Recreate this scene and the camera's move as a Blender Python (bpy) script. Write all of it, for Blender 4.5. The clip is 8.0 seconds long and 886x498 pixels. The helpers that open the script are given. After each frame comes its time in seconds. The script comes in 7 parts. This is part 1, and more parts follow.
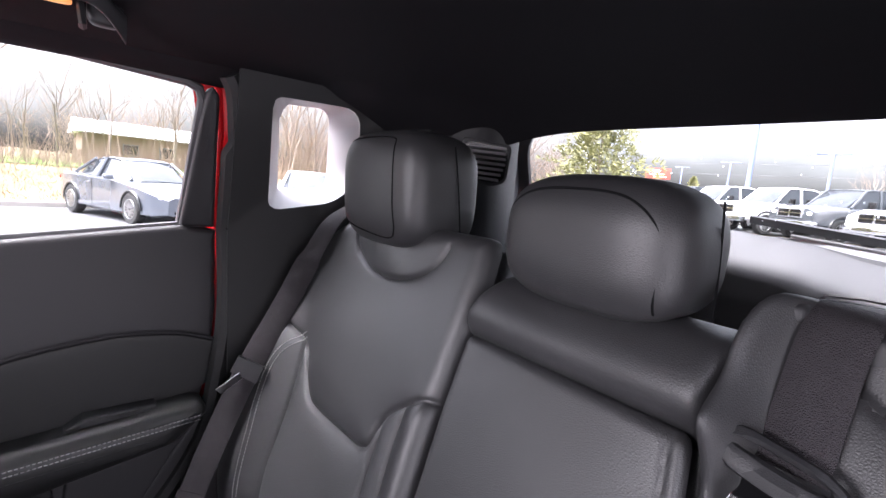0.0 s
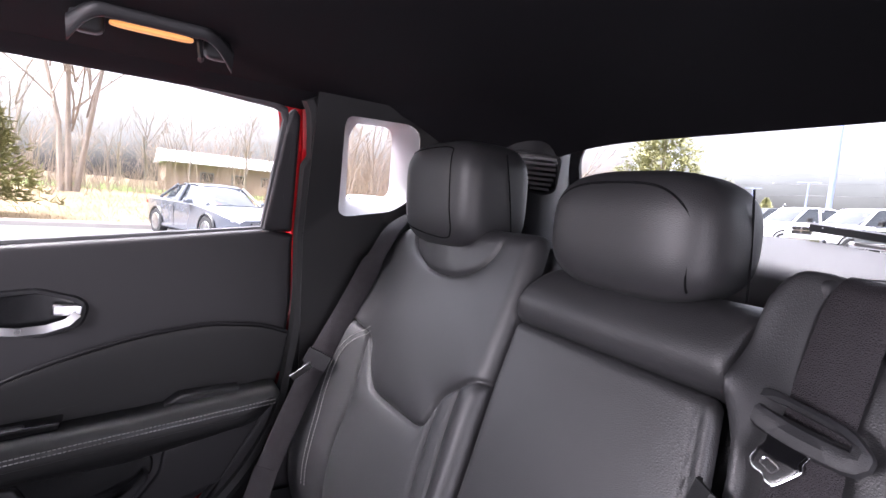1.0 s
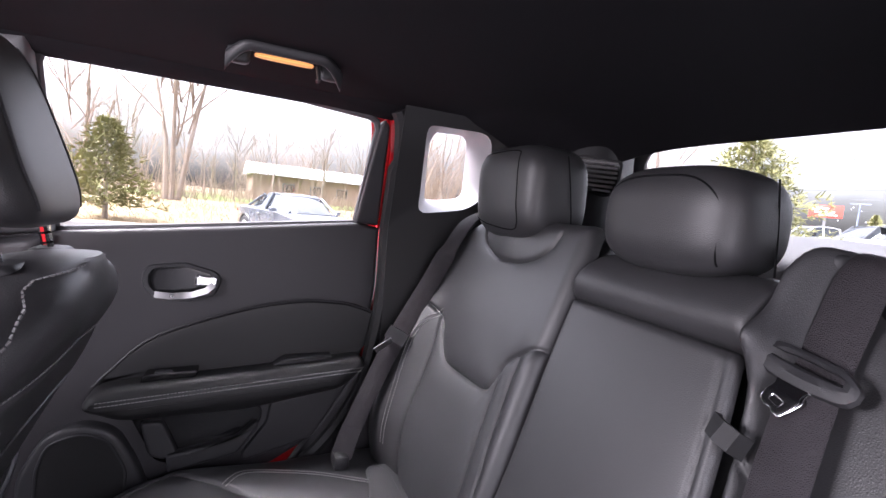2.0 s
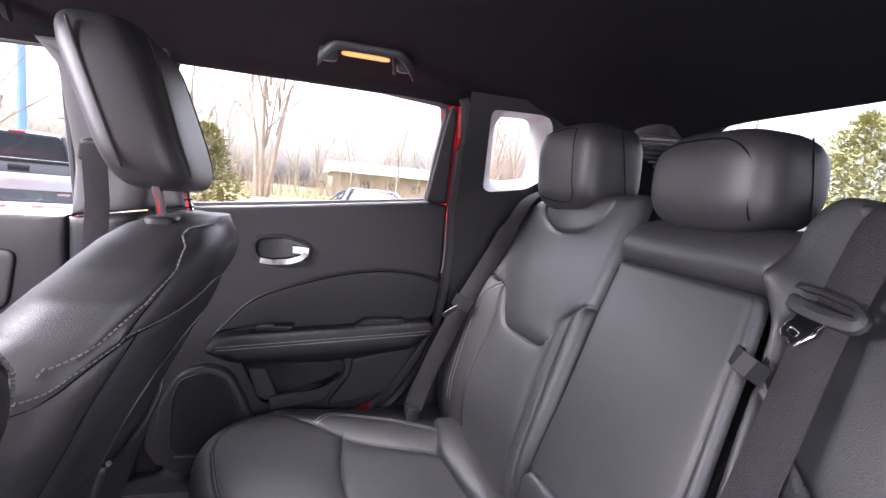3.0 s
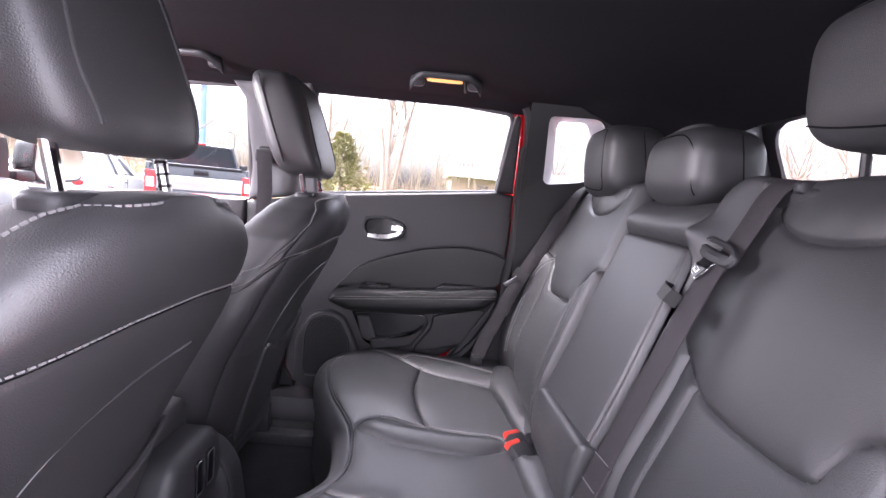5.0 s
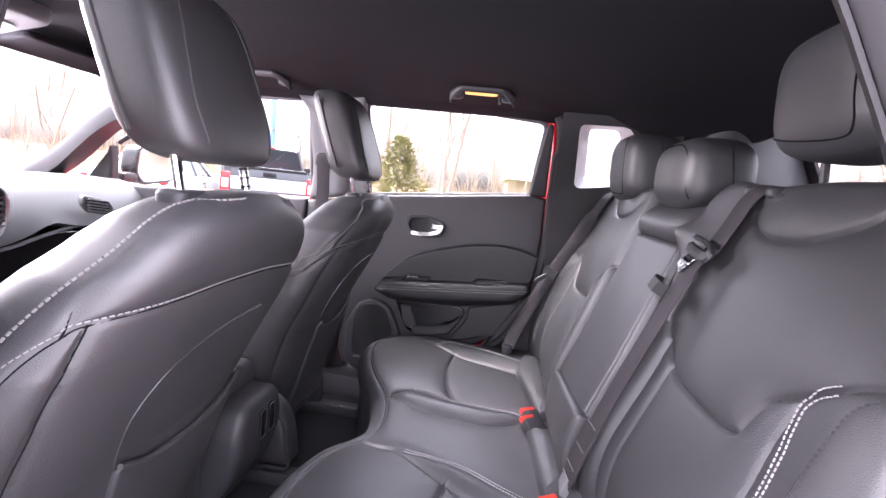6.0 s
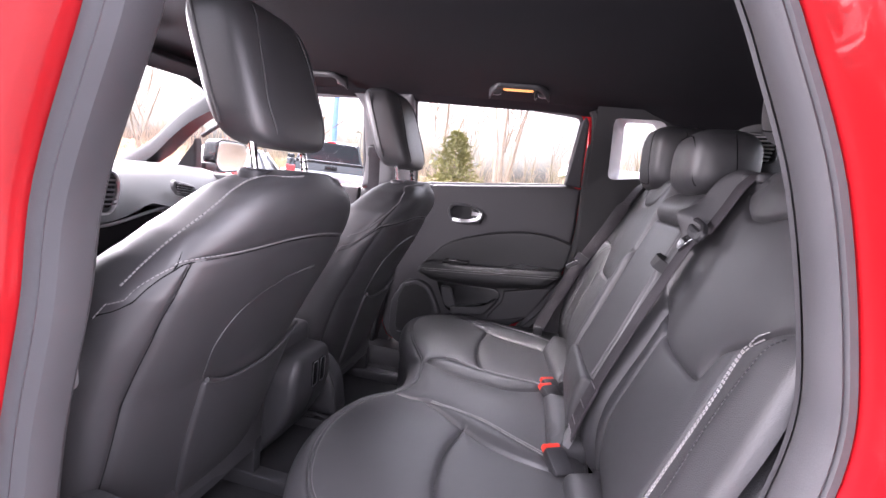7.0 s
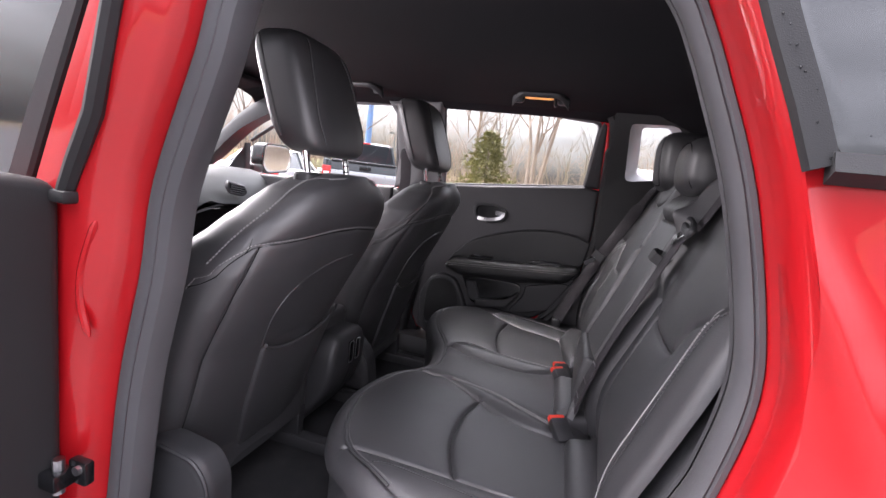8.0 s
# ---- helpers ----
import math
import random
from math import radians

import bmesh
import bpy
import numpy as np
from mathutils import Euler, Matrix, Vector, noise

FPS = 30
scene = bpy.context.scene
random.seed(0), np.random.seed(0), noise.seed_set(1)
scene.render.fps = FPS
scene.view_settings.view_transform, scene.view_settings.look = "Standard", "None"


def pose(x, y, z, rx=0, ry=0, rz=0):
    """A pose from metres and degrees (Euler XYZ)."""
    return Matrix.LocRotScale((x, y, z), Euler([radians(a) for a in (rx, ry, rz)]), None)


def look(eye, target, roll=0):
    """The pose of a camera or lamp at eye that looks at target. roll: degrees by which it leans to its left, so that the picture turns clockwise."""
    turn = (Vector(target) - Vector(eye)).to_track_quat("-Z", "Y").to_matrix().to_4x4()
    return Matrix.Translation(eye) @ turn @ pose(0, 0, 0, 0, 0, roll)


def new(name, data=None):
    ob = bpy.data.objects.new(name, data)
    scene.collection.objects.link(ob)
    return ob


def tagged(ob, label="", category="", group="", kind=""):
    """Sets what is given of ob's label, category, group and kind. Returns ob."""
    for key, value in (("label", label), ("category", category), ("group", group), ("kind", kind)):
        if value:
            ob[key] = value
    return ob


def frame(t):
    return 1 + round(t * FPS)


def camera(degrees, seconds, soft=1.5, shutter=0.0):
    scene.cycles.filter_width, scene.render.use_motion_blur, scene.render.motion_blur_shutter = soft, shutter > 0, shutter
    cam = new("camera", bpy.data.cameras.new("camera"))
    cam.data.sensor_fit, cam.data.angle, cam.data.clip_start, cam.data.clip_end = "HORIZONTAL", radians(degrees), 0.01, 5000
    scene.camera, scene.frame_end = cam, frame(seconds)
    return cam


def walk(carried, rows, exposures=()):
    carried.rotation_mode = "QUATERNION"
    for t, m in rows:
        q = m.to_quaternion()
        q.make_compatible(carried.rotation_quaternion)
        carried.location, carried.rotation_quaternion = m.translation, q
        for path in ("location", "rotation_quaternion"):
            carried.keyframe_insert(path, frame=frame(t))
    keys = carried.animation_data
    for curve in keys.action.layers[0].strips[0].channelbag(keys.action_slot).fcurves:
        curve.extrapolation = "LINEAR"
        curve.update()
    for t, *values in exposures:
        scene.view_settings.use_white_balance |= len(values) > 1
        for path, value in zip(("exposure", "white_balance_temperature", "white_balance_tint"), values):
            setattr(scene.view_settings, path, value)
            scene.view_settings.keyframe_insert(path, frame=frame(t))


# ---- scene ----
cam = camera(87.6, 8.0)
PATH = [
    (0, (0.272, -0.321, 1.279), (-1.255, 0.942, 1.009), 5.1),
    (0.5, (0.305, -0.335, 1.263), (-1.291, 0.847, 1.034), 4.9),
    (1, (0.332, -0.362, 1.247), (-1.344, 0.713, 1.057), 4.8),
    (1.5, (0.39, -0.394, 1.24), (-1.368, 0.546, 1.071), 5.2),
    (2.8, (0.524, -0.456, 1.173), (-1.373, 0.148, 0.976), 5.4),
    (3, (0.552, -0.443, 1.172), (-1.365, 0.088, 0.959), 5.1),
    (3.5, (0.652, -0.439, 1.157), (-1.296, -0.051, 0.927), 5.1),
    (4, (0.727, -0.422, 1.152), (-1.241, -0.157, 0.915), 5.2),
    (4.5, (0.803, -0.39, 1.139), (-1.177, -0.234, 0.9), 5.4),
    (5.8, (0.997, -0.287, 1.147), (-0.982, -0.443, 0.903), 5.9),
    (6, (1.025, -0.277, 1.146), (-0.949, -0.478, 0.896), 6.1),
    (6.5, (1.099, -0.234, 1.147), (-0.855, -0.56, 0.876), 6.4),
    (7, (1.154, -0.193, 1.131), (-0.777, -0.622, 0.836), 6.8),
    (7.5, (1.22, -0.163, 1.134), (-0.691, -0.663, 0.826), 6.9),
    (8, (1.287, -0.134, 1.138), (-0.608, -0.694, 0.828), 7.0),
]
EXPOSURE = [(0.0, 2.80, 6250, 20), (1.5, 2.73, 6250, 24), (3.0, 3.03, 6250, 22), (4.5, 3.18, 6250, 24), (5.8, 3.58, 6300, 27), (6.5, 3.50, 6350, 27), (7.5, 2.82, 6450, 23), (8.0, 2.38, 6500, 20)]
walk(cam, [(t, look(eye, target, roll)) for t, eye, target, roll in PATH], EXPOSURE)

# ---------------------------------------------------------------- light
world = bpy.data.worlds.new("world")
scene.world = world
world.use_nodes = True
wn = world.node_tree.nodes
sky = wn.new("ShaderNodeTexSky")
sky.sky_type = "NISHITA"
sky.sun_disc = False
sky.sun_elevation = radians(58)
sky.sun_rotation = radians(200)
sky.dust_density = 4.0
sky.air_density = 1.0
hsv = wn.new("ShaderNodeHueSaturation")
hsv.inputs["Saturation"].default_value = 0.25
world.node_tree.links.new(sky.outputs[0], hsv.inputs["Color"])
# an overcast sky, about three times as bright overhead as at the horizon
coord = wn.new("ShaderNodeTexCoord")
split = wn.new("ShaderNodeSeparateXYZ")
rise = wn.new("ShaderNodeMapRange")
rise.inputs[1].default_value, rise.inputs[2].default_value = 0.0, 1.0
rise.inputs[3].default_value, rise.inputs[4].default_value = 0.22, 4.0
deck = wn.new("ShaderNodeVectorMath")
deck.operation = "SCALE"
world.node_tree.links.new(coord.outputs["Generated"], split.inputs[0])
world.node_tree.links.new(split.outputs[2], rise.inputs[0])
world.node_tree.links.new(hsv.outputs[0], deck.inputs[0])
world.node_tree.links.new(rise.outputs[0], deck.inputs["Scale"])
clouds = wn.new("ShaderNodeTexNoise")
clouds.inputs["Scale"].default_value, clouds.inputs["Detail"].default_value = 5.0, 6.0
stretch = wn.new("ShaderNodeMapping")
stretch.inputs["Scale"].default_value = (1.0, 1.0, 4.0)
shade = wn.new("ShaderNodeMapRange")
shade.inputs[1].default_value, shade.inputs[2].default_value = 0.35, 0.65
shade.inputs[3].default_value, shade.inputs[4].default_value = 0.80, 1.18
cover = wn.new("ShaderNodeVectorMath")
cover.operation = "SCALE"
world.node_tree.links.new(coord.outputs["Generated"], stretch.inputs["Vector"])
world.node_tree.links.new(stretch.outputs[0], clouds.inputs["Vector"])
world.node_tree.links.new(clouds.outputs["Fac"], shade.inputs[0])
world.node_tree.links.new(deck.outputs[0], cover.inputs[0])
world.node_tree.links.new(shade.outputs[0], cover.inputs["Scale"])
world.node_tree.links.new(cover.outputs[0], wn["Background"].inputs["Color"])
wn["Background"].inputs["Strength"].default_value = 0.10
sun_data = bpy.data.lights.new("sun", "SUN")
sun_data.energy = 0.9
sun_data.angle = radians(60)
sun_data.color = (1.0, 0.985, 0.97)
sun = new("sun", sun_data)
sun.matrix_world = look((-4.0, -11.0, 18.7), (0, 0, 0))


def opening_lamp(name, at, target, w, h, watts):
    """Skylight that comes in through an opening of the car."""
    d = bpy.data.lights.new(name, "AREA")
    d.shape, d.size, d.size_y, d.energy = "RECTANGLE", w, h, watts
    d.color = (1.0, 0.98, 0.99)
    new(name, d).matrix_world = look(at, target)


opening_lamp("skylight_open_door", (0.80, -0.34, 1.02), (0.0, -0.30, 0.80), 0.50, 0.72, 0.5)
opening_lamp("skylight_windscreen", (0.14, -1.64, 1.39), (-0.08, 0.0, 0.85), 0.44, 0.26, 6.0)


# ---------------------------------------------------------------- materials
def mat(name, base, rough=0.5, metal=0.0, var=0.15, scale=8.0, fine=120.0, bump=0.15, depth=0.002, spec=0.5,
        coat=0.0, base2=None, cells=False, coord="Object"):
    m = bpy.data.materials.new(name)
    m.use_nodes = True
    nt = m.node_tree
    n, l = nt.nodes, nt.links
    bsdf = n["Principled BSDF"]
    tc = n.new("ShaderNodeTexCoord")
    big = n.new("ShaderNodeTexNoise")
    big.inputs["Scale"].default_value = scale
    big.inputs["Detail"].default_value = 5
    l.new(tc.outputs[coord], big.inputs["Vector"])
    if cells:
        small = n.new("ShaderNodeTexVoronoi")
        small.feature = "DISTANCE_TO_EDGE"
        out_small = small.outputs["Distance"]
    else:
        small = n.new("ShaderNodeTexNoise")
        small.inputs["Detail"].default_value = 4
        out_small = small.outputs["Fac"]
    small.inputs["Scale"].default_value = fine
    l.new(tc.outputs[coord], small.inputs["Vector"])
    mix = n.new("ShaderNodeMix")
    mix.data_type = "RGBA"
    c1 = [min(1, c * (1 + var)) for c in (base2 or base)]
    c0 = [c * (1 - var) for c in base]
    mix.inputs[6].default_value = (*c0, 1)
    mix.inputs[7].default_value = (*c1, 1)
    l.new(big.outputs["Fac"], mix.inputs[0])
    l.new(mix.outputs[2], bsdf.inputs["Base Color"])
    ramp = n.new("ShaderNodeMapRange")
    ramp.inputs[3].default_value = max(0, rough - 0.08)
    ramp.inputs[4].default_value = min(1, rough + 0.08)
    l.new(big.outputs["Fac"], ramp.inputs[0])
    l.new(ramp.outputs[0], bsdf.inputs["Roughness"])
    if bump:
        b = n.new("ShaderNodeBump")
        b.inputs["Strength"].default_value = bump
        b.inputs["Distance"].default_value = depth
        l.new(out_small, b.inputs["Height"])
        l.new(b.outputs[0], bsdf.inputs["Normal"])
    bsdf.inputs["Metallic"].default_value = metal
    bsdf.inputs["Specular IOR Level"].default_value = spec
    bsdf.inputs["Coat Weight"].default_value = coat
    bsdf.inputs["Coat Roughness"].default_value = 0.04
    return m


def glass_mat(name, tint, rough=0.0):
    m = bpy.data.materials.new(name)
    m.use_nodes = True
    nt = m.node_tree
    n, l = nt.nodes, nt.links
    n.remove(n["Principled BSDF"])
    tr = n.new("ShaderNodeBsdfTransparent")
    tr.inputs[0].default_value = (*tint, 1)
    gl = n.new("ShaderNodeBsdfGlossy")
    gl.inputs["Roughness"].default_value = rough + 0.01
    lw = n.new("ShaderNodeLayerWeight")
    lw.inputs["Blend"].default_value = 0.5
    pw = n.new("ShaderNodeMath")
    pw.operation = "POWER"
    pw.inputs[1].default_value = 4.0
    l.new(lw.outputs["Facing"], pw.inputs[0])
    fr = n.new("ShaderNodeMapRange")
    fr.inputs[3].default_value = 0.045
    fr.inputs[4].default_value = 0.9
    l.new(pw.outputs[0], fr.inputs[0])
    mx = n.new("ShaderNodeMixShader")
    l.new(fr.outputs[0], mx.inputs[0])
    l.new(tr.outputs[0], mx.inputs[1])
    l.new(gl.outputs[0], mx.inputs[2])
    l.new(mx.outputs[0], n["Material Output"].inputs["Surface"])
    return m


def glow_mat(name, color, strength):
    m = bpy.data.materials.new(name)
    m.use_nodes = True
    b = m.node_tree.nodes["Principled BSDF"]
    b.inputs["Base Color"].default_value = (*color, 1)
    b.inputs["Emission Color"].default_value = (*color, 1)
    b.inputs["Emission Strength"].default_value = strength
    return m


LEATHER = mat("leather", (0.035, 0.0345, 0.037), 0.46, var=0.2, scale=3.0, fine=420, bump=0.30, depth=0.0013, cells=True, spec=0.8)
LEATHER_PERF = mat("perforated_leather", (0.040, 0.040, 0.043), 0.55, var=0.2, scale=3.0, fine=300, bump=0.35, depth=0.002, cells=True, spec=0.8)
SOFT = mat("soft_trim", (0.028, 0.0268, 0.0298), 0.52, var=0.15, scale=5, fine=600, bump=0.3, depth=0.0008, cells=True)
PLASTIC = mat("grained_plastic", (0.027, 0.027, 0.0295), 0.50, var=0.12, scale=6, fine=500, bump=0.35, depth=0.0008, cells=True)
GREYTRIM = mat("grey_pillar_trim", (0.14, 0.14, 0.145), 0.6, var=0.08, scale=5, fine=500, bump=0.2, depth=0.0006)
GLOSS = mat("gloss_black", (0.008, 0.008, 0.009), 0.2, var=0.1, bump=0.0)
LINER = mat("headliner_cloth", (0.0128, 0.0120, 0.0143), 0.95, var=0.15, scale=4, fine=900, bump=0.5, depth=0.001, spec=0.15)
CARPET = mat("carpet", (0.03, 0.03, 0.032), 0.95, var=0.35, scale=20, fine=1400, bump=0.9, depth=0.003, spec=0.1)
WEB = mat("belt_webbing", (0.044, 0.040, 0.044), 0.65, var=0.25, scale=60, fine=520, bump=0.9, depth=0.0018, spec=0.2, cells=True)
RUBBER = mat("rubber_seal", (0.075, 0.074, 0.079), 0.6, var=0.15, scale=12, fine=400, bump=0.2, depth=0.0008)
CHROME = mat("chrome", (0.75, 0.75, 0.76), 0.12, metal=1.0, var=0.03, bump=0.0)
SATIN = mat("satin_silver", (0.55, 0.55, 0.56), 0.3, metal=1.0, var=0.05, bump=0.0)
PAINT = mat("red_car_paint", (0.47, 0.007, 0.011), 0.45, var=0.05, scale=3, fine=900, bump=0.02, depth=0.0003, coat=0.8, spec=0.3)
BUCKLE = mat("red_buckle_plastic", (0.72, 0.05, 0.03), 0.4, var=0.05, bump=0.0)
THREAD_GREY = mat("mid_grey_thread", (0.20, 0.195, 0.20), 0.8, var=0.2, scale=200, bump=0.0)
THREAD = mat("grey_thread", (0.34, 0.33, 0.33), 0.8, var=0.2, scale=200, bump=0.0)
THREAD_DARK = mat("dark_thread", (0.035, 0.035, 0.037), 0.8, var=0.2, scale=200, bump=0.0)
STEEL = mat("dark_steel", (0.30, 0.30, 0.31), 0.35, metal=1.0, var=0.1, bump=0.0)
# near-black for the shade in sewn grooves, put in as colour
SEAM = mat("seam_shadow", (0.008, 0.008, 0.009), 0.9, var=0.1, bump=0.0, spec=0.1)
DARKTRIM = mat("dark_pillar_trim", (0.016, 0.016, 0.017), 0.6, var=0.12, scale=6, fine=500, bump=0.3, depth=0.0008, cells=True)
# paler than the other trim, to put window light into the colour
LIT_TRIM = mat("daylit_plastic", (0.34, 0.33, 0.34), 0.55, var=0.06, scale=6, fine=500, bump=0.15, depth=0.0005)
DOORHIDE = mat("door_leather", (0.017, 0.017, 0.018), 0.5, var=0.15, scale=4, fine=520, bump=0.2, depth=0.0008, cells=True, spec=0.5)
GLASS = glass_mat("window_glass", (0.93, 0.95, 0.94))
TINT = glass_mat("tinted_glass", (0.74, 0.77, 0.76))


# ---------------------------------------------------------------- mesh helpers
def part(name, bm, material, parent=None, label="", flat=False, angle=35):
    me = bpy.data.meshes.new(name)
    bmesh.ops.recalc_face_normals(bm, faces=bm.faces)
    bm.to_mesh(me)
    bm.free()
    me.materials.append(material)
    if not flat:
        me.shade_smooth()
        me.set_sharp_from_angle(angle=radians(angle))
    ob = new(name, me)
    if parent is not None:
        ob.parent = parent
        ob.matrix_parent_inverse = parent.matrix_world.inverted()
    if label:
        tagged(ob, label)
    return ob


def thing(name, at, label, category, group="", kind=""):
    ob = new(name)
    ob.empty_display_size = 0.05
    ob.location = at
    ob.matrix_world = Matrix.Translation(at)
    return tagged(ob, label, category, group, kind)


def setting(name, bm, material, label, category="", flat=False):
    return tagged(part(name, bm, material, None, "", flat), label, category or name.split("_")[0], "", "structure")


def box(bm, x0, x1, y0, y1, z0, z1, bevel=0.0, m=None, seg=2):
    vs = [bm.verts.new((x, y, z)) for x in (x0, x1) for y in (y0, y1) for z in (z0, z1)]
    fs = [bm.faces.new([vs[i] for i in f]) for f in ((0, 1, 3, 2), (4, 6, 7, 5), (0, 4, 5, 1), (2, 3, 7, 6), (0, 2, 6, 4), (1, 5, 7, 3))]
    if bevel:
        es = list({e for f in fs for e in f.edges})
        r = bmesh.ops.bevel(bm, geom=es, offset=bevel, segments=seg, affect="EDGES", profile=0.5)
        vs = [v for v in vs if v.is_valid] + list(r["verts"])
    if m is not None:
        bmesh.ops.transform(bm, matrix=m, verts=list({v for v in vs if v.is_valid}))
    return bm


def boxed(*a, **k):
    return box(bmesh.new(), *a, **k)


def curve(pts, n=8, closed=False):
    """Catmull-Rom through the points (any dimension)."""
    p = [np.array(q, float) for q in pts]
    k = len(p)
    out = []
    for i in range(k if closed else k - 1):
        a, b, c, d = (p[(i + j) % k] if closed else p[min(max(i + j, 0), k - 1)] for j in (-1, 0, 1, 2))
        for s in range(n):
            t = s / n
            out.append(0.5 * (2 * b + (c - a) * t + (2 * a - 5 * b + 4 * c - d) * t * t + (3 * b - a - 3 * c + d) * t ** 3))
    if not closed:
        out.append(p[-1])
    return out


def rounded(pts, r, n=5):
    """A closed 2D outline with its corners rounded; r one radius or one a corner."""
    k = len(pts)
    out = []
    for i in range(k):
        p = np.array(pts[i], float)
        a, b = np.array(pts[i - 1], float) - p, np.array(pts[(i + 1) % k], float) - p
        ri = r[i] if isinstance(r, (list, tuple)) else r
        la, lb = np.linalg.norm(a), np.linalg.norm(b)
        d = min(ri, 0.48 * la, 0.48 * lb)
        s, e = p + a / la * d, p + b / lb * d
        for j in range(n + 1):
            t = j / n
            out.append((1 - t) ** 2 * s + 2 * t * (1 - t) * p + t * t * e)
    return out


def dense(pts, step):
    """A closed outline with long sides cut up."""
    out = []
    k = len(pts)
    for i in range(k):
        a, b = np.array(pts[i], float), np.array(pts[(i + 1) % k], float)
        m = max(1, int(np.linalg.norm(b - a) / step))
        out += [a + (b - a) * j / m for j in range(m)]
    return out


def skin(bm, rings, closed=True, cap0=False, cap1=False):
    vs = [[bm.verts.new(Vector(p)) for p in ring] for ring in rings]
    k = len(vs[0])
    for a, b in zip(vs, vs[1:]):
        for i in range(k if closed else k - 1):
            j = (i + 1) % k
            bm.faces.new((a[i], a[j], b[j], b[i]))
    if cap0:
        bm.faces.new(list(reversed(vs[0])))
    if cap1:
        bm.faces.new(vs[-1])
    return vs


def area2(p):
    return 0.5 * sum(p[i - 1][0] * p[i][1] - p[i][0] * p[i - 1][1] for i in range(len(p)))


def slab(outline, put, t=0.02, r=0.01, crown=0.0, back=True, rings=6, seg=4, centre=None, step=0.03, bulge=2.0, bm=None):
    """A padded panel: a 2D outline, laid into space by put(u, v, h), t thick with edges rounded by r and a crowned face."""
    bm = bm or bmesh.new()
    o = dense(outline, step)
    if area2(o) < 0:
        o = o[::-1]
    o = [np.array(p, float) for p in o]
    k = len(o)
    nor = []
    for i in range(k):
        d = o[(i + 1) % k] - o[i - 1]
        d = np.array((-d[1], d[0]))
        nor.append(d / (np.linalg.norm(d) + 1e-9))
    c = np.array(centre, float) if centre is not None else sum(o) / k
    q = np.array(o) - c
    ax = np.linalg.eigh(q.T @ q)[1]
    long, short = np.ptp(q @ ax[:, 1]), np.ptp(q @ ax[:, 0])
    half = max(0.0, 0.42 * (long - short))
    mids = [c + ax[:, 1] * max(-half, min(half, float((p - c) @ ax[:, 1]))) for p in o]
    rr = []
    if back:
        rr.append([put(*p, 0.0) for p in o])
    inner = o
    for j in range(seg + 1):
        a = math.pi / 2 * j / seg
        off, h = r * (1 - math.cos(a)), t - r + r * math.sin(a)
        inner = [p + w * min(off, 0.45 * np.linalg.norm(m - p)) for p, w, m in zip(o, nor, mids)]
        rr.append([put(*p, h) for p in inner])
    mean = float(np.mean([np.linalg.norm(p - m) for p, m in zip(inner, mids)]))
    for j in range(1, rings + 1):
        s = max(0.04, 1 - j / rings)
        rr.append([put(*(m + (p - m) * s * (s + (1 - s) * mean / max(1e-6, np.linalg.norm(p - m)))), t + crown * (1 - s ** bulge)) for p, m in zip(inner, mids)])
    vs = skin(bm, rr)
    bm.faces.new(vs[-1])
    if back:
        bm.faces.new(list(reversed(vs[0])))
    return bm


def frames_along(pts, up=None):
    p = [Vector(q) for q in pts]
    out = []
    n = None
    for i, q in enumerate(p):
        d = (p[min(i + 1, len(p) - 1)] - p[max(i - 1, 0)]).normalized()
        if up is not None:
            n = Vector(up) - d * d.dot(Vector(up))
        elif n is None:
            n = d.orthogonal()
        else:
            n = n - d * d.dot(n)
        n.normalize()
        out.append((q, d, n, d.cross(n)))
    return out


def tube(pts, r, k=8, bm=None, closed=False, cap=True, up=None):
    bm = bm or bmesh.new()
    rr = []
    fr = frames_along(pts, up)
    for i, (q, d, n, b) in enumerate(fr):
        ri = r[i] if isinstance(r, (list, tuple)) else r
        rr.append([q + (n * math.cos(2 * math.pi * j / k) + b * math.sin(2 * math.pi * j / k)) * ri for j in range(k)])
    if closed:
        rr.append(rr[0])
    skin(bm, rr, cap0=cap and not closed, cap1=cap and not closed)
    if closed:
        bmesh.ops.remove_doubles(bm, verts=bm.verts, dist=1e-5)
    return bm


def ribbon(pts, w, t, wide, bm=None):
    """A flat strap: w wide along the direction(s) wide, t thick."""
    bm = bm or bmesh.new()
    rr = []
    for i, (q, d, n, b) in enumerate(frames_along(pts)):
        s = Vector(wide[i] if isinstance(wide, list) else wide)
        s = (s - d * d.dot(s)).normalized()
        m = d.cross(s)
        rr.append([q + s * (w / 2) * a + m * (t / 2) * c for a, c in ((-1, -0.4), (-0.95, -1), (0.95, -1), (1, -0.4), (1, 0.4), (0.95, 1), (-0.95, 1), (-1, 0.4))])
    skin(bm, rr, cap0=True, cap1=True)
    return bm


def sweep(pts, profile, up, bm=None, cap=True):
    """Sweep a closed 2D profile (side, up) along a path."""
    bm = bm or bmesh.new()
    rr = []
    for q, d, n, b in frames_along(pts, up):
        rr.append([q + b * a + n * c for a, c in profile])
    skin(bm, rr, cap0=cap, cap1=cap)
    return bm


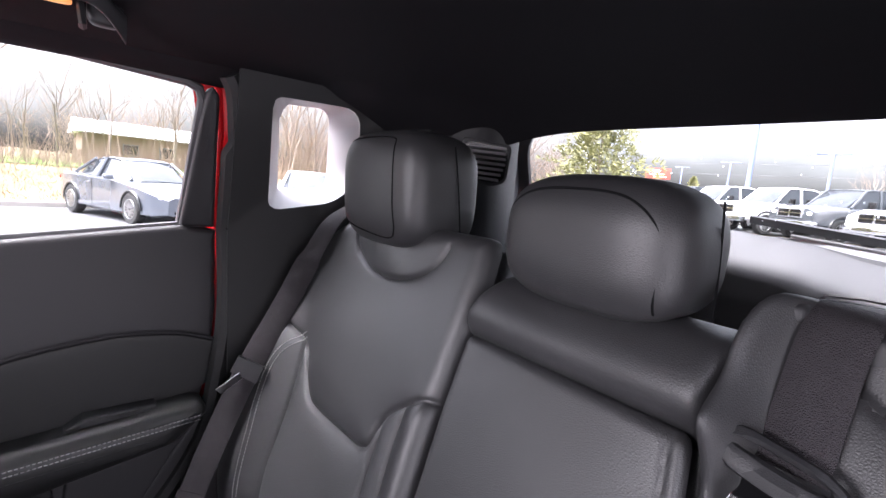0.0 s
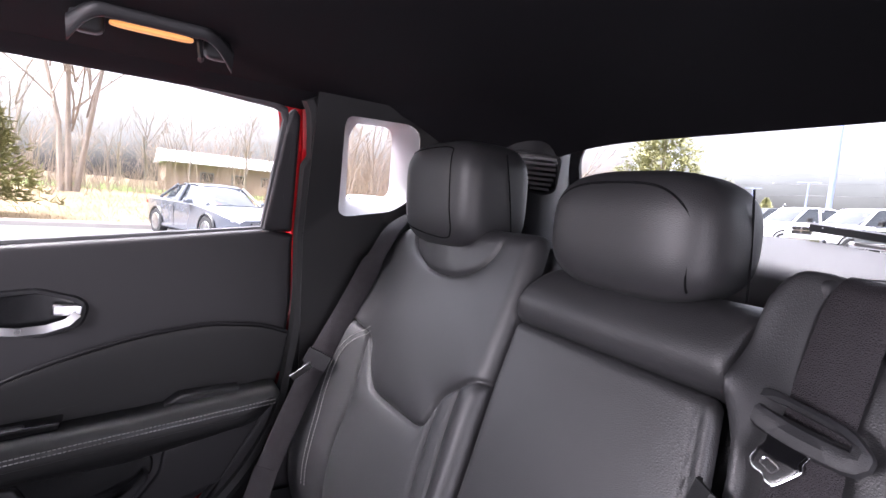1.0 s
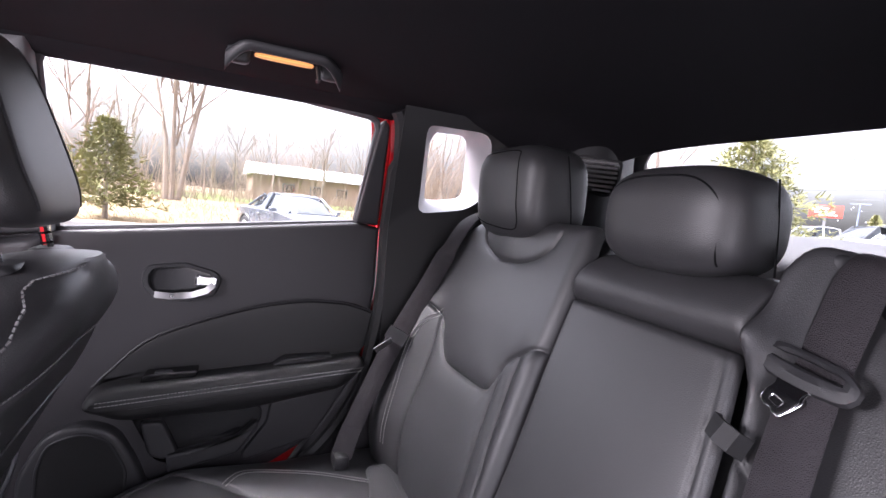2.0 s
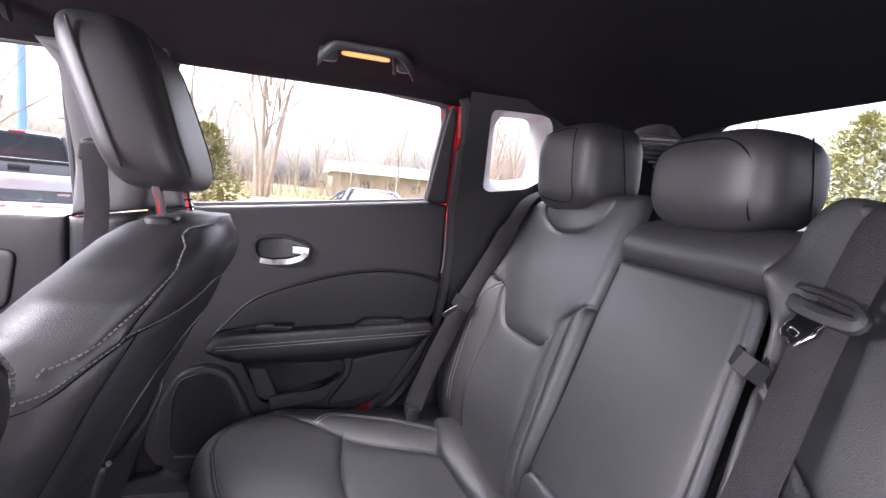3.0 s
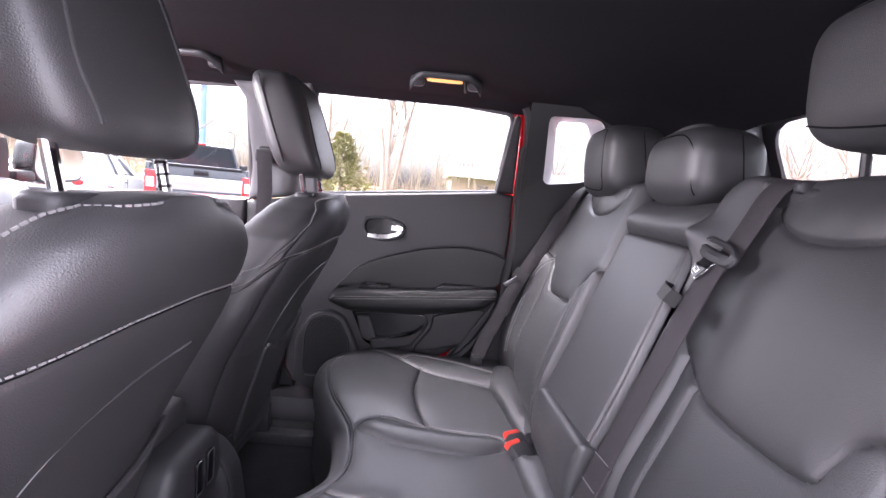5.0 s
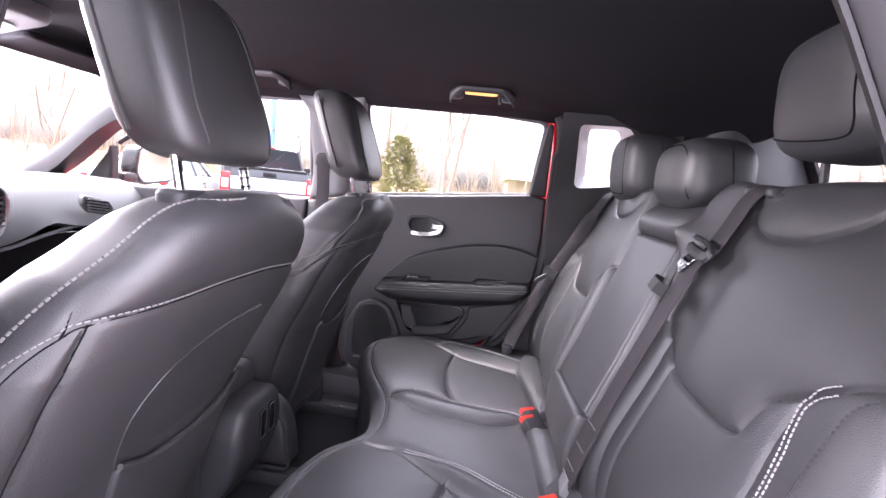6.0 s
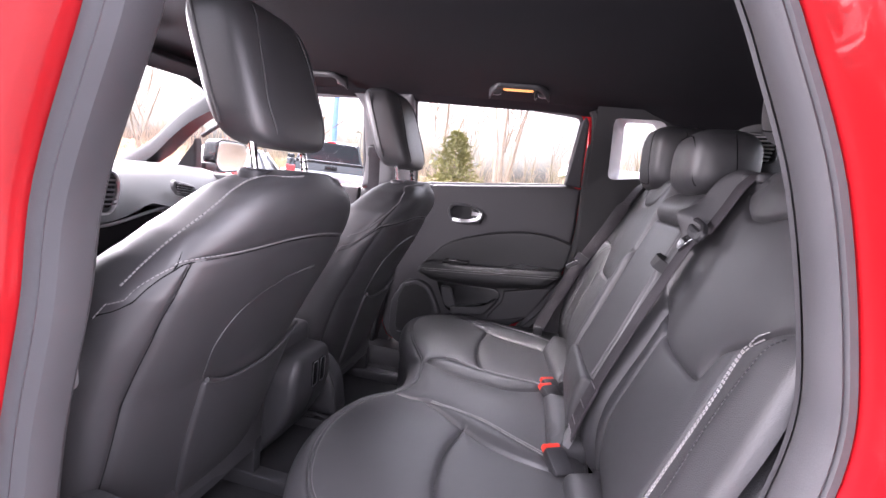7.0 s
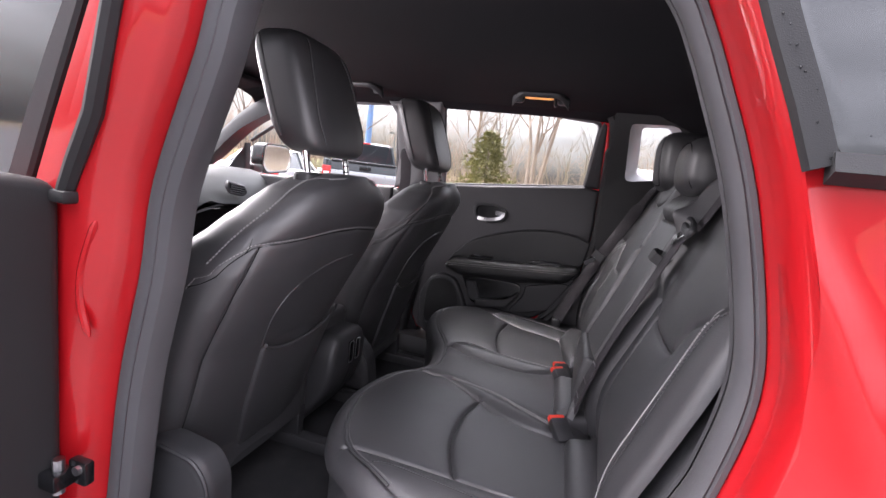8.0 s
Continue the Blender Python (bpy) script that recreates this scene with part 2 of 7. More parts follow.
def stitches(pts, put, length=0.006, gap=0.004, r=0.0009, h=0.001, bm=None):
    """Single stitches along a 2D line on a surface."""
    bm = bm or bmesh.new()
    q = [Vector(put(*p, h)) for p in pts]
    acc, todo = 0.0, 0.0
    for a, b in zip(q, q[1:]):
        d = (b - a).length
        if d < 1e-6:
            continue
        w = (b - a) / d
        while todo <= acc + d:
            s = a + w * (todo - acc)
            e = s + w * length
            n = w.orthogonal().normalized()
            m = w.cross(n)
            ra = [[bm.verts.new(z + (n * x + m * y) * r) for x, y in ((1, 0), (0, 1), (-1, 0), (0, -1))] for z in (s, e)]
            for i in range(4):
                bm.faces.new((ra[0][i], ra[0][(i + 1) % 4], ra[1][(i + 1) % 4], ra[1][i]))
            bm.faces.new(ra[0][::-1])
            bm.faces.new(ra[1])
            todo += length + gap
        acc += d
    return bm


def cord(pts, put, r=0.0015, h=0.0, k=6):
    return tube([put(*p, h) for p in pts], r, k)


def superpad(c, size, e1=0.42, e2=0.42, shear=0.0, taper=0.0, nu=28, nv=18, bm=None):
    """A soft block: size is its half width, depth and height; shear leans its top along y."""
    bm = bm or bmesh.new()

    def p(v, e):
        return math.copysign(abs(v) ** e, v)

    rr = []
    for i in range(1, nv):
        a = -math.pi / 2 + math.pi * i / nv
        ring = []
        for j in range(nu):
            b = 2 * math.pi * j / nu
            z = p(math.sin(a), e1)
            k = 1 - taper * (0.5 - 0.5 * z)
            ring.append((c[0] + size[0] * k * p(math.cos(a), e1) * p(math.cos(b), e2), c[1] + size[1] * p(math.cos(a), e1) * p(math.sin(b), e2) + shear * z, c[2] + size[2] * z))
        rr.append(ring)
    skin(bm, rr, cap0=True, cap1=True)
    return bm


# ---------------------------------------------------------------- the cabin's surfaces
RECLINE = math.tan(radians(21.7))


def back_put(off=0.0, lift=0.0):
    """On the rear seat's back: u across the car, v height, h out of the padding."""
    return lambda u, v, h: Vector((u, (v - 0.9) * RECLINE + off + 2.0 * max(0.0, 0.76 - v) ** 2 - (h + lift) * 0.929, v + (h + lift) * 0.37))


def wall_x(z):
    """The far side's inner skin: upright to the sill, leaning in above it."""
    return -0.69 + max(0.0, z - 1.16) * 0.27


def wall_put(x0=0.0):
    return lambda u, v, h: Vector((wall_x(v) + x0 + h, u, v))


def top_put(z):
    return lambda u, v, h: Vector((u, v, z + h))


def strip_mesh(rows, bm=None):
    """A skin over rows of points."""
    bm = bm or bmesh.new()
    skin(bm, rows, closed=False)
    return bm


def thick(bm, t):
    bmesh.ops.recalc_face_normals(bm, faces=bm.faces)
    bmesh.ops.solidify(bm, geom=bm.faces, thickness=t)
    return bm


# ---------------------------------------------------------------- floor and headliner
setting("floor", boxed(-0.70, 0.70, -1.95, 0.0, 0.28, 0.34, 0.01), CARPET, "black carpeted car floor under the seats")
setting("floor_cargo", boxed(-0.62, 0.62, 0.10, 0.93, 0.62, 0.68, 0.01), CARPET, "black carpeted cargo floor behind the seats", "floor")
sill_bm = bmesh.new()
for s in (-1, 1):
    sweep([(s * 0.665, y, 0.335) for y in np.linspace(-1.7, -0.16, 12)], [(-0.09, 0.0), (-0.09, 0.02), (-0.07, 0.065), (0.05, 0.075), (0.07, 0.03), (0.07, 0.0)], (0, 0, 1), sill_bm)
setting("trim_sill", sill_bm, PLASTIC, "dark grey plastic sill trim along the door openings", "trim")

rows = []
for y in np.linspace(-1.72, 0.06, 34):
    rows.append([(x * 0.605, y, 1.530 - 0.058 * abs(x) ** 3.2 - 0.05 * max(0, (-1.3 - y) / 0.42) ** 2) for x in np.linspace(-1, 1, 33)])
for w in np.linspace(0.06, 1.0, 18):
    # the rear end curves down to a lip over the tailgate and into the corners
    row = []
    for x in np.linspace(-1, 1, 33):
        e = abs(x) * 0.605 / 0.49
        y_lip, z_lip = 0.550 - 0.085 * e ** 4, 1.454 - 0.041 * e ** 6
        z = 1.530 - 0.058 * abs(x) ** 3.2
        row.append((x * 0.605, 0.06 + (y_lip - 0.06) * w, z + (z_lip - z) * w ** (3.0 - 1.8 * abs(x) ** 3)))
    rows.append(row)
rows.append([(x, y + 0.012, z + 0.004) for x, y, z in rows[-1]])
setting("ceiling", thick(strip_mesh(rows), 0.03), LINER, "black woven headliner with curved edges")
roof_rows = [[(x * 0.70, y, 1.585 - 0.09 * abs(x) ** 3 - 0.05 * max(0, (-1.2 - y) / 0.5) ** 2 - 0.05 * max(0, (y - 0.3) / 0.5) ** 2) for x in np.linspace(-1, 1, 17)] for y in np.linspace(-1.74, 0.66, 16)]
setting("roof", thick(strip_mesh(roof_rows), 0.02), PAINT, "red painted steel roof of the car")


def rail(s):
    """The padded rail over the doors, from the headliner's edge down to the windows' tops."""
    rr = []
    for y in np.linspace(-1.72, 0.30, 26):
        drop = 0.05 * max(0, (-1.25 - y) / 0.47) ** 1.6 + 0.012 * max(0, (y + 0.3) / 0.5) - 0.034 * min(1.0, max(0.0, (y + 0.09) / 0.06))
        rr.append([(s * x, y, z - drop) for x, z in ((0.55, 1.478), (0.585, 1.462), (0.606, 1.444), (0.622, 1.428), (0.640, 1.424), (0.665, 1.44), (0.70, 1.49))])
    return thick(strip_mesh(rr), 0.004)


setting("trim_rail_right", rail(-1), LINER, "black cloth roof rail over the side windows", "trim")
setting("trim_rail_left", rail(1), LINER, "black cloth roof rail over the open door", "trim")


# ---------------------------------------------------------------- far side wall: pillars, quarter window
def ring_pts(outline, c, n=72):
    """n points of a closed outline, one for each angle round c."""
    o = dense(outline, 0.004)
    out = []
    for i in range(n):
        a = 2 * math.pi * i / n
        best = min(o, key=lambda p: abs((math.atan2(p[1] - c[1], p[0] - c[0]) - a + math.pi) % (2 * math.pi) - math.pi))
        out.append((float(best[0]), float(best[1])))
    return out


QC = (0.085, 1.33)
q_outer = ring_pts([(-0.070, 0.60), (0.29, 0.60), (0.29, 1.45), (-0.088, 1.45)], QC, 96)
q_mid = ring_pts(rounded([(-0.012, 1.200), (0.125, 1.222), (0.168, 1.262), (0.152, 1.418), (-0.028, 1.414)], [0.028, 0.04, 0.03, 0.045, 0.022]), QC, 96)
q_in = ring_pts(rounded([(0.036, 1.238), (0.095, 1.244), (0.146, 1.254), (0.130, 1.421), (0.022, 1.416)], [0.012, 0.02, 0.03, 0.03, 0.015]), QC, 96)


def trim_x(y, z):
    return wall_x(z) + 0.02 + 0.03 * max(0, (y - 0.12) / 0.12) ** 2


bm = bmesh.new()
skin(bm, [[(trim_x(y, z), y, z) for y, z in q_outer], [(trim_x(y, z), y, z) for y, z in q_mid]])
setting("wall_pillar_right", thick(bm, 0.006), DARKTRIM, "black plastic trim round the small rear side window", "wall")
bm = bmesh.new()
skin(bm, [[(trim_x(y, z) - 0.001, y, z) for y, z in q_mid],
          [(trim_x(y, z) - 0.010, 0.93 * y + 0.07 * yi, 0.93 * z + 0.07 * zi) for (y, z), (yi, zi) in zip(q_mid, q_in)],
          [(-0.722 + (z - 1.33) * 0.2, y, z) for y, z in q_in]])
# the pale material paints the window's light onto the reveal
window_q = tagged(part("window_frame", bm, LIT_TRIM), "plastic reveal round the small rear side window, daylight painted in as pale grey", "window frame", "", "structure")
bm = bmesh.new()
f = bm.faces.new([bm.verts.new((-0.724 + (z - 1.33) * 0.2, y, z)) for y, z in q_in])
pane = part("pane", bm, GLASS, window_q, "clear side glass", flat=True)
pane.visible_shadow = False

# the trim's lower seam and the wheel-arch side below it
bm = tube([(trim_x(y, 1.163) + 0.0035, y, 1.163 + 0.02 * y) for y in np.linspace(-0.085, 0.2, 8)], 0.0012, 5)
setting("trim_seam", bm, GLOSS, "thin dark joint between two pillar trims", "trim")

# the rear corner, from the side trim round to the rear window
cols = [(-0.645, 0.23), (-0.615, 0.30), (-0.565, 0.36), (-0.515, 0.42), (-0.505, 0.47), (-0.54, 0.55), (-0.62, 0.65), (-0.70, 0.73), (-0.74, 0.80)]
cols = [tuple(p) for p in curve(cols, 4)]
for side, nm in ((1, "right"), (-1, "left")):
    low = []
    for z in (0.60, 0.9, 1.16, 1.20, 1.24, 1.28, 1.32, 1.36, 1.40, 1.45):
        lean = max(0, z - 1.16) * 0.22
        low.append([(side * (x + lean * 0.5), y - lean * 0.6, z) for x, y in cols])
    setting("wall_corner_" + nm, thick(strip_mesh(low), 0.006), PLASTIC, "black plastic trim in the rear corner of the car", "wall")
seam_row = [(x + 0.008, y - 0.012, 1.210) for x, y in cols[4:22]]
setting("trim_corner_seam", tube(seam_row, 0.0014, 5), GLOSS, "thin dark joint across the rear corner trim", "trim")

# the vent in the rear corner
VO = Vector((-0.474, 0.392, 1.338))
VU = Vector((0.62, 0.78, 0.0)).normalized()
VV = Vector((0.10, -0.12, 0.985)).normalized()
VN = VU.cross(VV)


def vent_put(u, v, h):
    return VO + VU * u + VV * v + VN * h


vent = thing("air_vent", VO, "black plastic slatted air vent in the rear corner trim", "vent")
vo = rounded([(-0.052, 0.052), (0.058, 0.040), (0.050, -0.040), (0.020, -0.052), (-0.030, -0.040), (-0.052, 0.0)], 0.014)
part("frame", slab(vo, vent_put, 0.006, 0.003), PLASTIC, vent)
part("backing", slab([(p[0] * 0.88, p[1] * 0.86) for p in vo], lambda u, v, h: vent_put(u, v, h + 0.0062), 0.0006, 0.0003), GLOSS, vent)
for i in range(7):
    v = 0.036 - i * 0.0115
    w = 0.048 - 0.004 * max(0, i - 3)
    bm = bmesh.new()
    ends = [vent_put(-w + 0.008 * max(0, i - 3), v, 0.010), vent_put(w - 0.004, v - 0.003, 0.010)]
    ribbon(ends, 0.006, 0.0022, tuple(VN * 0.7 - VV * 0.7), bm)
    # pale slats: the light their edges catch is painted in
    part("slat", bm, LIT_TRIM, vent)

# ---------------------------------------------------------------- rear window and hatch trim
HP, HD = Vector((0, 0.95, 1.13)), Vector((0, -0.613, 0.790))


def hatch_put(u, v, h):
    """On the rear glass: u across, v up along the slope, h inward."""
    return HP + Vector((u, 0, 0)) + HD * v + Vector((0, -0.79, -0.613)) * h


g_out = rounded([(-0.745, 0.09), (-0.30, 0.125), (0.0, 0.118), (0.10, 0.095), (0.30, 0.08), (0.745, 0.08), (0.632, 0.425), (-0.632, 0.425)], [0.06, 0.1, 0.1, 0.1, 0.1, 0.06, 0.11, 0.11], 8)
HC = (0.0, 0.27)
n_ring = 120
go = ring_pts(g_out, HC, n_ring)
far = ring_pts([(-0.90, -0.25), (0.90, -0.25), (0.86, 0.60), (-0.86, 0.60)], HC, n_ring)
bm = bmesh.new()
skin(bm, [[hatch_put(u, v, 0.0) for u, v in far], [hatch_put(u * 0.72 + a * 0.28, v * 0.72 + b * 0.28, 0.030) for (u, v), (a, b) in zip(go, far)],
          [hatch_put(u * 0.96 + a * 0.04, v * 0.96 + b * 0.04, 0.012) for (u, v), (a, b) in zip(go, far)], [hatch_put(u, v, 0.006) for u, v in go], [hatch_put(u, v, -0.004) for u, v in go]])
setting("wall_hatch", thick(bm, 0.004), PLASTIC, "black plastic trim of the tailgate round the rear window", "wall")
bm = bmesh.new()
bm.faces.new([bm.verts.new(hatch_put(u, v, -0.001)) for u, v in go])
rear_window = tagged(part("window_rear", bm, GLASS, flat=True), "clear rear window with dried rain spots", "window", "", "structure")
rear_window.visible_shadow = False
# the grey ledge of the tailgate under the glass
rows = []
for x in np.linspace(-0.70, 0.70, 36):
    dip = -0.028 / (1 + math.exp(-(x - 0.07) / 0.03)) + 0.012 * math.exp(-((x + 0.2) / 0.2) ** 2)
    e = 1.222 + dip
    rows.append([(x, 0.885, e), (x, 0.862, e + 0.004), (x, 0.84, e - 0.012), (x, 0.805, e - 0.045), (x, 0.785, e - 0.066), (x, 0.778, e - 0.085), (x, 0.79, e - 0.14), (x, 0.80, 0.70)])
setting("trim_hatch_ledge", thick(strip_mesh(rows), 0.005), mat("hatch_plastic", (0.055, 0.055, 0.058), 0.42, var=0.1, scale=6, fine=450, bump=0.25, depth=0.0006, cells=True), "dark grey plastic ledge of the tailgate under the rear glass", "trim")
# dried drops on the rear glass
rng = random.Random(5)
bm = bmesh.new()
for _ in range(220):
    u = rng.uniform(-0.62, 0.2)
    v = rng.uniform(0.16, 0.41)
    if rng.random() < 0.6:
        u = rng.choice((-0.47, -0.36, -0.34)) + rng.gauss(0, 0.006)
    bmesh.ops.create_icosphere(bm, subdivisions=1, radius=rng.uniform(0.0010, 0.0022), matrix=Matrix.Translation(hatch_put(u, v, -0.004)))
tagged(part("rain_drops", bm, mat("water_drop", (0.75, 0.78, 0.8), 0.1, var=0.05, bump=0.0)), "dried rain drops on the rear glass", "drops", "", "stuff")
# rear wiper
wiper = thing("rear_wiper", hatch_put(0.1, 0.09, -0.02), "black plastic rear wiper lying along the glass", "wiper")
part("arm", sweep([hatch_put(u, 0.150 - 0.12 * (u + 0.06), -0.02) for u in np.linspace(-0.10, 0.38, 8)], [(-0.010, 0), (-0.008, 0.008), (0.008, 0.008), (0.010, 0)], tuple(HD.cross(Vector((1, 0, 0))))), PLASTIC, wiper)
part("blade", tube([hatch_put(u, 0.132 - 0.10 * (u + 0.06), -0.012) for u in np.linspace(-0.02, 0.36, 8)], 0.005, 6), RUBBER, wiper)
part("hub", slab(rounded([(0.33, 0.06), (0.42, 0.06), (0.42, 0.13), (0.33, 0.13)], 0.02), lambda u, v, h: hatch_put(u, v, -h - 0.004), 0.03, 0.012), PLASTIC, wiper)


# ---------------------------------------------------------------- rear right door
def door_put(x0=0.0):
    """On the far rear door's inner side."""
    base = wall_put(x0)
    return lambda u, v, h: base(0.955 * u + 0.009, v + 0.045 * max(0.0, 1.12 - v), h)


door = thing("rear_door", (-0.70, -0.45, 0.40), "closed rear door with black padded trim and red painted edges", "car door", "car doors")
wp = door_put(-0.03)
sill_z = lambda y: 1.104 + (y + 0.75) * 0.098
edge = [(-0.885, 0.46), (-0.855, 0.405), (-0.78, 0.375), (-0.55, 0.42), (-0.30, 0.56), (-0.235, 0.60), (-0.150, 0.74), (-0.118, 0.87), (-0.108, 1.0), (-0.110, 1.155), (-0.17, 1.165), (-0.45, 1.135), (-0.80, 1.100), (-0.885, 1.092)]
part("trim_panel", slab(edge, wp, 0.03, 0.012, step=0.02, rings=10, centre=(-0.5, 0.85)), SOFT, door, "black soft-touch upper panel")
part("skin", slab([(p[0] - 0.004, p[1] - 0.045) if p[1] > 1.05 else ((p[0] - 0.012, p[1] - 0.012) if p[0] < -0.5 else (p[0] - 0.008, p[1] + 0.010)) for p in edge], door_put(-0.15), 0.118, 0.006), PAINT, door, "red painted steel shell")
# leather insert above the armrest
ins = [tuple(p) for p in curve([(-0.712, 0.775), (-0.69, 0.80), (-0.607, 0.872), (-0.43, 0.934), (-0.30, 0.956), (-0.235, 0.956), (-0.17, 0.948), (-0.112, 0.928)], 6)] + [(-0.125, 0.84), (-0.15, 0.81), (-0.40, 0.79)]
part("leather_insert", slab(ins, door_put(-0.003), 0.010, 0.004, crown=0.0, centre=(-0.35, 0.85)), DOORHIDE, door, "black leather insert")
part("insert_piping", tube([door_put(0.006)(u, v, 0) for u, v in curve([(-0.72, 0.765), (-0.69, 0.80), (-0.607, 0.876), (-0.43, 0.938), (-0.30, 0.960), (-0.235, 0.960), (-0.17, 0.952), (-0.112, 0.932)], 6)], 0.0032, 6), SOFT, door)


def arm_put(u, v, h):
    return door_put(-0.002)(u, v, h)


arm = [(-0.735, 0.735), (-0.715, 0.768), (-0.66, 0.781), (-0.40, 0.800), (-0.145, 0.826), (-0.128, 0.80), (-0.190, 0.745), (-0.415, 0.708), (-0.66, 0.704)]
armrest = part("armrest", slab(rounded(arm, 0.018), arm_put, 0.070, 0.026, crown=0.006, centre=(-0.43, 0.757), rings=8), DOORHIDE, door, "black leather armrest with pale double stitching")
for dz in (0.0, -0.0085):
    line = [(u, 0.7565 + (u + 0.70) * 0.088 + dz) for u in np.linspace(-0.70, -0.148, 60)]
    part("stitching", stitches(line, arm_put, 0.0046, 0.0022, 0.0009, 0.0770), THREAD, armrest)
part("switch_plate", slab(rounded([(-0.63, 0.782), (-0.52, 0.790), (-0.515, 0.806), (-0.62, 0.80)], 0.006), arm_put, 0.045, 0.004), GLOSS, door, "glossy window switch plate")
part("window_switch", boxed(-0.662, -0.650, -0.566, -0.533, 0.812, 0.820, 0.003), PLASTIC, door)
part("pull_cup", slab(rounded([(-0.36, 0.803), (-0.22, 0.815), (-0.215, 0.826), (-0.33, 0.824)], 0.008), arm_put, 0.040, 0.006), PLASTIC, door)
# handle
hz = [(-0.642, 1.016), (-0.63, 1.038), (-0.555, 1.046), (-0.49, 1.026), (-0.478, 1.008), (-0.49, 0.970), (-0.55, 0.952), (-0.61, 0.958), (-0.638, 0.985)]
bezel_o = ring_pts(rounded(hz, 0.012), (-0.56, 1.0), 64)
bezel_i = [((u + 0.56) * 0.80 - 0.56, (v - 1.0) * 0.76 + 1.0) for u, v in bezel_o]
bm = bmesh.new()
skin(bm, [[wp(u, v, 0.029) for u, v in bezel_o], [wp(u, v, 0.037) for u, v in [((a - -0.56) * 0.95 - 0.56, (b - 1.0) * 0.94 + 1.0) for a, b in bezel_o]],
          [wp(u, v, 0.036) for u, v in [((a + 0.56) * 0.84 - 0.56, (b - 1.0) * 0.80 + 1.0) for a, b in bezel_o]], [wp(u, v, 0.029) for u, v in bezel_i]])
handle = part("handle_bezel", bm, PLASTIC, door, "black plastic handle surround")
part("handle_cup", slab(bezel_i, lambda u, v, h: wp(u, v, 0.0302 + h), 0.0008, 0.0004), GLOSS, handle)
part("lever", sweep([wp(u, v, h) for u, v, h in ((-0.612, 0.972, 0.040), (-0.58, 0.970, 0.047), (-0.54, 0.974, 0.050), (-0.51, 0.984, 0.047), (-0.497, 0.998, 0.042))], [(-0.005, -0.007), (-0.004, 0.006), (0.003, 0.007), (0.005, -0.006)], (0, 0, 1)), SATIN, handle, "satin silver pull lever")
part("lock_tab", slab(rounded([(-0.535, 0.995), (-0.49, 0.995), (-0.488, 1.014), (-0.533, 1.017)], 0.004), lambda u, v, h: wp(u, v, 0.034 + h), 0.012, 0.003), CHROME, handle, "bright lock tab")
# speaker
so = rounded([(-0.80, 0.672), (-0.735, 0.694), (-0.672, 0.672), (-0.628, 0.585), (-0.600, 0.50), (-0.615, 0.405), (-0.80, 0.385), (-0.845, 0.43), (-0.845, 0.58)], 0.03)
speaker = part("speaker_pod", slab(so, door_put(-0.002), 0.028, 0.012), PLASTIC, door, "black plastic speaker pod")
si = rounded([(-0.79, 0.655), (-0.735, 0.672), (-0.685, 0.655), (-0.648, 0.58), (-0.655, 0.468), (-0.67, 0.455), (-0.795, 0.448), (-0.81, 0.47), (-0.808, 0.60)], 0.02)
GRILLE = mat("speaker_mesh", (0.010, 0.010, 0.011), 0.6, var=0.1, fine=700, bump=1.0, depth=0.002, cells=True)
part("speaker_grille", slab(si, door_put(0.024), 0.005, 0.002), GRILLE, speaker, "fine black mesh grille")
part("grille_rim", tube([door_put(0.0285)(u, v, 0) for u, v in dense(si, 0.01)], 0.003, 6, closed=True), PLASTIC, speaker)
part("grille_lip", tube([door_put(0.031)(u, v, 0) for u, v in ((-0.80, 0.446), (-0.74, 0.444), (-0.67, 0.449))], 0.0022, 6), GREYTRIM, speaker)
# map pocket; a raised black panel stands for the shade inside it
pk = rounded([(-0.655, 0.70), (-0.40, 0.703), (-0.372, 0.69), (-0.372, 0.655), (-0.425, 0.592), (-0.56, 0.565), (-0.60, 0.58)], 0.016)
part("pocket_shade", slab(pk, door_put(-0.003), 0.008, 0.004), GLOSS, door, "map pocket recess, its inner shade painted as flat black")
part("pocket_lip", slab(rounded([(-0.575, 0.60), (-0.43, 0.625), (-0.385, 0.665), (-0.378, 0.65), (-0.425, 0.585), (-0.57, 0.555)], 0.008), door_put(0.0), 0.026, 0.008), PLASTIC, door)
part("pocket_divider", slab(rounded([(-0.63, 0.68), (-0.585, 0.68), (-0.55, 0.60), (-0.58, 0.585), (-0.61, 0.60)], 0.012), door_put(0.002), 0.016, 0.007), PLASTIC, door)
part("lower_panel", slab(rounded([(-0.355, 0.70), (-0.20, 0.738), (-0.165, 0.735), (-0.245, 0.60), (-0.41, 0.555), (-0.415, 0.575), (-0.362, 0.65)], 0.01), door_put(-0.004), 0.014, 0.006), SOFT, door)
# window frame and divider
win = [(-0.825, 1.425), (-0.80, 1.095), (-0.175, 1.160), (-0.150, 1.39), (-0.172, 1.412), (-0.55, 1.432), (-0.74, 1.436)]
part("divider_cover", slab(rounded([(-0.176, 1.160), (-0.112, 1.160), (-0.122, 1.40), (-0.136, 1.415), (-0.146, 1.40)], 0.006), door_put(-0.035), 0.03, 0.008), SOFT, door, "black triangular cover behind the glass")
bm = tube([door_put(-0.022)(u, v, 0) for u, v in [(-0.172, 1.162), (-0.148, 1.39), (-0.155, 1.408), (-0.175, 1.416), (-0.40, 1.432), (-0.780, 1.440), (-0.805, 1.434), (-0.815, 1.41), (-0.80, 1.10)]], 0.0085, 8)
part("window_seal", bm, RUBBER, door, "black rubber window seal")
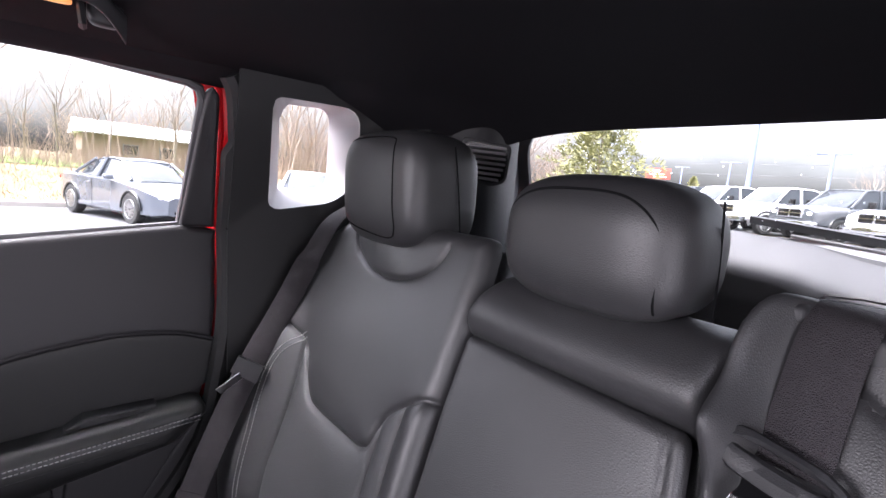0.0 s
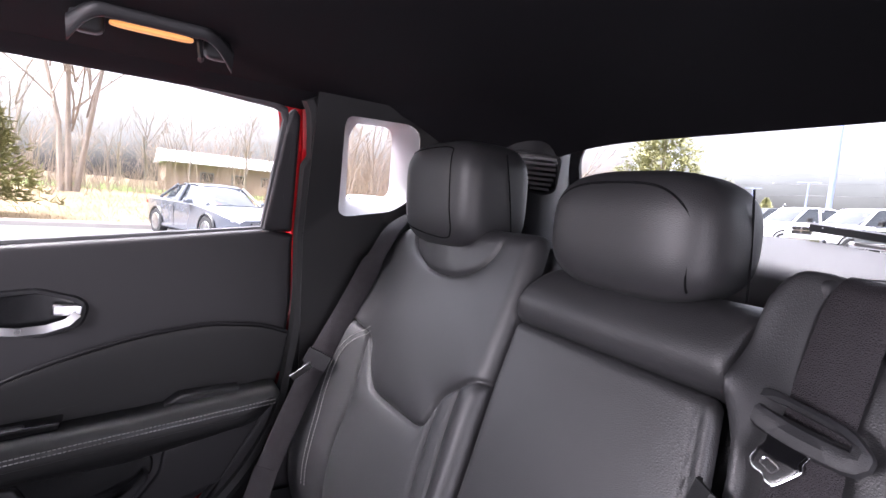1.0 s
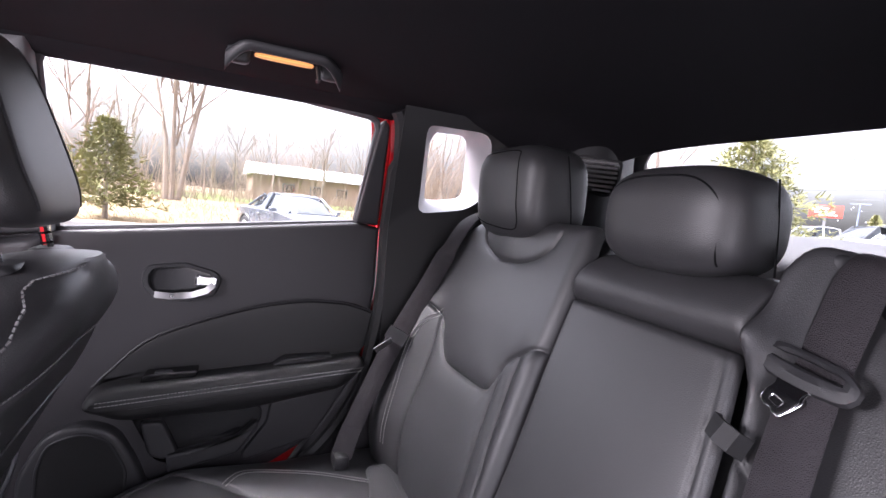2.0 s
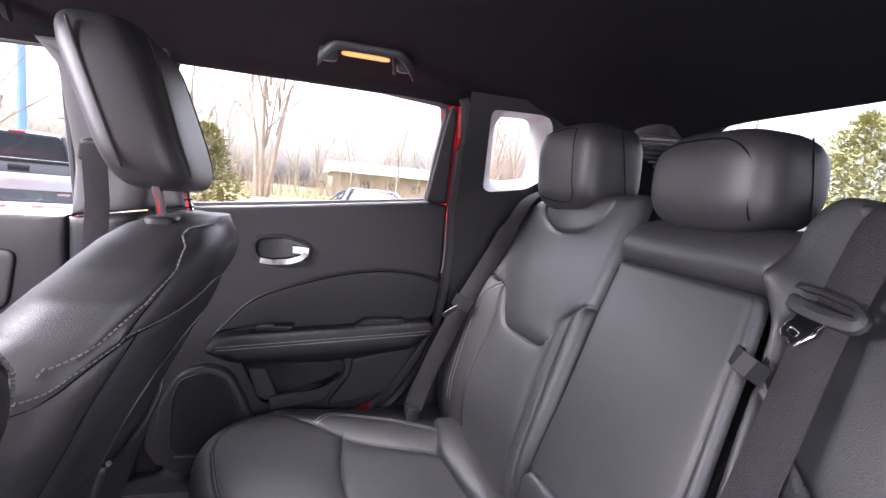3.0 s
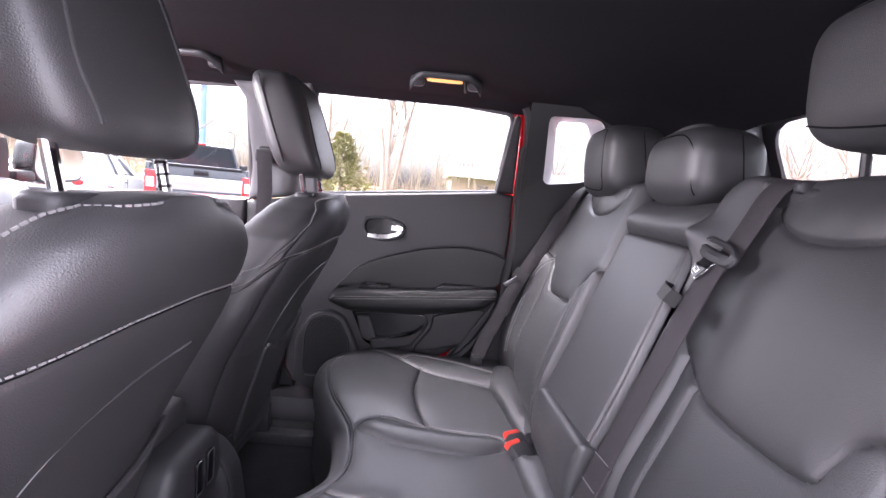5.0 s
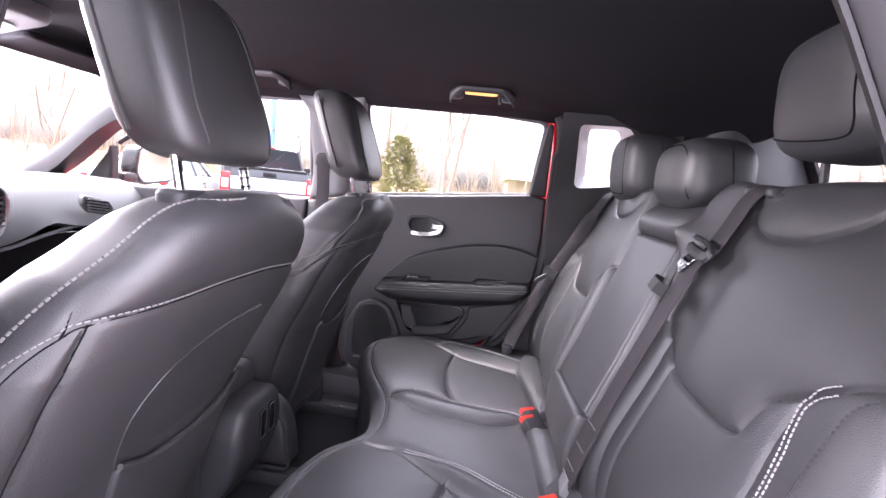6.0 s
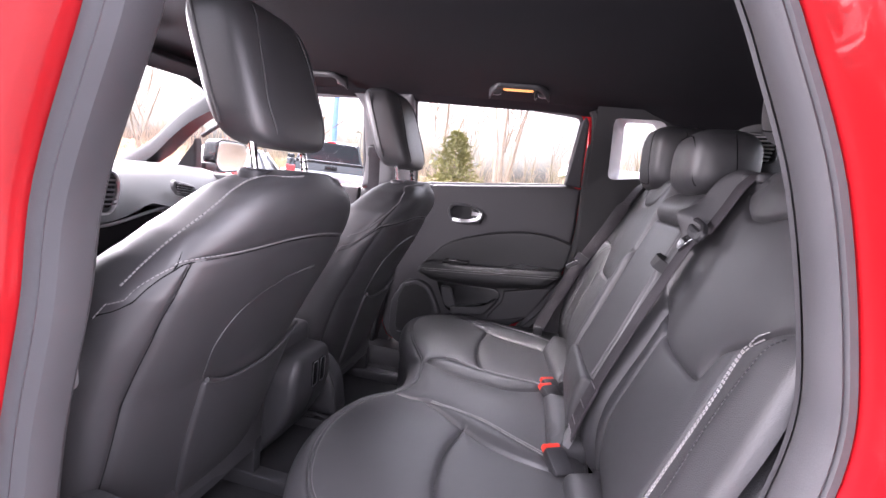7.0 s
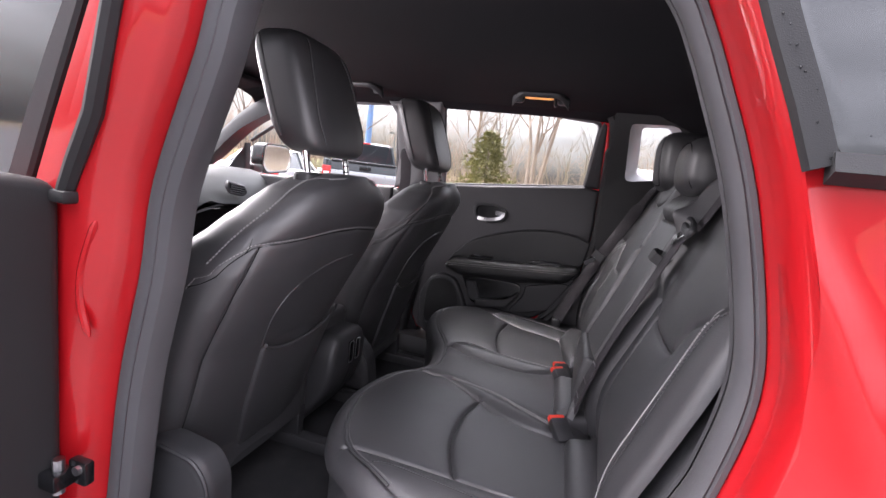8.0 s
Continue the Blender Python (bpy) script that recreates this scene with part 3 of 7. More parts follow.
bm = tube([door_put(-0.042)(u, v, 0) for u, v in [(-0.102, 1.15), (-0.108, 1.34), (-0.118, 1.415), (-0.135, 1.437), (-0.30, 1.452), (-0.70, 1.462), (-0.78, 1.462)]], 0.006, 8)
part("frame_edge", bm, PAINT, door, "red painted window frame")
bm = bmesh.new()
bm.faces.new([bm.verts.new(door_put(-0.028)(u, v, 0)) for u, v in win])
g = part("window_glass", bm, GLASS, door, "clear side window", flat=True)
g.visible_shadow = False
part("sill_seal", tube([door_put(-0.018)(u, sill_z(u) + 0.004, 0) for u in np.linspace(-0.80, -0.17, 10)], 0.006, 6), RUBBER, door)

# rubber seal between door and body, red jamb behind it
jam = [tuple(p) for p in curve([(-0.100, 1.435), (-0.085, 1.40), (-0.074, 1.30), (-0.070, 1.16), (-0.066, 1.0), (-0.080, 0.87), (-0.108, 0.74), (-0.190, 0.61), (-0.29, 0.53), (-0.50, 0.405), (-0.76, 0.355), (-0.86, 0.385), (-0.905, 0.45)], 6)]
setting("trim_door_seal", tube([(wall_x(v) + 0.004, u - 0.010 + 0.012 * (v > 1.30), v) for u, v in jam], 0.0185, 8), DARKTRIM, "black rubber seal round the closed door", "trim")
bm = bmesh.new()
skin(bm, [[(wall_x(v) - 0.004, u + 0.004, v) for u, v in jam], [(wall_x(v) - 0.06, u + 0.012, v) for u, v in jam], [(wall_x(v) - 0.078, u - 0.05, v) for u, v in jam]], closed=False)
setting("trim_jamb_right", thick(bm, 0.004), PAINT, "red painted door jamb", "trim")
setting("wall_outer_right", boxed(-0.86, -0.80, -0.07, 0.9, 0.35, 1.18, 0.03), PAINT, "red painted outer side of the car", "wall")
setting("wall_rocker_right", boxed(-0.83, -0.705, -1.95, -0.22, 0.26, 0.395, 0.012), PLASTIC, "dark sill under the closed doors", "wall")
setting("wall_wheelhouse", slab(rounded([(-0.60, 0.36), (0.35, 0.36), (0.35, 1.0), (0.0, 1.05), (-0.12, 0.80), (-0.32, 0.50)], 0.05), wall_put(-0.01), 0.02, 0.01), SOFT, "black side trim beside the rear seat", "wall")

# ---------------------------------------------------------------- B pillar and front door on the far side
bpil = [(-0.985, 1.06), (-0.975, 1.20), (-0.985, 1.38), (-1.02, 1.43), (-0.770, 1.445), (-0.768, 1.40), (-0.752, 1.10)]
setting("wall_pillar_b_right", slab(bpil, wall_put(-0.035), 0.05, 0.02), GREYTRIM, "grey plastic upper trim of the middle pillar", "wall")
setting("wall_pillar_b_lower", slab([(-0.985, 1.058), (-0.757, 1.095), (-0.86, 0.40), (-0.98, 0.38)], wall_put(-0.03), 0.055, 0.02), PLASTIC, "dark plastic lower trim of the middle pillar", "wall")
setting("wall_jamb_b_right", boxed(-0.80, -0.728, -0.95, -0.812, 0.28, 1.05, 0.006), PLASTIC, "dark middle pillar between the closed doors", "wall")
fdoor = thing("front_door", (-0.70, -1.4, 0.40), "closed front passenger door with pale lit sill and black trim", "car door", "car doors")
fd = [(-0.990, 0.40), (-0.990, 1.062), (-1.25, 1.055), (-1.95, 1.03), (-2.0, 0.9), (-1.9, 0.40)]
part("trim_panel", slab(fd, wall_put(-0.03), 0.045, 0.015, step=0.05), SOFT, fdoor)
part("skin", slab(fd, wall_put(-0.16), 0.11, 0.02, step=0.05), PAINT, fdoor, "red painted steel shell")
part("armrest", slab(rounded([(-1.10, 0.82), (-1.60, 0.80), (-1.66, 0.74), (-1.10, 0.72)], 0.03), wall_put(0.0), 0.07, 0.025), LEATHER, fdoor)
part("insert", slab(rounded([(-1.08, 0.98), (-1.5, 0.96), (-1.7, 0.84), (-1.10, 0.84)], 0.03), wall_put(0.01), 0.012, 0.006), LEATHER, fdoor)
fw = [(-0.985, 1.065), (-1.80, 1.045), (-1.80, 1.20), (-1.42, 1.41), (-1.01, 1.425), (-0.985, 1.40)]
bm = bmesh.new()
bm.faces.new([bm.verts.new(wall_put(-0.035)(u, v, 0)) for u, v in fw])
g = part("window_glass", bm, GLASS, fdoor, "clear side window", flat=True)
g.visible_shadow = False
part("window_seal", tube([wall_put(-0.03)(u, v, 0) for u, v in fw[2:] + [(-0.983, 1.07)]], 0.010, 8), RUBBER, fdoor)
# outside mirror
mirror = thing("wing_mirror", (-0.88, -1.85, 1.05), "black outside mirror with a bright reflecting glass", "mirror")
mo = rounded([(-1.06, 1.05), (-0.86, 1.03), (-0.82, 1.08), (-0.84, 1.20), (-1.05, 1.20), (-1.08, 1.13)], 0.035)
mput = lambda u, v, h: Vector((u, -1.83 - h, v))
part("housing", slab(mo, mput, 0.09, 0.045), GLOSS, mirror, "black housing")
part("mirror_rim", slab(mo, lambda u, v, h: Vector((u, -1.828 + h, v)), 0.006, 0.003), GLOSS, mirror)
part("mirror_glass", slab([((u + 0.95) * 0.92 - 0.95, (v - 1.115) * 0.88 + 1.115) for u, v in mo], lambda u, v, h: Vector((u, -1.8215 + h - 0.2 * (u + 0.95) * 0.05, v)), 0.002, 0.001), CHROME, mirror)
part("foot", boxed(-0.84, -0.76, -1.88, -1.82, 1.04, 1.08, 0.01), PLASTIC, mirror)
part("corner_cover", slab([(-1.81, 1.045), (-1.93, 1.035), (-1.81, 1.185)], wall_put(-0.03), 0.04, 0.01), PLASTIC, fdoor)
# front belt on the pillar
fbelt = thing("front_seat_belt", (-0.63, -0.94, 0.45), "grey seat belt hanging from the middle pillar", "seat belt", "seat belts")
part("webbing", ribbon([(-0.595, -0.905, 1.22), (-0.615, -0.905, 1.10), (-0.625, -0.915, 0.95), (-0.625, -0.93, 0.70), (-0.625, -0.94, 0.45)], 0.047, 0.002, (0, 1, 0)), WEB, fbelt)
part("anchor", slab(rounded([(-0.945, 1.185), (-0.87, 1.185), (-0.88, 1.235), (-0.935, 1.235)], 0.015), wall_put(0.045), 0.03, 0.012), PLASTIC, fbelt)

# ---------------------------------------------------------------- grab handles
def grab(y0, y1, x, z, lit):
    """A bow-shaped handle: two broad feet on the rail and a flat bar between them."""
    ob = thing("grab_handle", (x - 0.045, (y0 + y1) / 2, z + 0.01), "black plastic grab handle under the headliner" + (" with a warm courtesy lamp" if lit else ""), "grab handle", "grab handles")
    d = y1 - y0
    rr = []
    for k in np.linspace(0, 1, 41):
        a = min(k, 1 - k) / 0.22
        e = 1.0 if a >= 1 else math.sin(a * math.pi / 2)
        out = 0.034 * e
        half = 0.0105 + 0.007 * (1 - e)
        y = y0 + d * k
        c = Vector((x - 0.032 + out, y, z - 0.030 * (1 - e) - 0.004 * e))
        along = Vector((0.42, 0, 0.90))
        face = Vector((0.90, 0, -0.42))
        ring = []
        for j in range(16):
            b = 2 * math.pi * j / 16
            ring.append(c + along * (half * math.copysign(abs(math.cos(b)) ** 0.7, math.cos(b))) + face * (0.0085 * math.copysign(abs(math.sin(b)) ** 0.7, math.sin(b))))
        rr.append(ring)
    bm = bmesh.new()
    skin(bm, rr, cap0=True, cap1=True)
    part("bar", bm, PLASTIC, ob)
    for y in (y0 + 0.022, y1 - 0.022):
        part("mount", superpad((x - 0.034, y, z - 0.014), (0.012, 0.020, 0.018), 0.6, 0.5), PLASTIC, ob)
    if lit:
        part("lamp", superpad((x - 0.020, (y0 + y1) / 2 - 0.004, z - 0.014), (0.008, 0.052, 0.0040), 0.5, 0.35), glow_mat("warm_lamp", (1.0, 0.45, 0.13), 0.10), ob, "glowing amber lamp lens")
        part("coat_hook", tube([(x - 0.022, y1 - 0.048, z - 0.012), (x - 0.012, y1 - 0.047, z - 0.026), (x - 0.008, y1 - 0.046, z - 0.038), (x - 0.016, y1 - 0.046, z - 0.040)], 0.0045, 6), PLASTIC, ob)


grab(-0.462, -0.255, -0.470, 1.474, True)
grab(-1.235, -1.005, -0.48, 1.470, False)


# ---------------------------------------------------------------- upholstery
def near_line(P, line):
    """For points P (n, 2): the distance to a polyline and the nearest point on it."""
    best = np.full(len(P), 9.0)
    foot = P.copy()
    for a, b in zip(line, line[1:]):
        a, b = np.array(a, float), np.array(b, float)
        w = b - a
        k = np.clip(((P - a) @ w) / max(1e-12, w @ w), 0, 1)
        q = a + k[:, None] * w
        d = np.linalg.norm(P - q, axis=1)
        m = d < best
        best[m], foot[m] = d[m], q[m]
    return best, foot


def inside(P, poly):
    """Which points lie in a closed outline."""
    r = np.zeros(len(P), bool)
    x, y = P[:, 0], P[:, 1]
    for (ax, ay), (bx, by) in zip(poly, poly[1:] + poly[:1]):
        if ay != by:
            r ^= ((ay > y) != (by > y)) & (x < ax + (bx - ax) * (y - ay) / (by - ay))
    return r


def offset_line(line, d):
    """A polyline moved sideways by d."""
    p = np.array(line, float)
    t = np.gradient(p, axis=0)
    t /= np.linalg.norm(t, axis=1)[:, None] + 1e-9
    return [tuple(q) for q in p + np.stack([-t[:, 1], t[:, 0]], 1) * d]


def smooth_line(pts, n=8):
    return [tuple(float(c) for c in p) for p in curve(pts, n)]


class Quilt:
    """Stuffed leather over an outline: sewn lines pull in, the fields between them swell, ridges stand proud, edges roll over."""

    def __init__(self, outline, seams, ridges, edge, puff, soft, groove, width, cell, seed):
        self.outline = [tuple(float(c) for c in p) for p in outline]
        self.seams, self.ridges = seams, ridges
        self.edge, self.puff, self.soft, self.groove, self.width, self.cell = edge, puff, soft, groove, width, cell
        rng = random.Random(seed)
        self.waves = [(rng.uniform(8, 40), rng.uniform(0, 6.28), rng.uniform(0, 6.28)) for _ in range(7)]

    def height(self, P, grooves=True):
        d = np.full(len(P), 9.0)
        for s in self.seams:
            d = np.minimum(d, near_line(P, s)[0])
        h = self.puff * (1 - np.exp(-d / self.soft))
        if grooves:
            h = h - self.groove * np.exp(-(d / self.width) ** 2)
        for line, amp, w in self.ridges:
            h = h + amp * np.exp(-(near_line(P, line)[0] / w) ** 2)
        for f, a, b in self.waves:
            h = h + 0.0105 / f * np.sin(P[:, 0] * f * math.cos(a) + P[:, 1] * f * math.sin(a) + b)
        e = near_line(P, self.outline + self.outline[:1])[0]
        k = np.clip(1 - e / self.edge, 0, 1)
        return h - self.edge * (1 - np.sqrt(np.maximum(0, 1 - k * k)))

    def lift(self, u, v, more=0.0):
        return float(self.height(np.array([[u, v]]), False)[0]) + more

    def on(self, put, more=0.0):
        """Places on the leather's surface, for seams and stitches."""
        return lambda u, v, h: put(u, v, self.lift(u, v, more) + h)

    def build(self, put, parent, fields, rest, material):
        """fields: (name, outline, material, label); faces in none of them go to the part named rest."""
        o = np.array(self.outline)
        c = self.cell
        us = np.arange(o[:, 0].min() - c, o[:, 0].max() + 2 * c, c)
        vs = np.arange(o[:, 1].min() - c, o[:, 1].max() + 2 * c, c)
        U, V = np.meshgrid(us, vs)
        P = np.stack([U.ravel(), V.ravel()], 1)
        nu = len(us)
        ins = inside(P, self.outline)
        e, foot = near_line(P, self.outline + self.outline[:1])
        P[~ins] = foot[~ins]
        for s in self.seams:
            d, foot = near_line(P, s)
            m = (d < c * 0.5) & ins
            P[m] = foot[m]
        H = self.height(P)
        ok = ins.reshape(len(vs), nu)
        cellmask = ok[:-1, :-1] | ok[1:, :-1] | ok[:-1, 1:] | ok[1:, 1:]
        r, q = np.nonzero(cellmask)
        i0 = r * nu + q
        F = np.stack([i0, i0 + 1, i0 + nu + 1, i0 + nu], 1)
        mid = P[F].mean(axis=1)
        own = np.full(len(F), -1)
        for k, (_, poly, _, _) in enumerate(fields):
            own[(own < 0) & inside(mid, [tuple(p) for p in poly])] = k
        if not rest:
            got, lost = np.nonzero(own >= 0)[0], np.nonzero(own < 0)[0]
            for i in lost:
                own[i] = own[got[np.argmin(((mid[got] - mid[i]) ** 2).sum(axis=1))]]
        for k in range(-1, len(fields)):
            f = F[own == k]
            if not len(f):
                continue
            name, _, m, label = fields[k] if k >= 0 else (rest, None, material, "")
            used, inv = np.unique(f, return_inverse=True)
            me = bpy.data.meshes.new(name)
            me.from_pydata([tuple(put(P[i][0], P[i][1], H[i])) for i in used], [], inv.reshape(-1, 4).tolist())
            me.validate()
            me.materials.append(m)
            me.shade_smooth()
            ob = new(name, me)
            ob.parent = parent
            ob.matrix_parent_inverse = parent.matrix_world.inverted()
            if label:
                tagged(ob, label)


def sewn(quilt, put, parent, line, material, gap=0.0105, twin=True, name="stitching"):
    """A double row of stitches beside a seam, on the quilt's surface."""
    for d in ((-gap / 2, gap / 2) if twin else (0.0,)):
        p = offset_line(line, d)
        hs = quilt.height(np.array(p), False) + 0.0020
        part(name, stitches([(*q, float(h)) for q, h in zip(p, hs)], lambda u, v, e, h: put(u, v, e + h), 0.0044, 0.0020, 0.0010, 0.0), material, parent)


# ---------------------------------------------------------------- rear seat: cushion
bench = thing("rear_bench", (0.0, -0.32, 0.34), "black leather rear bench with stitched cushion and three backrests", "car seat")
CZ = 0.592
cush_put = lambda u, v, h: Vector((u, v, CZ + h))
piping = smooth_line([(-0.655, -0.30), (-0.652, -0.45), (-0.622, -0.55), (-0.565, -0.612), (-0.485, -0.632), (-0.361, -0.607), (-0.257, -0.571), (-0.173, -0.526), (-0.116, -0.499), (-0.036, -0.482), (0.04, -0.480), (0.10, -0.505), (0.165, -0.551), (0.273, -0.578), (0.364, -0.573), (0.44, -0.551), (0.505, -0.517), (0.56, -0.46), (0.61, -0.38), (0.648, -0.27)], 6)
c_out = offset_line(piping, -0.040)
c_out = [(min(0.672, max(-0.676, u)), v) for u, v in c_out] + [(0.672, -0.04), (-0.676, -0.04)]
far_low = smooth_line([(-0.645, -0.545), (-0.576, -0.44), (-0.469, -0.316), (-0.399, -0.152)])
far_sew = smooth_line([(-0.562, -0.420), (-0.590, -0.372), (-0.556, -0.255), (-0.482, -0.128)])
far_mid = smooth_line([(-0.505, -0.355), (-0.42, -0.363), (-0.35, -0.366), (-0.235, -0.353), (-0.152, -0.326)])
in_up = smooth_line([(-0.113, -0.490), (-0.151, -0.476), (-0.174, -0.419), (-0.145, -0.327), (-0.127, -0.177), (-0.089, -0.137), (-0.043, -0.115)])
in_low = smooth_line([(-0.113, -0.480), (-0.071, -0.397), (-0.055, -0.313), (-0.046, -0.234), (-0.066, -0.160)])
nr_low = smooth_line([(0.108, -0.500), (0.122, -0.461), (0.152, -0.403), (0.205, -0.323), (0.245, -0.254), (0.277, -0.158), (0.277, -0.10)])
nr_up = smooth_line([(0.128, -0.455), (0.143, -0.385), (0.144, -0.35), (0.158, -0.28), (0.202, -0.21), (0.244, -0.131), (0.25, -0.10)])
nr_mid = smooth_line([(0.205, -0.308), (0.30, -0.328), (0.39, -0.326), (0.445, -0.315), (0.525, -0.285)])
nr_out = smooth_line([(0.530, -0.510), (0.526, -0.487), (0.529, -0.40), (0.534, -0.286), (0.536, -0.192), (0.537, -0.06)])
nr_sew = smooth_line([(0.578, -0.440), (0.562, -0.409), (0.575, -0.313), (0.588, -0.20), (0.59, -0.08)])
cushion_q = Quilt(c_out, [piping, far_low, far_mid, in_up, in_low, nr_low, nr_up, nr_mid, nr_out],
                  [(smooth_line([(-0.62, -0.48), (-0.555, -0.33), (-0.46, -0.14)]), 0.009, 0.060), (smooth_line([(-0.12, -0.44), (-0.10, -0.33), (-0.09, -0.17)]), 0.011, 0.034),
                   (smooth_line([(0.14, -0.42), (0.175, -0.31), (0.245, -0.15)]), 0.011, 0.034), (smooth_line([(0.60, -0.46), (0.58, -0.30), (0.60, -0.06)]), 0.016, 0.05),
                   ([(-0.36, -0.50), (-0.30, -0.49)], 0.010, 0.12), ([(0.32, -0.45), (0.38, -0.45)], 0.010, 0.12)],
                  0.050, 0.0075, 0.020, 0.0045, 0.0035, 0.0036, 4)
far_field = [p for p in far_low] + [(-0.12, -0.14)] + in_up[::-1]
near_field = [p for p in nr_low] + [(0.536, -0.06)] + nr_out[::-1]
seat = part("cushion", slab([(u * 0.985, v + 0.012) for u, v in c_out], top_put(0.355), 0.200, 0.03, rings=5, centre=(0.0, -0.28), step=0.05), LEATHER, bench)
cushion_q.build(cush_put, seat, [
    ("seat_insert", far_mid + [(-0.127, -0.20), (-0.09, -0.13), (-0.40, -0.13)] + far_low[:-30:-1][:20], LEATHER, ""),
    ("thigh_pad", far_field, LEATHER, ""),
    ("inner_bolster", in_up + in_low[::-1], LEATHER, ""),
    ("seat_insert", nr_mid + [(0.537, -0.05), (0.28, -0.05)] + nr_low[:24:-1], LEATHER, ""),
    ("thigh_pad", near_field, LEATHER, ""),
    ("inner_bolster", nr_up + nr_low[::-1], LEATHER, ""),
    ("middle_seat", in_low + [(-0.04, -0.05), (0.25, -0.05)] + nr_up[::-1] + [(0.105, -0.50), (0.0, -0.48)], LEATHER, "")], "seat_cover", LEATHER)
for ln in (far_sew, in_up[14:], nr_up[6:]):
    sewn(cushion_q, cush_put, seat, ln, THREAD)
sewn(cushion_q, cush_put, seat, nr_sew, THREAD_DARK, twin=False)
pip = [cushion_q.on(cush_put, 0.0012)(u, v, 0.0) for u, v in piping[12:-6]]
part("piping", tube(pip, 0.0030, 6), LEATHER, seat)
part("piping_thread", stitches(offset_line(piping[12:-6], 0.006), cushion_q.on(cush_put, 0.0008), 0.0036, 0.0014, 0.0006, 0.0), THREAD_GREY, seat)
for pad in ([(-0.54, -0.125), (-0.40, -0.152), (-0.10, -0.110), (-0.118, -0.045), (-0.54, -0.03)],
            [(-0.030, -0.142), (0.236, -0.128), (0.205, -0.045), (-0.045, -0.045)],
            [(0.305, -0.098), (0.58, -0.085), (0.58, -0.0), (0.270, -0.02)]):
    part("rear_pad", slab(rounded(pad, 0.012), top_put(0.575), 0.047, 0.024, crown=0.004, rings=5, step=0.02), LEATHER, seat)


# ---------------------------------------------------------------- rear seat: backrests
def outer_back(off, outline, shield, panel, sew, inner, perf, notch, outer_sew, ridges, edge):
    """One outer backrest, off metres behind the middle one."""
    o = rounded(outline, 0.02, 4)
    c = np.mean(np.array(o), axis=0)
    body = part("backrest", slab([(c[0] + (u - c[0]) * 0.975, c[1] + (v - c[1]) * 0.975) for u, v in o], back_put(off, -0.16), 0.135, 0.03, centre=tuple(c), rings=5, step=0.04), LEATHER, bench)
    bp = back_put(off)
    q = Quilt(o, [shield, panel, inner, notch, perf], ridges, edge, 0.007, 0.018, 0.0045, 0.0032, 0.0030, 7)
    side = 1 if c[0] > 0 else -1
    top = shield + [(side * 0.14, 1.22), (side * 0.66, 1.22)] if abs(shield[-1][0]) < 0.3 else shield + [(side * 0.66, 1.22), (side * 0.14, 1.22)]
    q.build(bp, body, [
        ("head_notch", notch, LEATHER, ""),
        ("shield_panel", top, LEATHER, ""),
        ("perforated_strip", inner + perf[::-1], LEATHER_PERF, "perforated black leather strip"),
        ("inner_bolster", inner + [(side * 0.10, inner[-1][1]), (side * 0.10, 1.02)], LEATHER, ""),
        ("lower_panel", perf + [(side * 0.30, 0.50)] + panel[::-1], LEATHER_PERF, "finely perforated lower panel"),
        ("side_bolster", panel + [(side * 0.72, 0.50), (side * 0.72, 1.03)], LEATHER, "")], "", LEATHER)
    sewn(q, bp, body, sew, THREAD)
    if outer_sew:
        sewn(q, bp, body, outer_sew, THREAD_DARK, twin=False)
    return body


outer_back(0.0,
           [(-0.120, 0.56), (-0.128, 0.80), (-0.142, 0.93), (-0.147, 1.0), (-0.148, 1.11), (-0.150, 1.16), (-0.158, 1.218), (-0.50, 1.216), (-0.57, 1.198), (-0.632, 1.15), (-0.655, 1.05), (-0.665, 0.90), (-0.665, 0.56)],
           smooth_line([(-0.655, 0.995), (-0.596, 0.981), (-0.53, 0.969), (-0.497, 0.950), (-0.48, 0.925), (-0.449, 0.901), (-0.42, 0.892), (-0.336, 0.894), (-0.262, 0.899), (-0.245, 0.92), (-0.240, 0.94), (-0.228, 0.96), (-0.202, 0.980), (-0.17, 0.999), (-0.145, 1.004)], 3),
           smooth_line([(-0.527, 0.968), (-0.513, 0.91), (-0.50, 0.84), (-0.493, 0.77), (-0.475, 0.70), (-0.455, 0.57)], 4),
           smooth_line([(-0.521, 0.980), (-0.562, 0.945), (-0.579, 0.90), (-0.575, 0.837), (-0.562, 0.78), (-0.550, 0.73), (-0.54, 0.66)], 6),
           smooth_line([(-0.200, 0.981), (-0.198, 0.93), (-0.184, 0.86), (-0.160, 0.77), (-0.145, 0.66), (-0.14, 0.57)], 4),
           smooth_line([(-0.236, 0.948), (-0.232, 0.90), (-0.220, 0.82), (-0.200, 0.72), (-0.185, 0.57)], 4),
           smooth_line([(-0.510, 1.185), (-0.500, 1.165), (-0.468, 1.143), (-0.398, 1.124), (-0.328, 1.124), (-0.276, 1.140), (-0.246, 1.165), (-0.236, 1.190)], 5), None,
           [(smooth_line([(-0.610, 0.96), (-0.610, 0.80), (-0.59, 0.60)]), 0.024, 0.055), (smooth_line([(-0.165, 0.98), (-0.150, 0.80), (-0.13, 0.60)]), 0.010, 0.03), ([(-0.40, 1.03), (-0.33, 1.06)], 0.006, 0.10), ([(-0.39, 1.17), (-0.36, 1.17)], 0.010, 0.05)], 0.030)
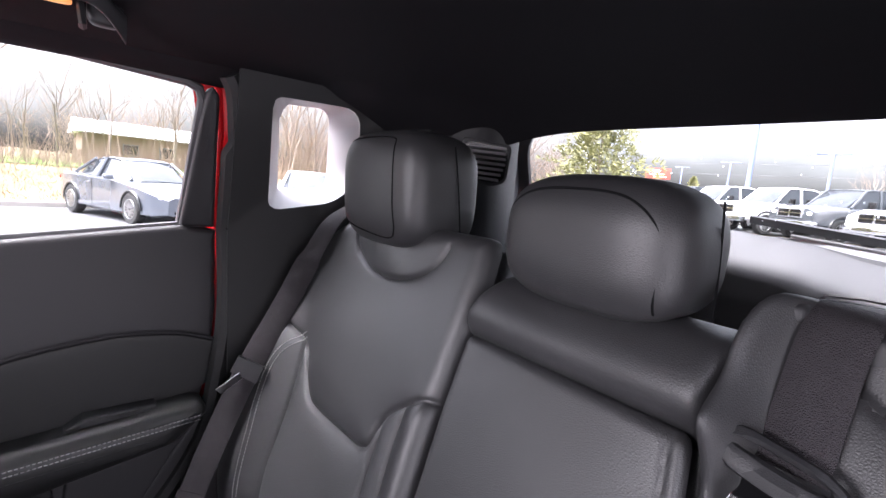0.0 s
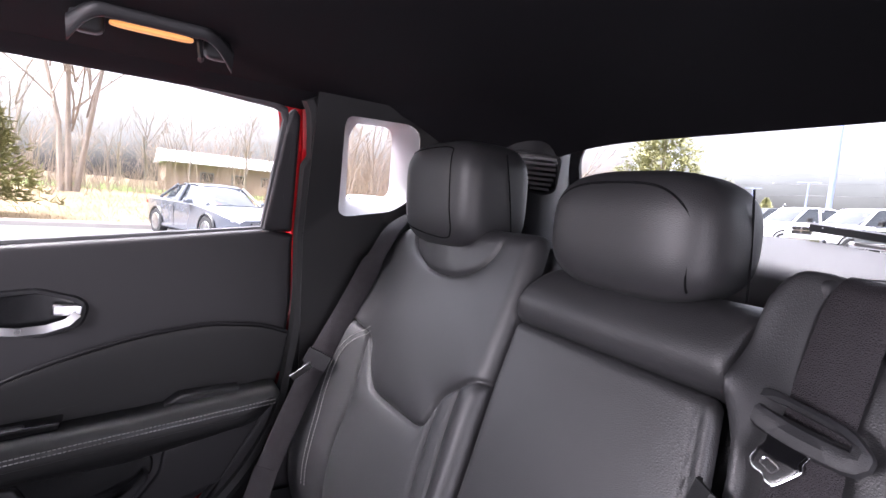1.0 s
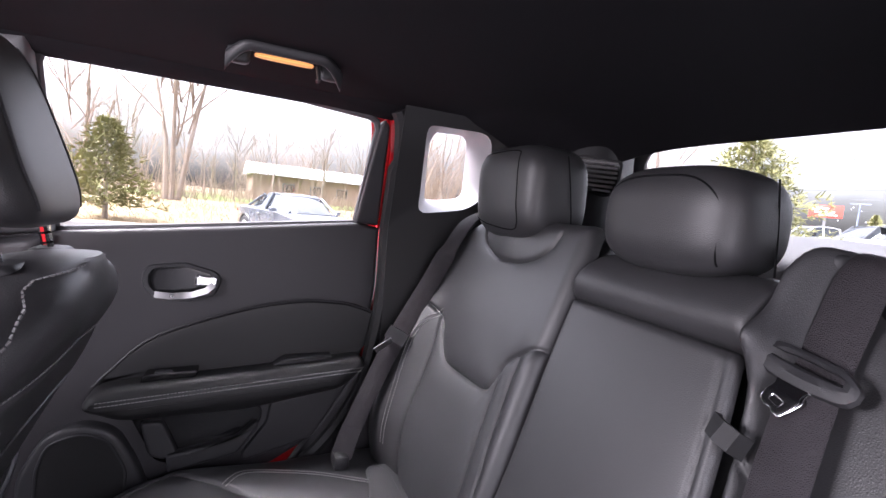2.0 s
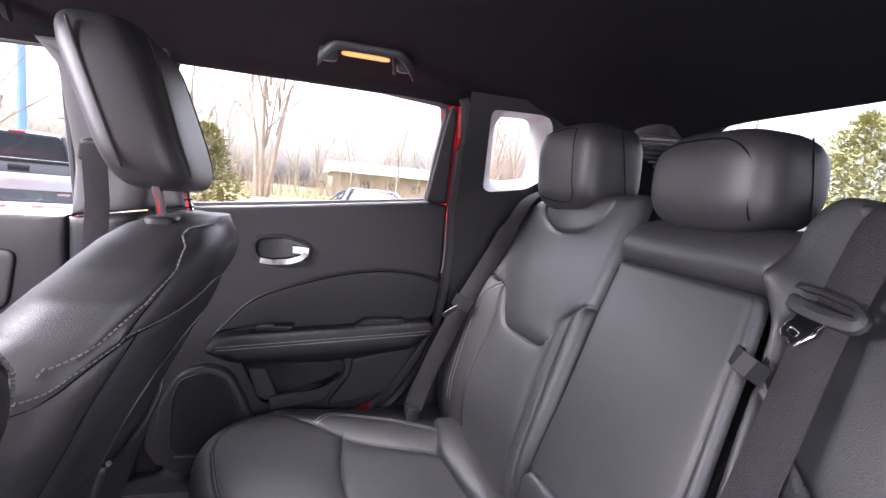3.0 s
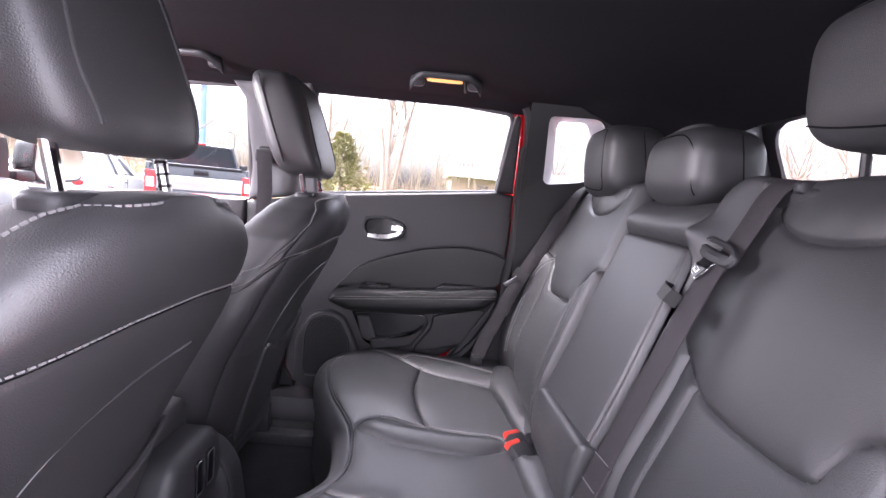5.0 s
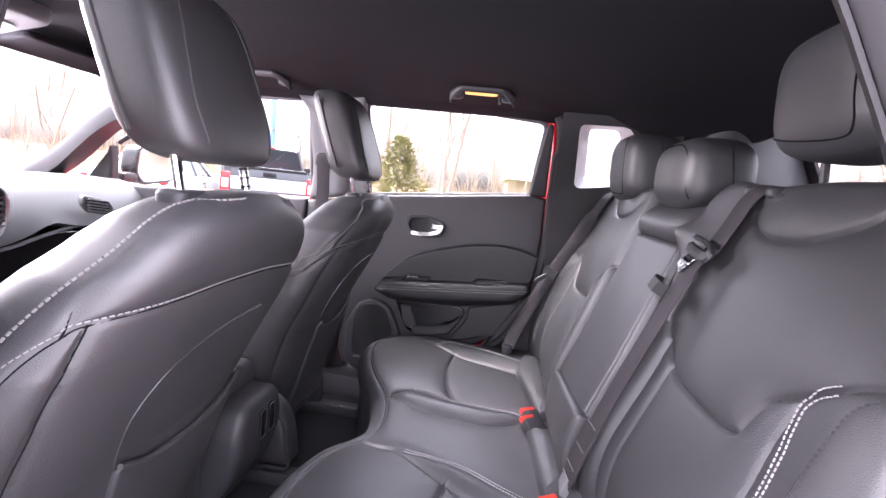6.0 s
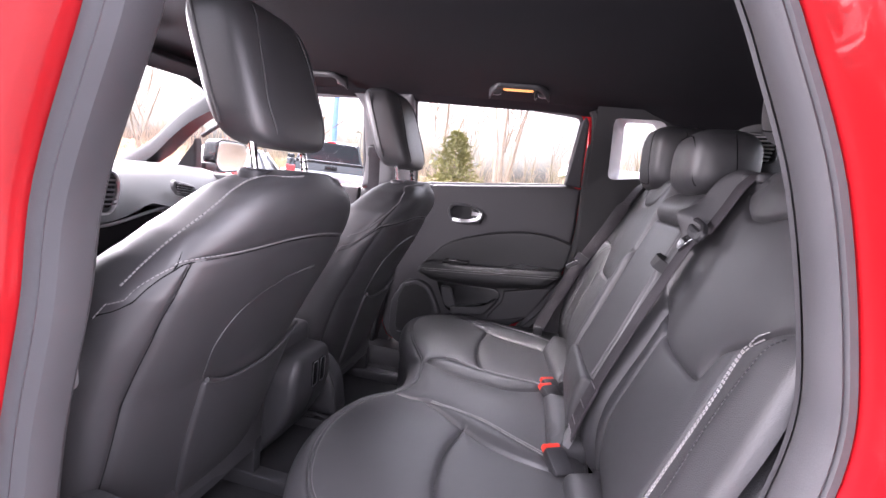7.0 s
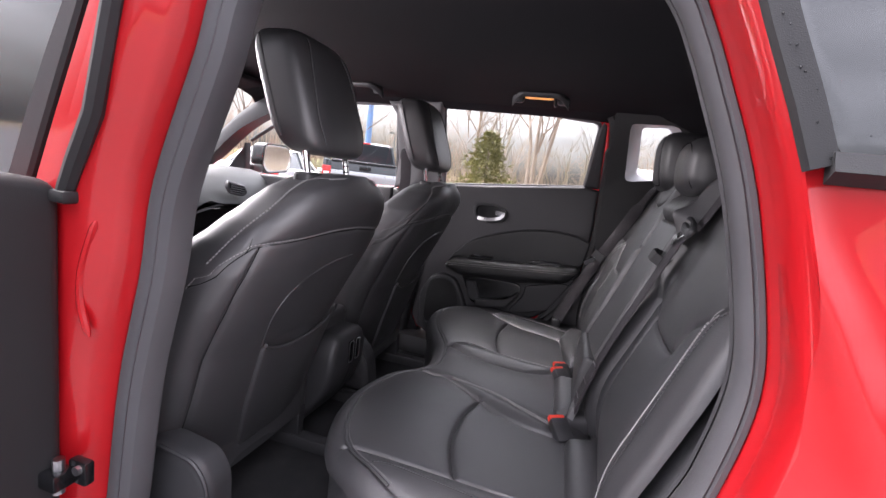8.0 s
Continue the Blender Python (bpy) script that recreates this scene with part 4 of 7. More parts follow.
outer_back(0.045,
           [(0.186, 0.56), (0.181, 0.75), (0.174, 0.86), (0.153, 1.0), (0.142, 1.10), (0.141, 1.17), (0.156, 1.212), (0.50, 1.210), (0.60, 1.155), (0.640, 1.06), (0.660, 0.90), (0.665, 0.56)],
           smooth_line([(0.160, 0.985), (0.181, 0.96), (0.21, 0.926), (0.243, 0.904), (0.285, 0.890), (0.372, 0.886), (0.453, 0.891), (0.466, 0.912), (0.474, 0.936), (0.488, 0.952), (0.53, 0.975), (0.59, 1.008), (0.645, 1.02)], 3),
           smooth_line([(0.519, 0.970), (0.518, 0.912), (0.527, 0.855), (0.532, 0.76), (0.53, 0.57)], 4),
           smooth_line([(0.560, 0.992), (0.539, 0.980), (0.531, 0.962), (0.538, 0.936), (0.549, 0.91), (0.560, 0.865), (0.572, 0.78), (0.578, 0.66)], 6),
           smooth_line([(0.205, 0.932), (0.212, 0.87), (0.216, 0.76), (0.22, 0.57)], 4),
           smooth_line([(0.247, 0.902), (0.250, 0.85), (0.250, 0.72), (0.25, 0.57)], 4),
           smooth_line([(0.205, 1.185), (0.209, 1.160), (0.242, 1.137), (0.30, 1.123), (0.373, 1.125), (0.426, 1.142), (0.465, 1.162), (0.475, 1.185)], 5),
           smooth_line([(0.607, 1.0), (0.596, 0.98), (0.595, 0.944), (0.597, 0.885), (0.606, 0.804), (0.61, 0.70)], 5),
           [(smooth_line([(0.600, 0.98), (0.60, 0.80), (0.605, 0.60)]), 0.014, 0.045), (smooth_line([(0.132, 1.22), (0.132, 1.10)]), 0.058, 0.036), (smooth_line([(0.134, 1.08), (0.148, 1.0), (0.168, 0.88), (0.182, 0.70), (0.186, 0.56)]), 0.040, 0.034), ([(0.34, 1.05), (0.42, 1.05)], 0.006, 0.10), ([(0.33, 1.165), (0.36, 1.165)], 0.010, 0.05)], 0.016)

# the middle backrest: a fold-down panel under a stuffed roll
bp = back_put(0.0)
mid = part("middle_backrest", slab(rounded([(-0.135, 0.58), (0.165, 0.58), (0.150, 1.0), (0.138, 1.16), (-0.140, 1.16), (-0.140, 1.0)], 0.02), back_put(0.0, -0.15), 0.115, 0.015), LEATHER, bench)
panel_q = Quilt(rounded([(-0.118, 0.60), (0.168, 0.60), (0.163, 0.86), (0.148, 1.0), (0.133, 1.093), (-0.143, 1.096), (-0.140, 1.0), (-0.128, 0.84)], 0.012, 4),
                [smooth_line([(0.148, 0.70), (0.145, 0.86), (0.131, 1.0), (0.117, 1.088)])], [([(0.0, 0.95), (0.0, 0.80)], 0.004, 0.14)], 0.013, 0.004, 0.03, 0.003, 0.003, 0.0032, 9)
panel_q.build(bp, mid, [], "armrest_panel", LEATHER)
profile = [(1.078, -0.040), (1.090, -0.022), (1.097, 0.001), (1.106, 0.012), (1.120, 0.018), (1.137, 0.016), (1.154, 0.007), (1.170, -0.008), (1.183, -0.030), (1.190, -0.055), (1.190, -0.085), (1.187, -0.115), (1.180, -0.15), (1.165, -0.18)]
rr = []
for u in np.linspace(-1, 1, 61):
    k = max(0.0, (abs(u) - 0.88) / 0.12)
    drop = (0.020 if u < 0 else 0.008) * (1 - math.sqrt(max(0.0, 1 - k * k)))
    row = []
    for v, lift in curve(profile, 3):
        x = -0.150 * -u if u < 0 else 0.138 * u
        x += 0.022 * max(0.0, (v - 1.12) / 0.07) * -min(0.0, u) + 0.020 * max(0.0, (v - 1.14) / 0.05) ** 1.5 * max(0.0, u)
        ripple = 0.0012 * math.sin(3.1 * u + 20 * v) + 0.0005 * math.sin(7.3 * u - 25 * v)
        row.append(bp(x, v, lift - drop + ripple * (lift > -0.03)))
    rr.append(row)
for k in (0, -1):
    end = rr[k]
    cen = sum(end, Vector()) / len(end)
    rr.insert(0 if k == 0 else len(rr), [p.lerp(cen, 0.96) + Vector(((-0.003 if k else 0.003), 0, 0)) for p in end])
part("roll", strip_mesh(rr), LEATHER, mid, angle=80)
part("release_loop", ribbon([bp(0.138, 1.018, 0.004), bp(0.142, 1.018, 0.018), bp(0.156, 1.014, 0.026), bp(0.168, 1.010, 0.020), bp(0.172, 1.008, 0.0)], 0.024, 0.004, (0.1, 0.35, 0.93)), DARKTRIM, mid, "black webbing release loop")
part("lower_pad", slab(rounded([(-0.112, 0.60), (0.172, 0.60), (0.172, 0.752), (-0.094, 0.737), (-0.112, 0.722)], 0.010), back_put(0.0, -0.020), 0.042, 0.013, crown=0.002), LEATHER, mid, "padded lower band of the backrest")


# ---------------------------------------------------------------- headrests
def face_seam(c, size, pts, shear, side=-1, bulge=0.42, grow=1.004):
    """Points on a soft block's front (side -1) or rear (+1) face, from fractions of its half width and height."""
    out = []
    for u, v in pts:
        k = max(0.0, 1 - abs(u) ** (2 / bulge)) ** (bulge / 2) * max(0.0, 1 - abs(v) ** (2 / bulge)) ** (bulge / 2)
        # along the block's own rule: |z| and |x| fix the depth
        ca = max(0.0, 1 - abs(v) ** (2 / bulge)) ** (bulge / 2)
        uu = min(abs(u) / max(ca, 1e-4), 1.0)
        d = ca * max(0.0, 1 - uu ** (2 / bulge)) ** (bulge / 2)
        out.append((c[0] + size[0] * u * grow, c[1] + side * size[1] * d * grow + shear * v, c[2] + size[2] * v * grow))
    return out


def rear_headrest(x, y, z, hw, hd, hh, wide, shear):
    ob = thing("rear_headrest", (x, y, z - hh), "black leather rear headrest, " + ("low and wide with a rounded top" if wide else "with a stitched square front panel"), "headrest", "rear headrests")
    c, size = (x, y, z), (hw, hd, hh)
    part("pad", superpad(c, size, 0.66 if wide else 0.54, 0.56 if wide else 0.50, shear, 0.0 if wide else 0.05, 64, 40), LEATHER, ob, angle=80)
    b = 0.62 if wide else 0.54
    if wide:
        line = [(-0.90, -0.50), (-0.90, 0.10), (-0.80, 0.45), (-0.5, 0.70), (0, 0.76), (0.45, 0.70), (0.72, 0.42), (0.80, 0.0), (0.76, -0.70)]
    else:
        line = [(-0.86, 0.74), (-0.4, 0.82), (0.40, 0.82), (0.56, 0.62), (0.60, -0.2), (0.60, -0.62), (0.40, -0.78), (-0.3, -0.72), (-0.86, -0.58)]
    seam = face_seam(c, size, [p for p in curve(line, 8)], shear, -1, b)
    # the groove's shade is drawn by a near-black tube
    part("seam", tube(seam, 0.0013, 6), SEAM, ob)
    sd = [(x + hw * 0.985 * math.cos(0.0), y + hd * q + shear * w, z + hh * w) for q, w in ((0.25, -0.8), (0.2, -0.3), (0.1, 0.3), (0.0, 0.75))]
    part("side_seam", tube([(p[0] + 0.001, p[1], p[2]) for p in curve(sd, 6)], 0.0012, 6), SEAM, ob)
    for dx in (-0.55, 0.55):
        part("post", tube([(x + dx * hw, y, z - hh * 0.9), (x + dx * hw, y + 0.004, z - hh - 0.035)], 0.006, 8), PLASTIC, ob)
    return ob


rear_headrest(-0.395, 0.140, 1.266, 0.122, 0.082, 0.097, False, -0.004)
rear_headrest(-0.004, 0.140, 1.232, 0.111, 0.074, 0.074, True, 0.0)
rear_headrest(0.352, 0.190, 1.330, 0.122, 0.078, 0.090, False, -0.004)

# ---------------------------------------------------------------- rear belts and buckles
belt = thing("rear_seat_belt", (-0.63, -0.16, 0.60), "grey seat belt hanging beside the rear backrest with a dark tongue", "seat belt", "seat belts")
bpts = curve([(-0.625, 0.175, 1.225), (-0.592, 0.105, 1.195), (-0.588, 0.066, 1.140), (-0.596, 0.008, 1.02), (-0.600, -0.055, 0.90), (-0.592, -0.112, 0.78), (-0.578, -0.160, 0.67), (-0.570, -0.175, 0.625)], 6)
part("webbing", ribbon(bpts, 0.046, 0.0022, [(0.85, 0.45, 0.10)] * 14 + [(0.45, 0.85, 0.10)] * (len(bpts) - 14)), WEB, belt)
part("tongue", ribbon([(-0.590, -0.052, 0.918), (-0.590, -0.066, 0.890)], 0.054, 0.014, (0.45, 0.85, 0.1)), PLASTIC, belt)
part("tongue_blade", ribbon([(-0.590, -0.070, 0.895), (-0.600, -0.108, 0.866)], 0.016, 0.0025, (0.3, 0.2, 0.9)), STEEL, belt, "steel tongue blade")
part("anchor", boxed(-0.60, -0.55, -0.195, -0.160, 0.60, 0.635, 0.008), PLASTIC, belt)
part("webbing_fold", ribbon([(-0.582, -0.152, 0.690), (-0.572, -0.174, 0.630)], 0.050, 0.006, (0.45, 0.85, 0.1)), WEB, belt)

cb = thing("middle_seat_belt", (0.20, -0.06, 0.58), "grey seat belt running down over the backrest to its buckle", "seat belt", "seat belts")
path_up = curve([(0.206, 0.228, 1.196), (0.205, 0.190, 1.208), (0.203, 0.160, 1.206), (0.200, 0.138, 1.184), (0.198, 0.118, 1.140), (0.197, 0.094, 1.090)], 6)
path_dn = curve([(0.199, 0.086, 1.085), (0.204, 0.062, 1.055), (0.210, 0.016, 0.947), (0.212, -0.022, 0.85), (0.214, -0.056, 0.757), (0.205, -0.080, 0.67), (0.200, -0.086, 0.635)], 6)
part("webbing", ribbon(path_up, 0.047, 0.0022, (0.99, 0.0, -0.12)), WEB, cb)
part("lower_webbing", ribbon(path_dn, 0.047, 0.0022, (0.97, 0.15, 0.15)), WEB, cb)
part("webbing_end", ribbon(path_dn[-13:-2], 0.0485, 0.006, (0.97, 0.15, 0.15)), WEB, cb, "sewn double end of the webbing")
for k in range(4):
    q = path_dn[-13 + 3 * k]
    part("cross_stitch", ribbon([Vector(q) + Vector((-0.023, -0.006, 0.002)), Vector(q) + Vector((0.023, -0.003, 0.005))], 0.0016, 0.001, (0, 0.4, 0.9)), THREAD_GREY, cb)
RU, RV, RN = Vector((0.985, 0.0, -0.165)), Vector((0.06, 0.37, 0.927)), Vector((0.0, -0.929, 0.37))


def tongue_put(u, v, h):
    return Vector((0.194, 0.090, 1.090)) + RU * u + RV * v + RN * (h + 0.008)


ring_o = ring_pts(rounded([(-0.048, 0.000), (-0.034, 0.019), (0.030, 0.017), (0.049, 0.004), (0.042, -0.016), (0.0, -0.020), (-0.036, -0.017)], 0.014), (0, 0), 48)
ring_i = ring_pts(rounded([(-0.032, 0.010), (0.029, 0.009), (0.031, 0.001), (-0.034, 0.002)], 0.003), (0, 0.0055), 48)
bm = bmesh.new()
mixr = lambda k: [(a[0] * (1 - k) + b[0] * k, a[1] * (1 - k) + b[1] * k) for a, b in zip(ring_o, ring_i)]
loops = [[tongue_put(u, v, h) for u, v in mixr(k)] for k, h in ((0.0, 0.004), (0.10, 0.009), (0.5, 0.0115), (0.85, 0.009), (1.0, 0.004), (0.9, 0.0), (0.1, 0.0), (0.0, 0.004))]
skin(bm, loops)
bmesh.ops.remove_doubles(bm, verts=bm.verts, dist=1e-6)
part("tongue_ring", bm, PLASTIC, cb, "black plastic oval belt slider")
blade_o = [(-0.021, -0.012), (0.013, -0.014), (0.010, -0.024), (0.013, -0.029), (0.008, -0.037), (-0.001, -0.050), (-0.008, -0.049), (-0.010, -0.045), (-0.018, -0.045), (-0.023, -0.040), (-0.020, -0.028), (-0.018, -0.022)]
blade_o = [(u, v * 1.05) for u, v in blade_o]
blade = part("tongue_blade", slab(rounded(blade_o, 0.003), lambda u, v, h: tongue_put(u, v, h + 0.010 * min(1.0, max(0.0, (-0.010 - v) / 0.02))), 0.0028, 0.0008), CHROME, cb, "bright steel tongue blade")
bc = np.mean(np.array(blade_o), axis=0)
part("blade_cover", slab(rounded([(bc[0] + (u - bc[0]) * 0.88, bc[1] + (v - bc[1]) * 0.90) for u, v in blade_o], 0.003), lambda u, v, h: tongue_put(u, v, h + 0.0029 + 0.010 * min(1.0, max(0.0, (-0.010 - v) / 0.02))), 0.0012, 0.0005), GLOSS, blade)
slot_o = [(-0.0145, -0.0395), (-0.004, -0.043), (-0.001, -0.036), (-0.0115, -0.033)]
part("slot_rim", tube([tongue_put(u, v, 0.0144) for u, v in dense(rounded(slot_o, 0.002), 0.003)], 0.0007, 5, closed=True), CHROME, blade)
part("latch", slab(rounded([(-0.020, -0.016), (0.020, -0.016), (0.018, 0.022), (-0.018, 0.022)], 0.006), lambda u, v, h: Vector((0.196 + u, -0.082 - h * 0.9 + v * 0.35, 0.622 + v + h * 0.3)), 0.016, 0.005), GREYTRIM, cb, "grey plastic belt end piece")
reel = thing("belt_guide", (0.25, 0.20, 1.17), "black plastic belt guide with a bright rim on the backrest", "belt guide")
part("bezel", slab(rounded([(0.158, 0.150), (0.34, 0.150), (0.34, 0.235), (0.158, 0.235)], 0.020), lambda u, v, h: Vector((u, v, 1.168 + h)), 0.030, 0.012), PLASTIC, reel)
part("cheek", superpad((0.168, 0.172, 1.199), (0.013, 0.030, 0.012), 0.6, 0.6), PLASTIC, reel)
part("cheek", superpad((0.240, 0.172, 1.197), (0.011, 0.030, 0.011), 0.6, 0.6), PLASTIC, reel)
part("slot", slab(rounded([(0.178, 0.205), (0.232, 0.205), (0.232, 0.226), (0.178, 0.226)], 0.006), lambda u, v, h: Vector((u, v, 1.1975 + h)), 0.002, 0.001), GLOSS, reel)
part("rim", tube([(0.164, 0.225, 1.198), (0.172, 0.236, 1.206), (0.20, 0.240, 1.208), (0.25, 0.240, 1.207), (0.33, 0.236, 1.200)], 0.0028, 6), SATIN, reel)


def buckle(x, y, z, turn, tilt=35):
    ob = thing("seat_belt_buckle", (x, y, z - 0.04), "black seat belt buckle with a red release button", "buckle", "belt buckles")
    m = pose(x, y, z, -tilt, 0, turn)
    part("housing", boxed(-0.021, 0.021, -0.012, 0.012, -0.055, 0.004, 0.005, m), PLASTIC, ob)
    b = part("release_button", boxed(-0.019, 0.019, -0.011, 0.004, 0.0, 0.016, 0.003, m), BUCKLE, ob, "bright red button")
    part("button_mark", boxed(-0.010, 0.010, -0.0114, -0.0108, 0.005, 0.010, 0.0, m), mat("pale_print", (0.7, 0.6, 0.55), 0.6, bump=0.0) if "pale_print" not in bpy.data.materials else bpy.data.materials["pale_print"], b)
    part("strap", ribbon([m @ Vector((0, 0, -0.05)), m @ Vector((0, 0.01, -0.09))], 0.036, 0.004, tuple(m.to_3x3() @ Vector((1, 0, 0)))), WEB, ob)


buckle(-0.088, -0.132, 0.622, -60, -62)
buckle(-0.050, -0.134, 0.620, -52, -62)
buckle(0.245, -0.118, 0.616, -60, -62)


# ---------------------------------------------------------------- front seats
def seat_shape(xc, outer):
    """The seat's back: half width, thickness and the rear face's y at each height, and points on its rear face."""
    prof = [(0.40, 0.215, 0.10), (0.50, 0.235, 0.105), (0.62, 0.252, 0.115), (0.75, 0.264, 0.12), (0.86, 0.265, 0.118), (0.93, 0.257, 0.112), (0.98, 0.242, 0.105), (1.02, 0.222, 0.097), (1.055, 0.192, 0.088), (1.08, 0.160, 0.078), (1.098, 0.122, 0.066), (1.110, 0.085, 0.05), (1.116, 0.045, 0.03)]

    def at(z):
        z = min(max(z, prof[0][0]), prof[-1][0])
        for a, b in zip(prof, prof[1:]):
            if z <= b[0]:
                t = (z - a[0]) / (b[0] - a[0])
                return [p + (q - p) * t for p, q in zip(a, b)]

    def rear(z):
        """The rear face's y: it leans back more above the pocket."""
        k = 0.49 if z > 0.755 else 0.32
        return -0.72 + (z - 0.755) * k - 5.4 * max(0, z - 1.03) ** 2

    def half(u, z):
        """Half width on u's side; the shoulder beside the door is cut lower."""
        w = at(z)[1]
        return w * (1 - (0.12 if outer > 0 else 0.03) * min(1, max(0, (z - 0.93) / 0.12))) if (u - xc) * outer > 0 else w * (1 + 0.06 * min(1, max(0, (z - 0.86) / 0.1)) * (outer > 0))

    def put(u, v, h):
        d = at(v)[2]
        k = min(abs(u - xc) / half(u, v), 0.999)
        e = (1 - k ** 3.2) ** (1 / 3.2)
        return Vector((u, rear(v) - d + d * e + h, v + h * 0.25))

    return prof, at, rear, half, put


def front_seat(xc, outer):
    ob = thing("bucket_chair", (xc, -0.95, 0.34), "black leather front car seat with stitched seams and map pocket", "car seat", "front seats")
    prof, at, rear, half, put = seat_shape(xc, outer)
    sym = lambda pts: [smooth_line([(xc + k * u, v) for u, v in pts], 6) for k in (-1, 1)]
    yoke_half = [(0.262, 0.900), (0.250, 0.928), (0.236, 0.952), (0.221, 0.971), (0.205, 0.983), (0.146, 0.992), (0.064, 1.001), (0.0, 1.003)]
    vert_half = [(0.206, 0.984), (0.219, 0.918), (0.220, 0.856), (0.219, 0.79), (0.213, 0.674), (0.20, 0.50)]
    short_half = [(0.221, 0.971), (0.205, 1.010), (0.177, 1.047)]
    top_half = [(0.250, 0.945), (0.222, 0.993), (0.199, 1.024), (0.177, 1.047), (0.146, 1.077), (0.108, 1.097), (0.05, 1.106)]
    pulls = [l for h in (yoke_half, vert_half, short_half, top_half) for l in sym(h)]
    ring_n, lev = 168, 170
    pts, rows_n = [], []
    for i in range(lev + 1):
        z = 0.40 + 0.716 * (i / lev)
        _, w, d = at(z)
        for j in range(ring_n):
            b = 2 * math.pi * j / ring_n
            cx, sy = math.cos(b), math.sin(b)
            ex = math.copysign(abs(cx) ** 0.625, cx)
            ey = math.copysign(abs(sy) ** 0.625, sy)
            wing = 0.045 * max(0, abs(ex) - 0.62) / 0.38 if sy < 0 else 0.0
            pts.append((xc + half(xc + ex, z) * ex, rear(z) - d + d * ey - (wing + 0.02 * (sy < 0)) * min(1, max(0, (0.99 - z) / 0.15)), z))
            rows_n.append(sy)
    P = np.array(pts)
    dist = np.full(len(P), 9.0)
    for l in pulls:
        dist = np.minimum(dist, near_line(P[:, [0, 2]], l)[0])
    sag = 0.0060 * (1 - np.exp(-dist / 0.022)) - 0.0055 - 0.0035 * np.exp(-(dist / 0.0040) ** 2)
    rip = 0.0012 * np.sin(P[:, 0] * 23 + P[:, 2] * 17) + 0.0008 * np.sin(P[:, 0] * 41 - P[:, 2] * 29 + 1.0)
    P[:, 1] += np.where(np.array(rows_n) > 0, sag + rip, 0.0) * np.minimum(1.0, np.abs(np.array(rows_n)) * 3)
    rr = [[tuple(P[i * ring_n + j]) for j in range(ring_n)] for i in range(lev + 1)]
    bm = bmesh.new()
    skin(bm, rr, cap0=True, cap1=True)
    back = part("backrest", bm, LEATHER, ob)
    s = outer
    # sewn lines, on the leather as it sags between its seams
    def onseat(u, v, h):
        q = np.array([[u, v]])
        e = min(float(near_line(q, l)[0][0]) for l in pulls)
        sg = 0.0060 * (1 - math.exp(-e / 0.022)) - 0.0055 - 0.0035 * math.exp(-(e / 0.0040) ** 2)
        rp = 0.0012 * math.sin(u * 23 + v * 17) + 0.0008 * math.sin(u * 41 - v * 29 + 1.0)
        return put(u, v, sg + rp + h)

    for q in (0, 1):
        part("yoke_stitching", stitches(offset_line(sym(yoke_half)[q], 0.0045 * (1 - 2 * q)), onseat, 0.0046, 0.0020, 0.0010, 0.0010), THREAD_GREY, back)
        part("top_stitching", stitches(offset_line(sym(top_half)[q], 0.0045 * (1 - 2 * q)), onseat, 0.0046, 0.0022, 0.0014, 0.0030), THREAD_GREY, back)
        # near-black cords darken the sewn grooves, painting their shade
        for hl in (vert_half, short_half, yoke_half):
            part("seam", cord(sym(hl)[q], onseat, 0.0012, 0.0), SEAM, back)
    # pocket
    c = xc - 0.035
    pocket = [(c + 0.128, 0.747), (c + 0.06, 0.722), (c - 0.06, 0.724), (c - 0.185, 0.758), (c - 0.190, 0.62), (c - 0.185, 0.47), (c + 0.09, 0.47), (c + 0.115, 0.60)]
    pk_ob = part("map_pocket", slab(rounded(pocket, 0.012), put, 0.010, 0.006, crown=0.006, centre=(c - 0.02, 0.60), rings=8), LEATHER, ob, "black leather map pocket")
    part("pocket_hem", cord(curve([(c + 0.128, 0.749), (c + 0.06, 0.724), (c - 0.06, 0.726), (c - 0.185, 0.760)], 8), put, 0.0045, 0.010), LEATHER, pk_ob)
    part("pocket_arc", cord(curve([(c + 0.128, 0.75), (c + 0.145, 0.83), (c + 0.115, 0.895), (c + 0.03, 0.926), (c - 0.06, 0.932)], 8), put, 0.0020, 0.0008), LEATHER, back)
    part("bottom_rail", sweep([put(xc + u, 0.455, 0.006) for u in np.linspace(-0.20, 0.20, 9)], [(-0.012, -0.02), (-0.008, 0.018), (0.010, 0.02), (0.014, -0.015)], (0, 0, 1)), PLASTIC, ob)
    # side covers and cushion
    q = outer if outer > 0 else -outer
    o = rounded([(-0.875, 0.40), (-0.672, 0.40), (-0.678, 0.56), (-0.705, 0.598), (-0.80, 0.610), (-0.855, 0.590), (-0.880, 0.53)] if outer > 0 else [(-0.90, 0.40), (-0.715, 0.40), (-0.735, 0.52), (-0.78, 0.575), (-0.85, 0.585), (-0.90, 0.54)], 0.03)
    cov = part("recliner_cover", slab(o, lambda u, v, h: Vector((xc + q * ((0.215 if outer > 0 else 0.175) + h), u, v)), 0.060, 0.022, crown=0.004), PLASTIC, ob, "rounded black plastic recliner cover")
    part("cover_lip", tube([(xc + q * (0.275 if outer > 0 else 0.235), u, v) for u, v in dense(o, 0.02)], 0.004, 6, closed=True), PLASTIC, cov)
    part("cushion", slab(rounded([(xc - 0.25, -1.32), (xc + 0.25, -1.32), (xc + 0.26, -0.80), (xc - 0.26, -0.80)], 0.08), top_put(0.44), 0.17, 0.06, crown=0.01), LEATHER, ob)
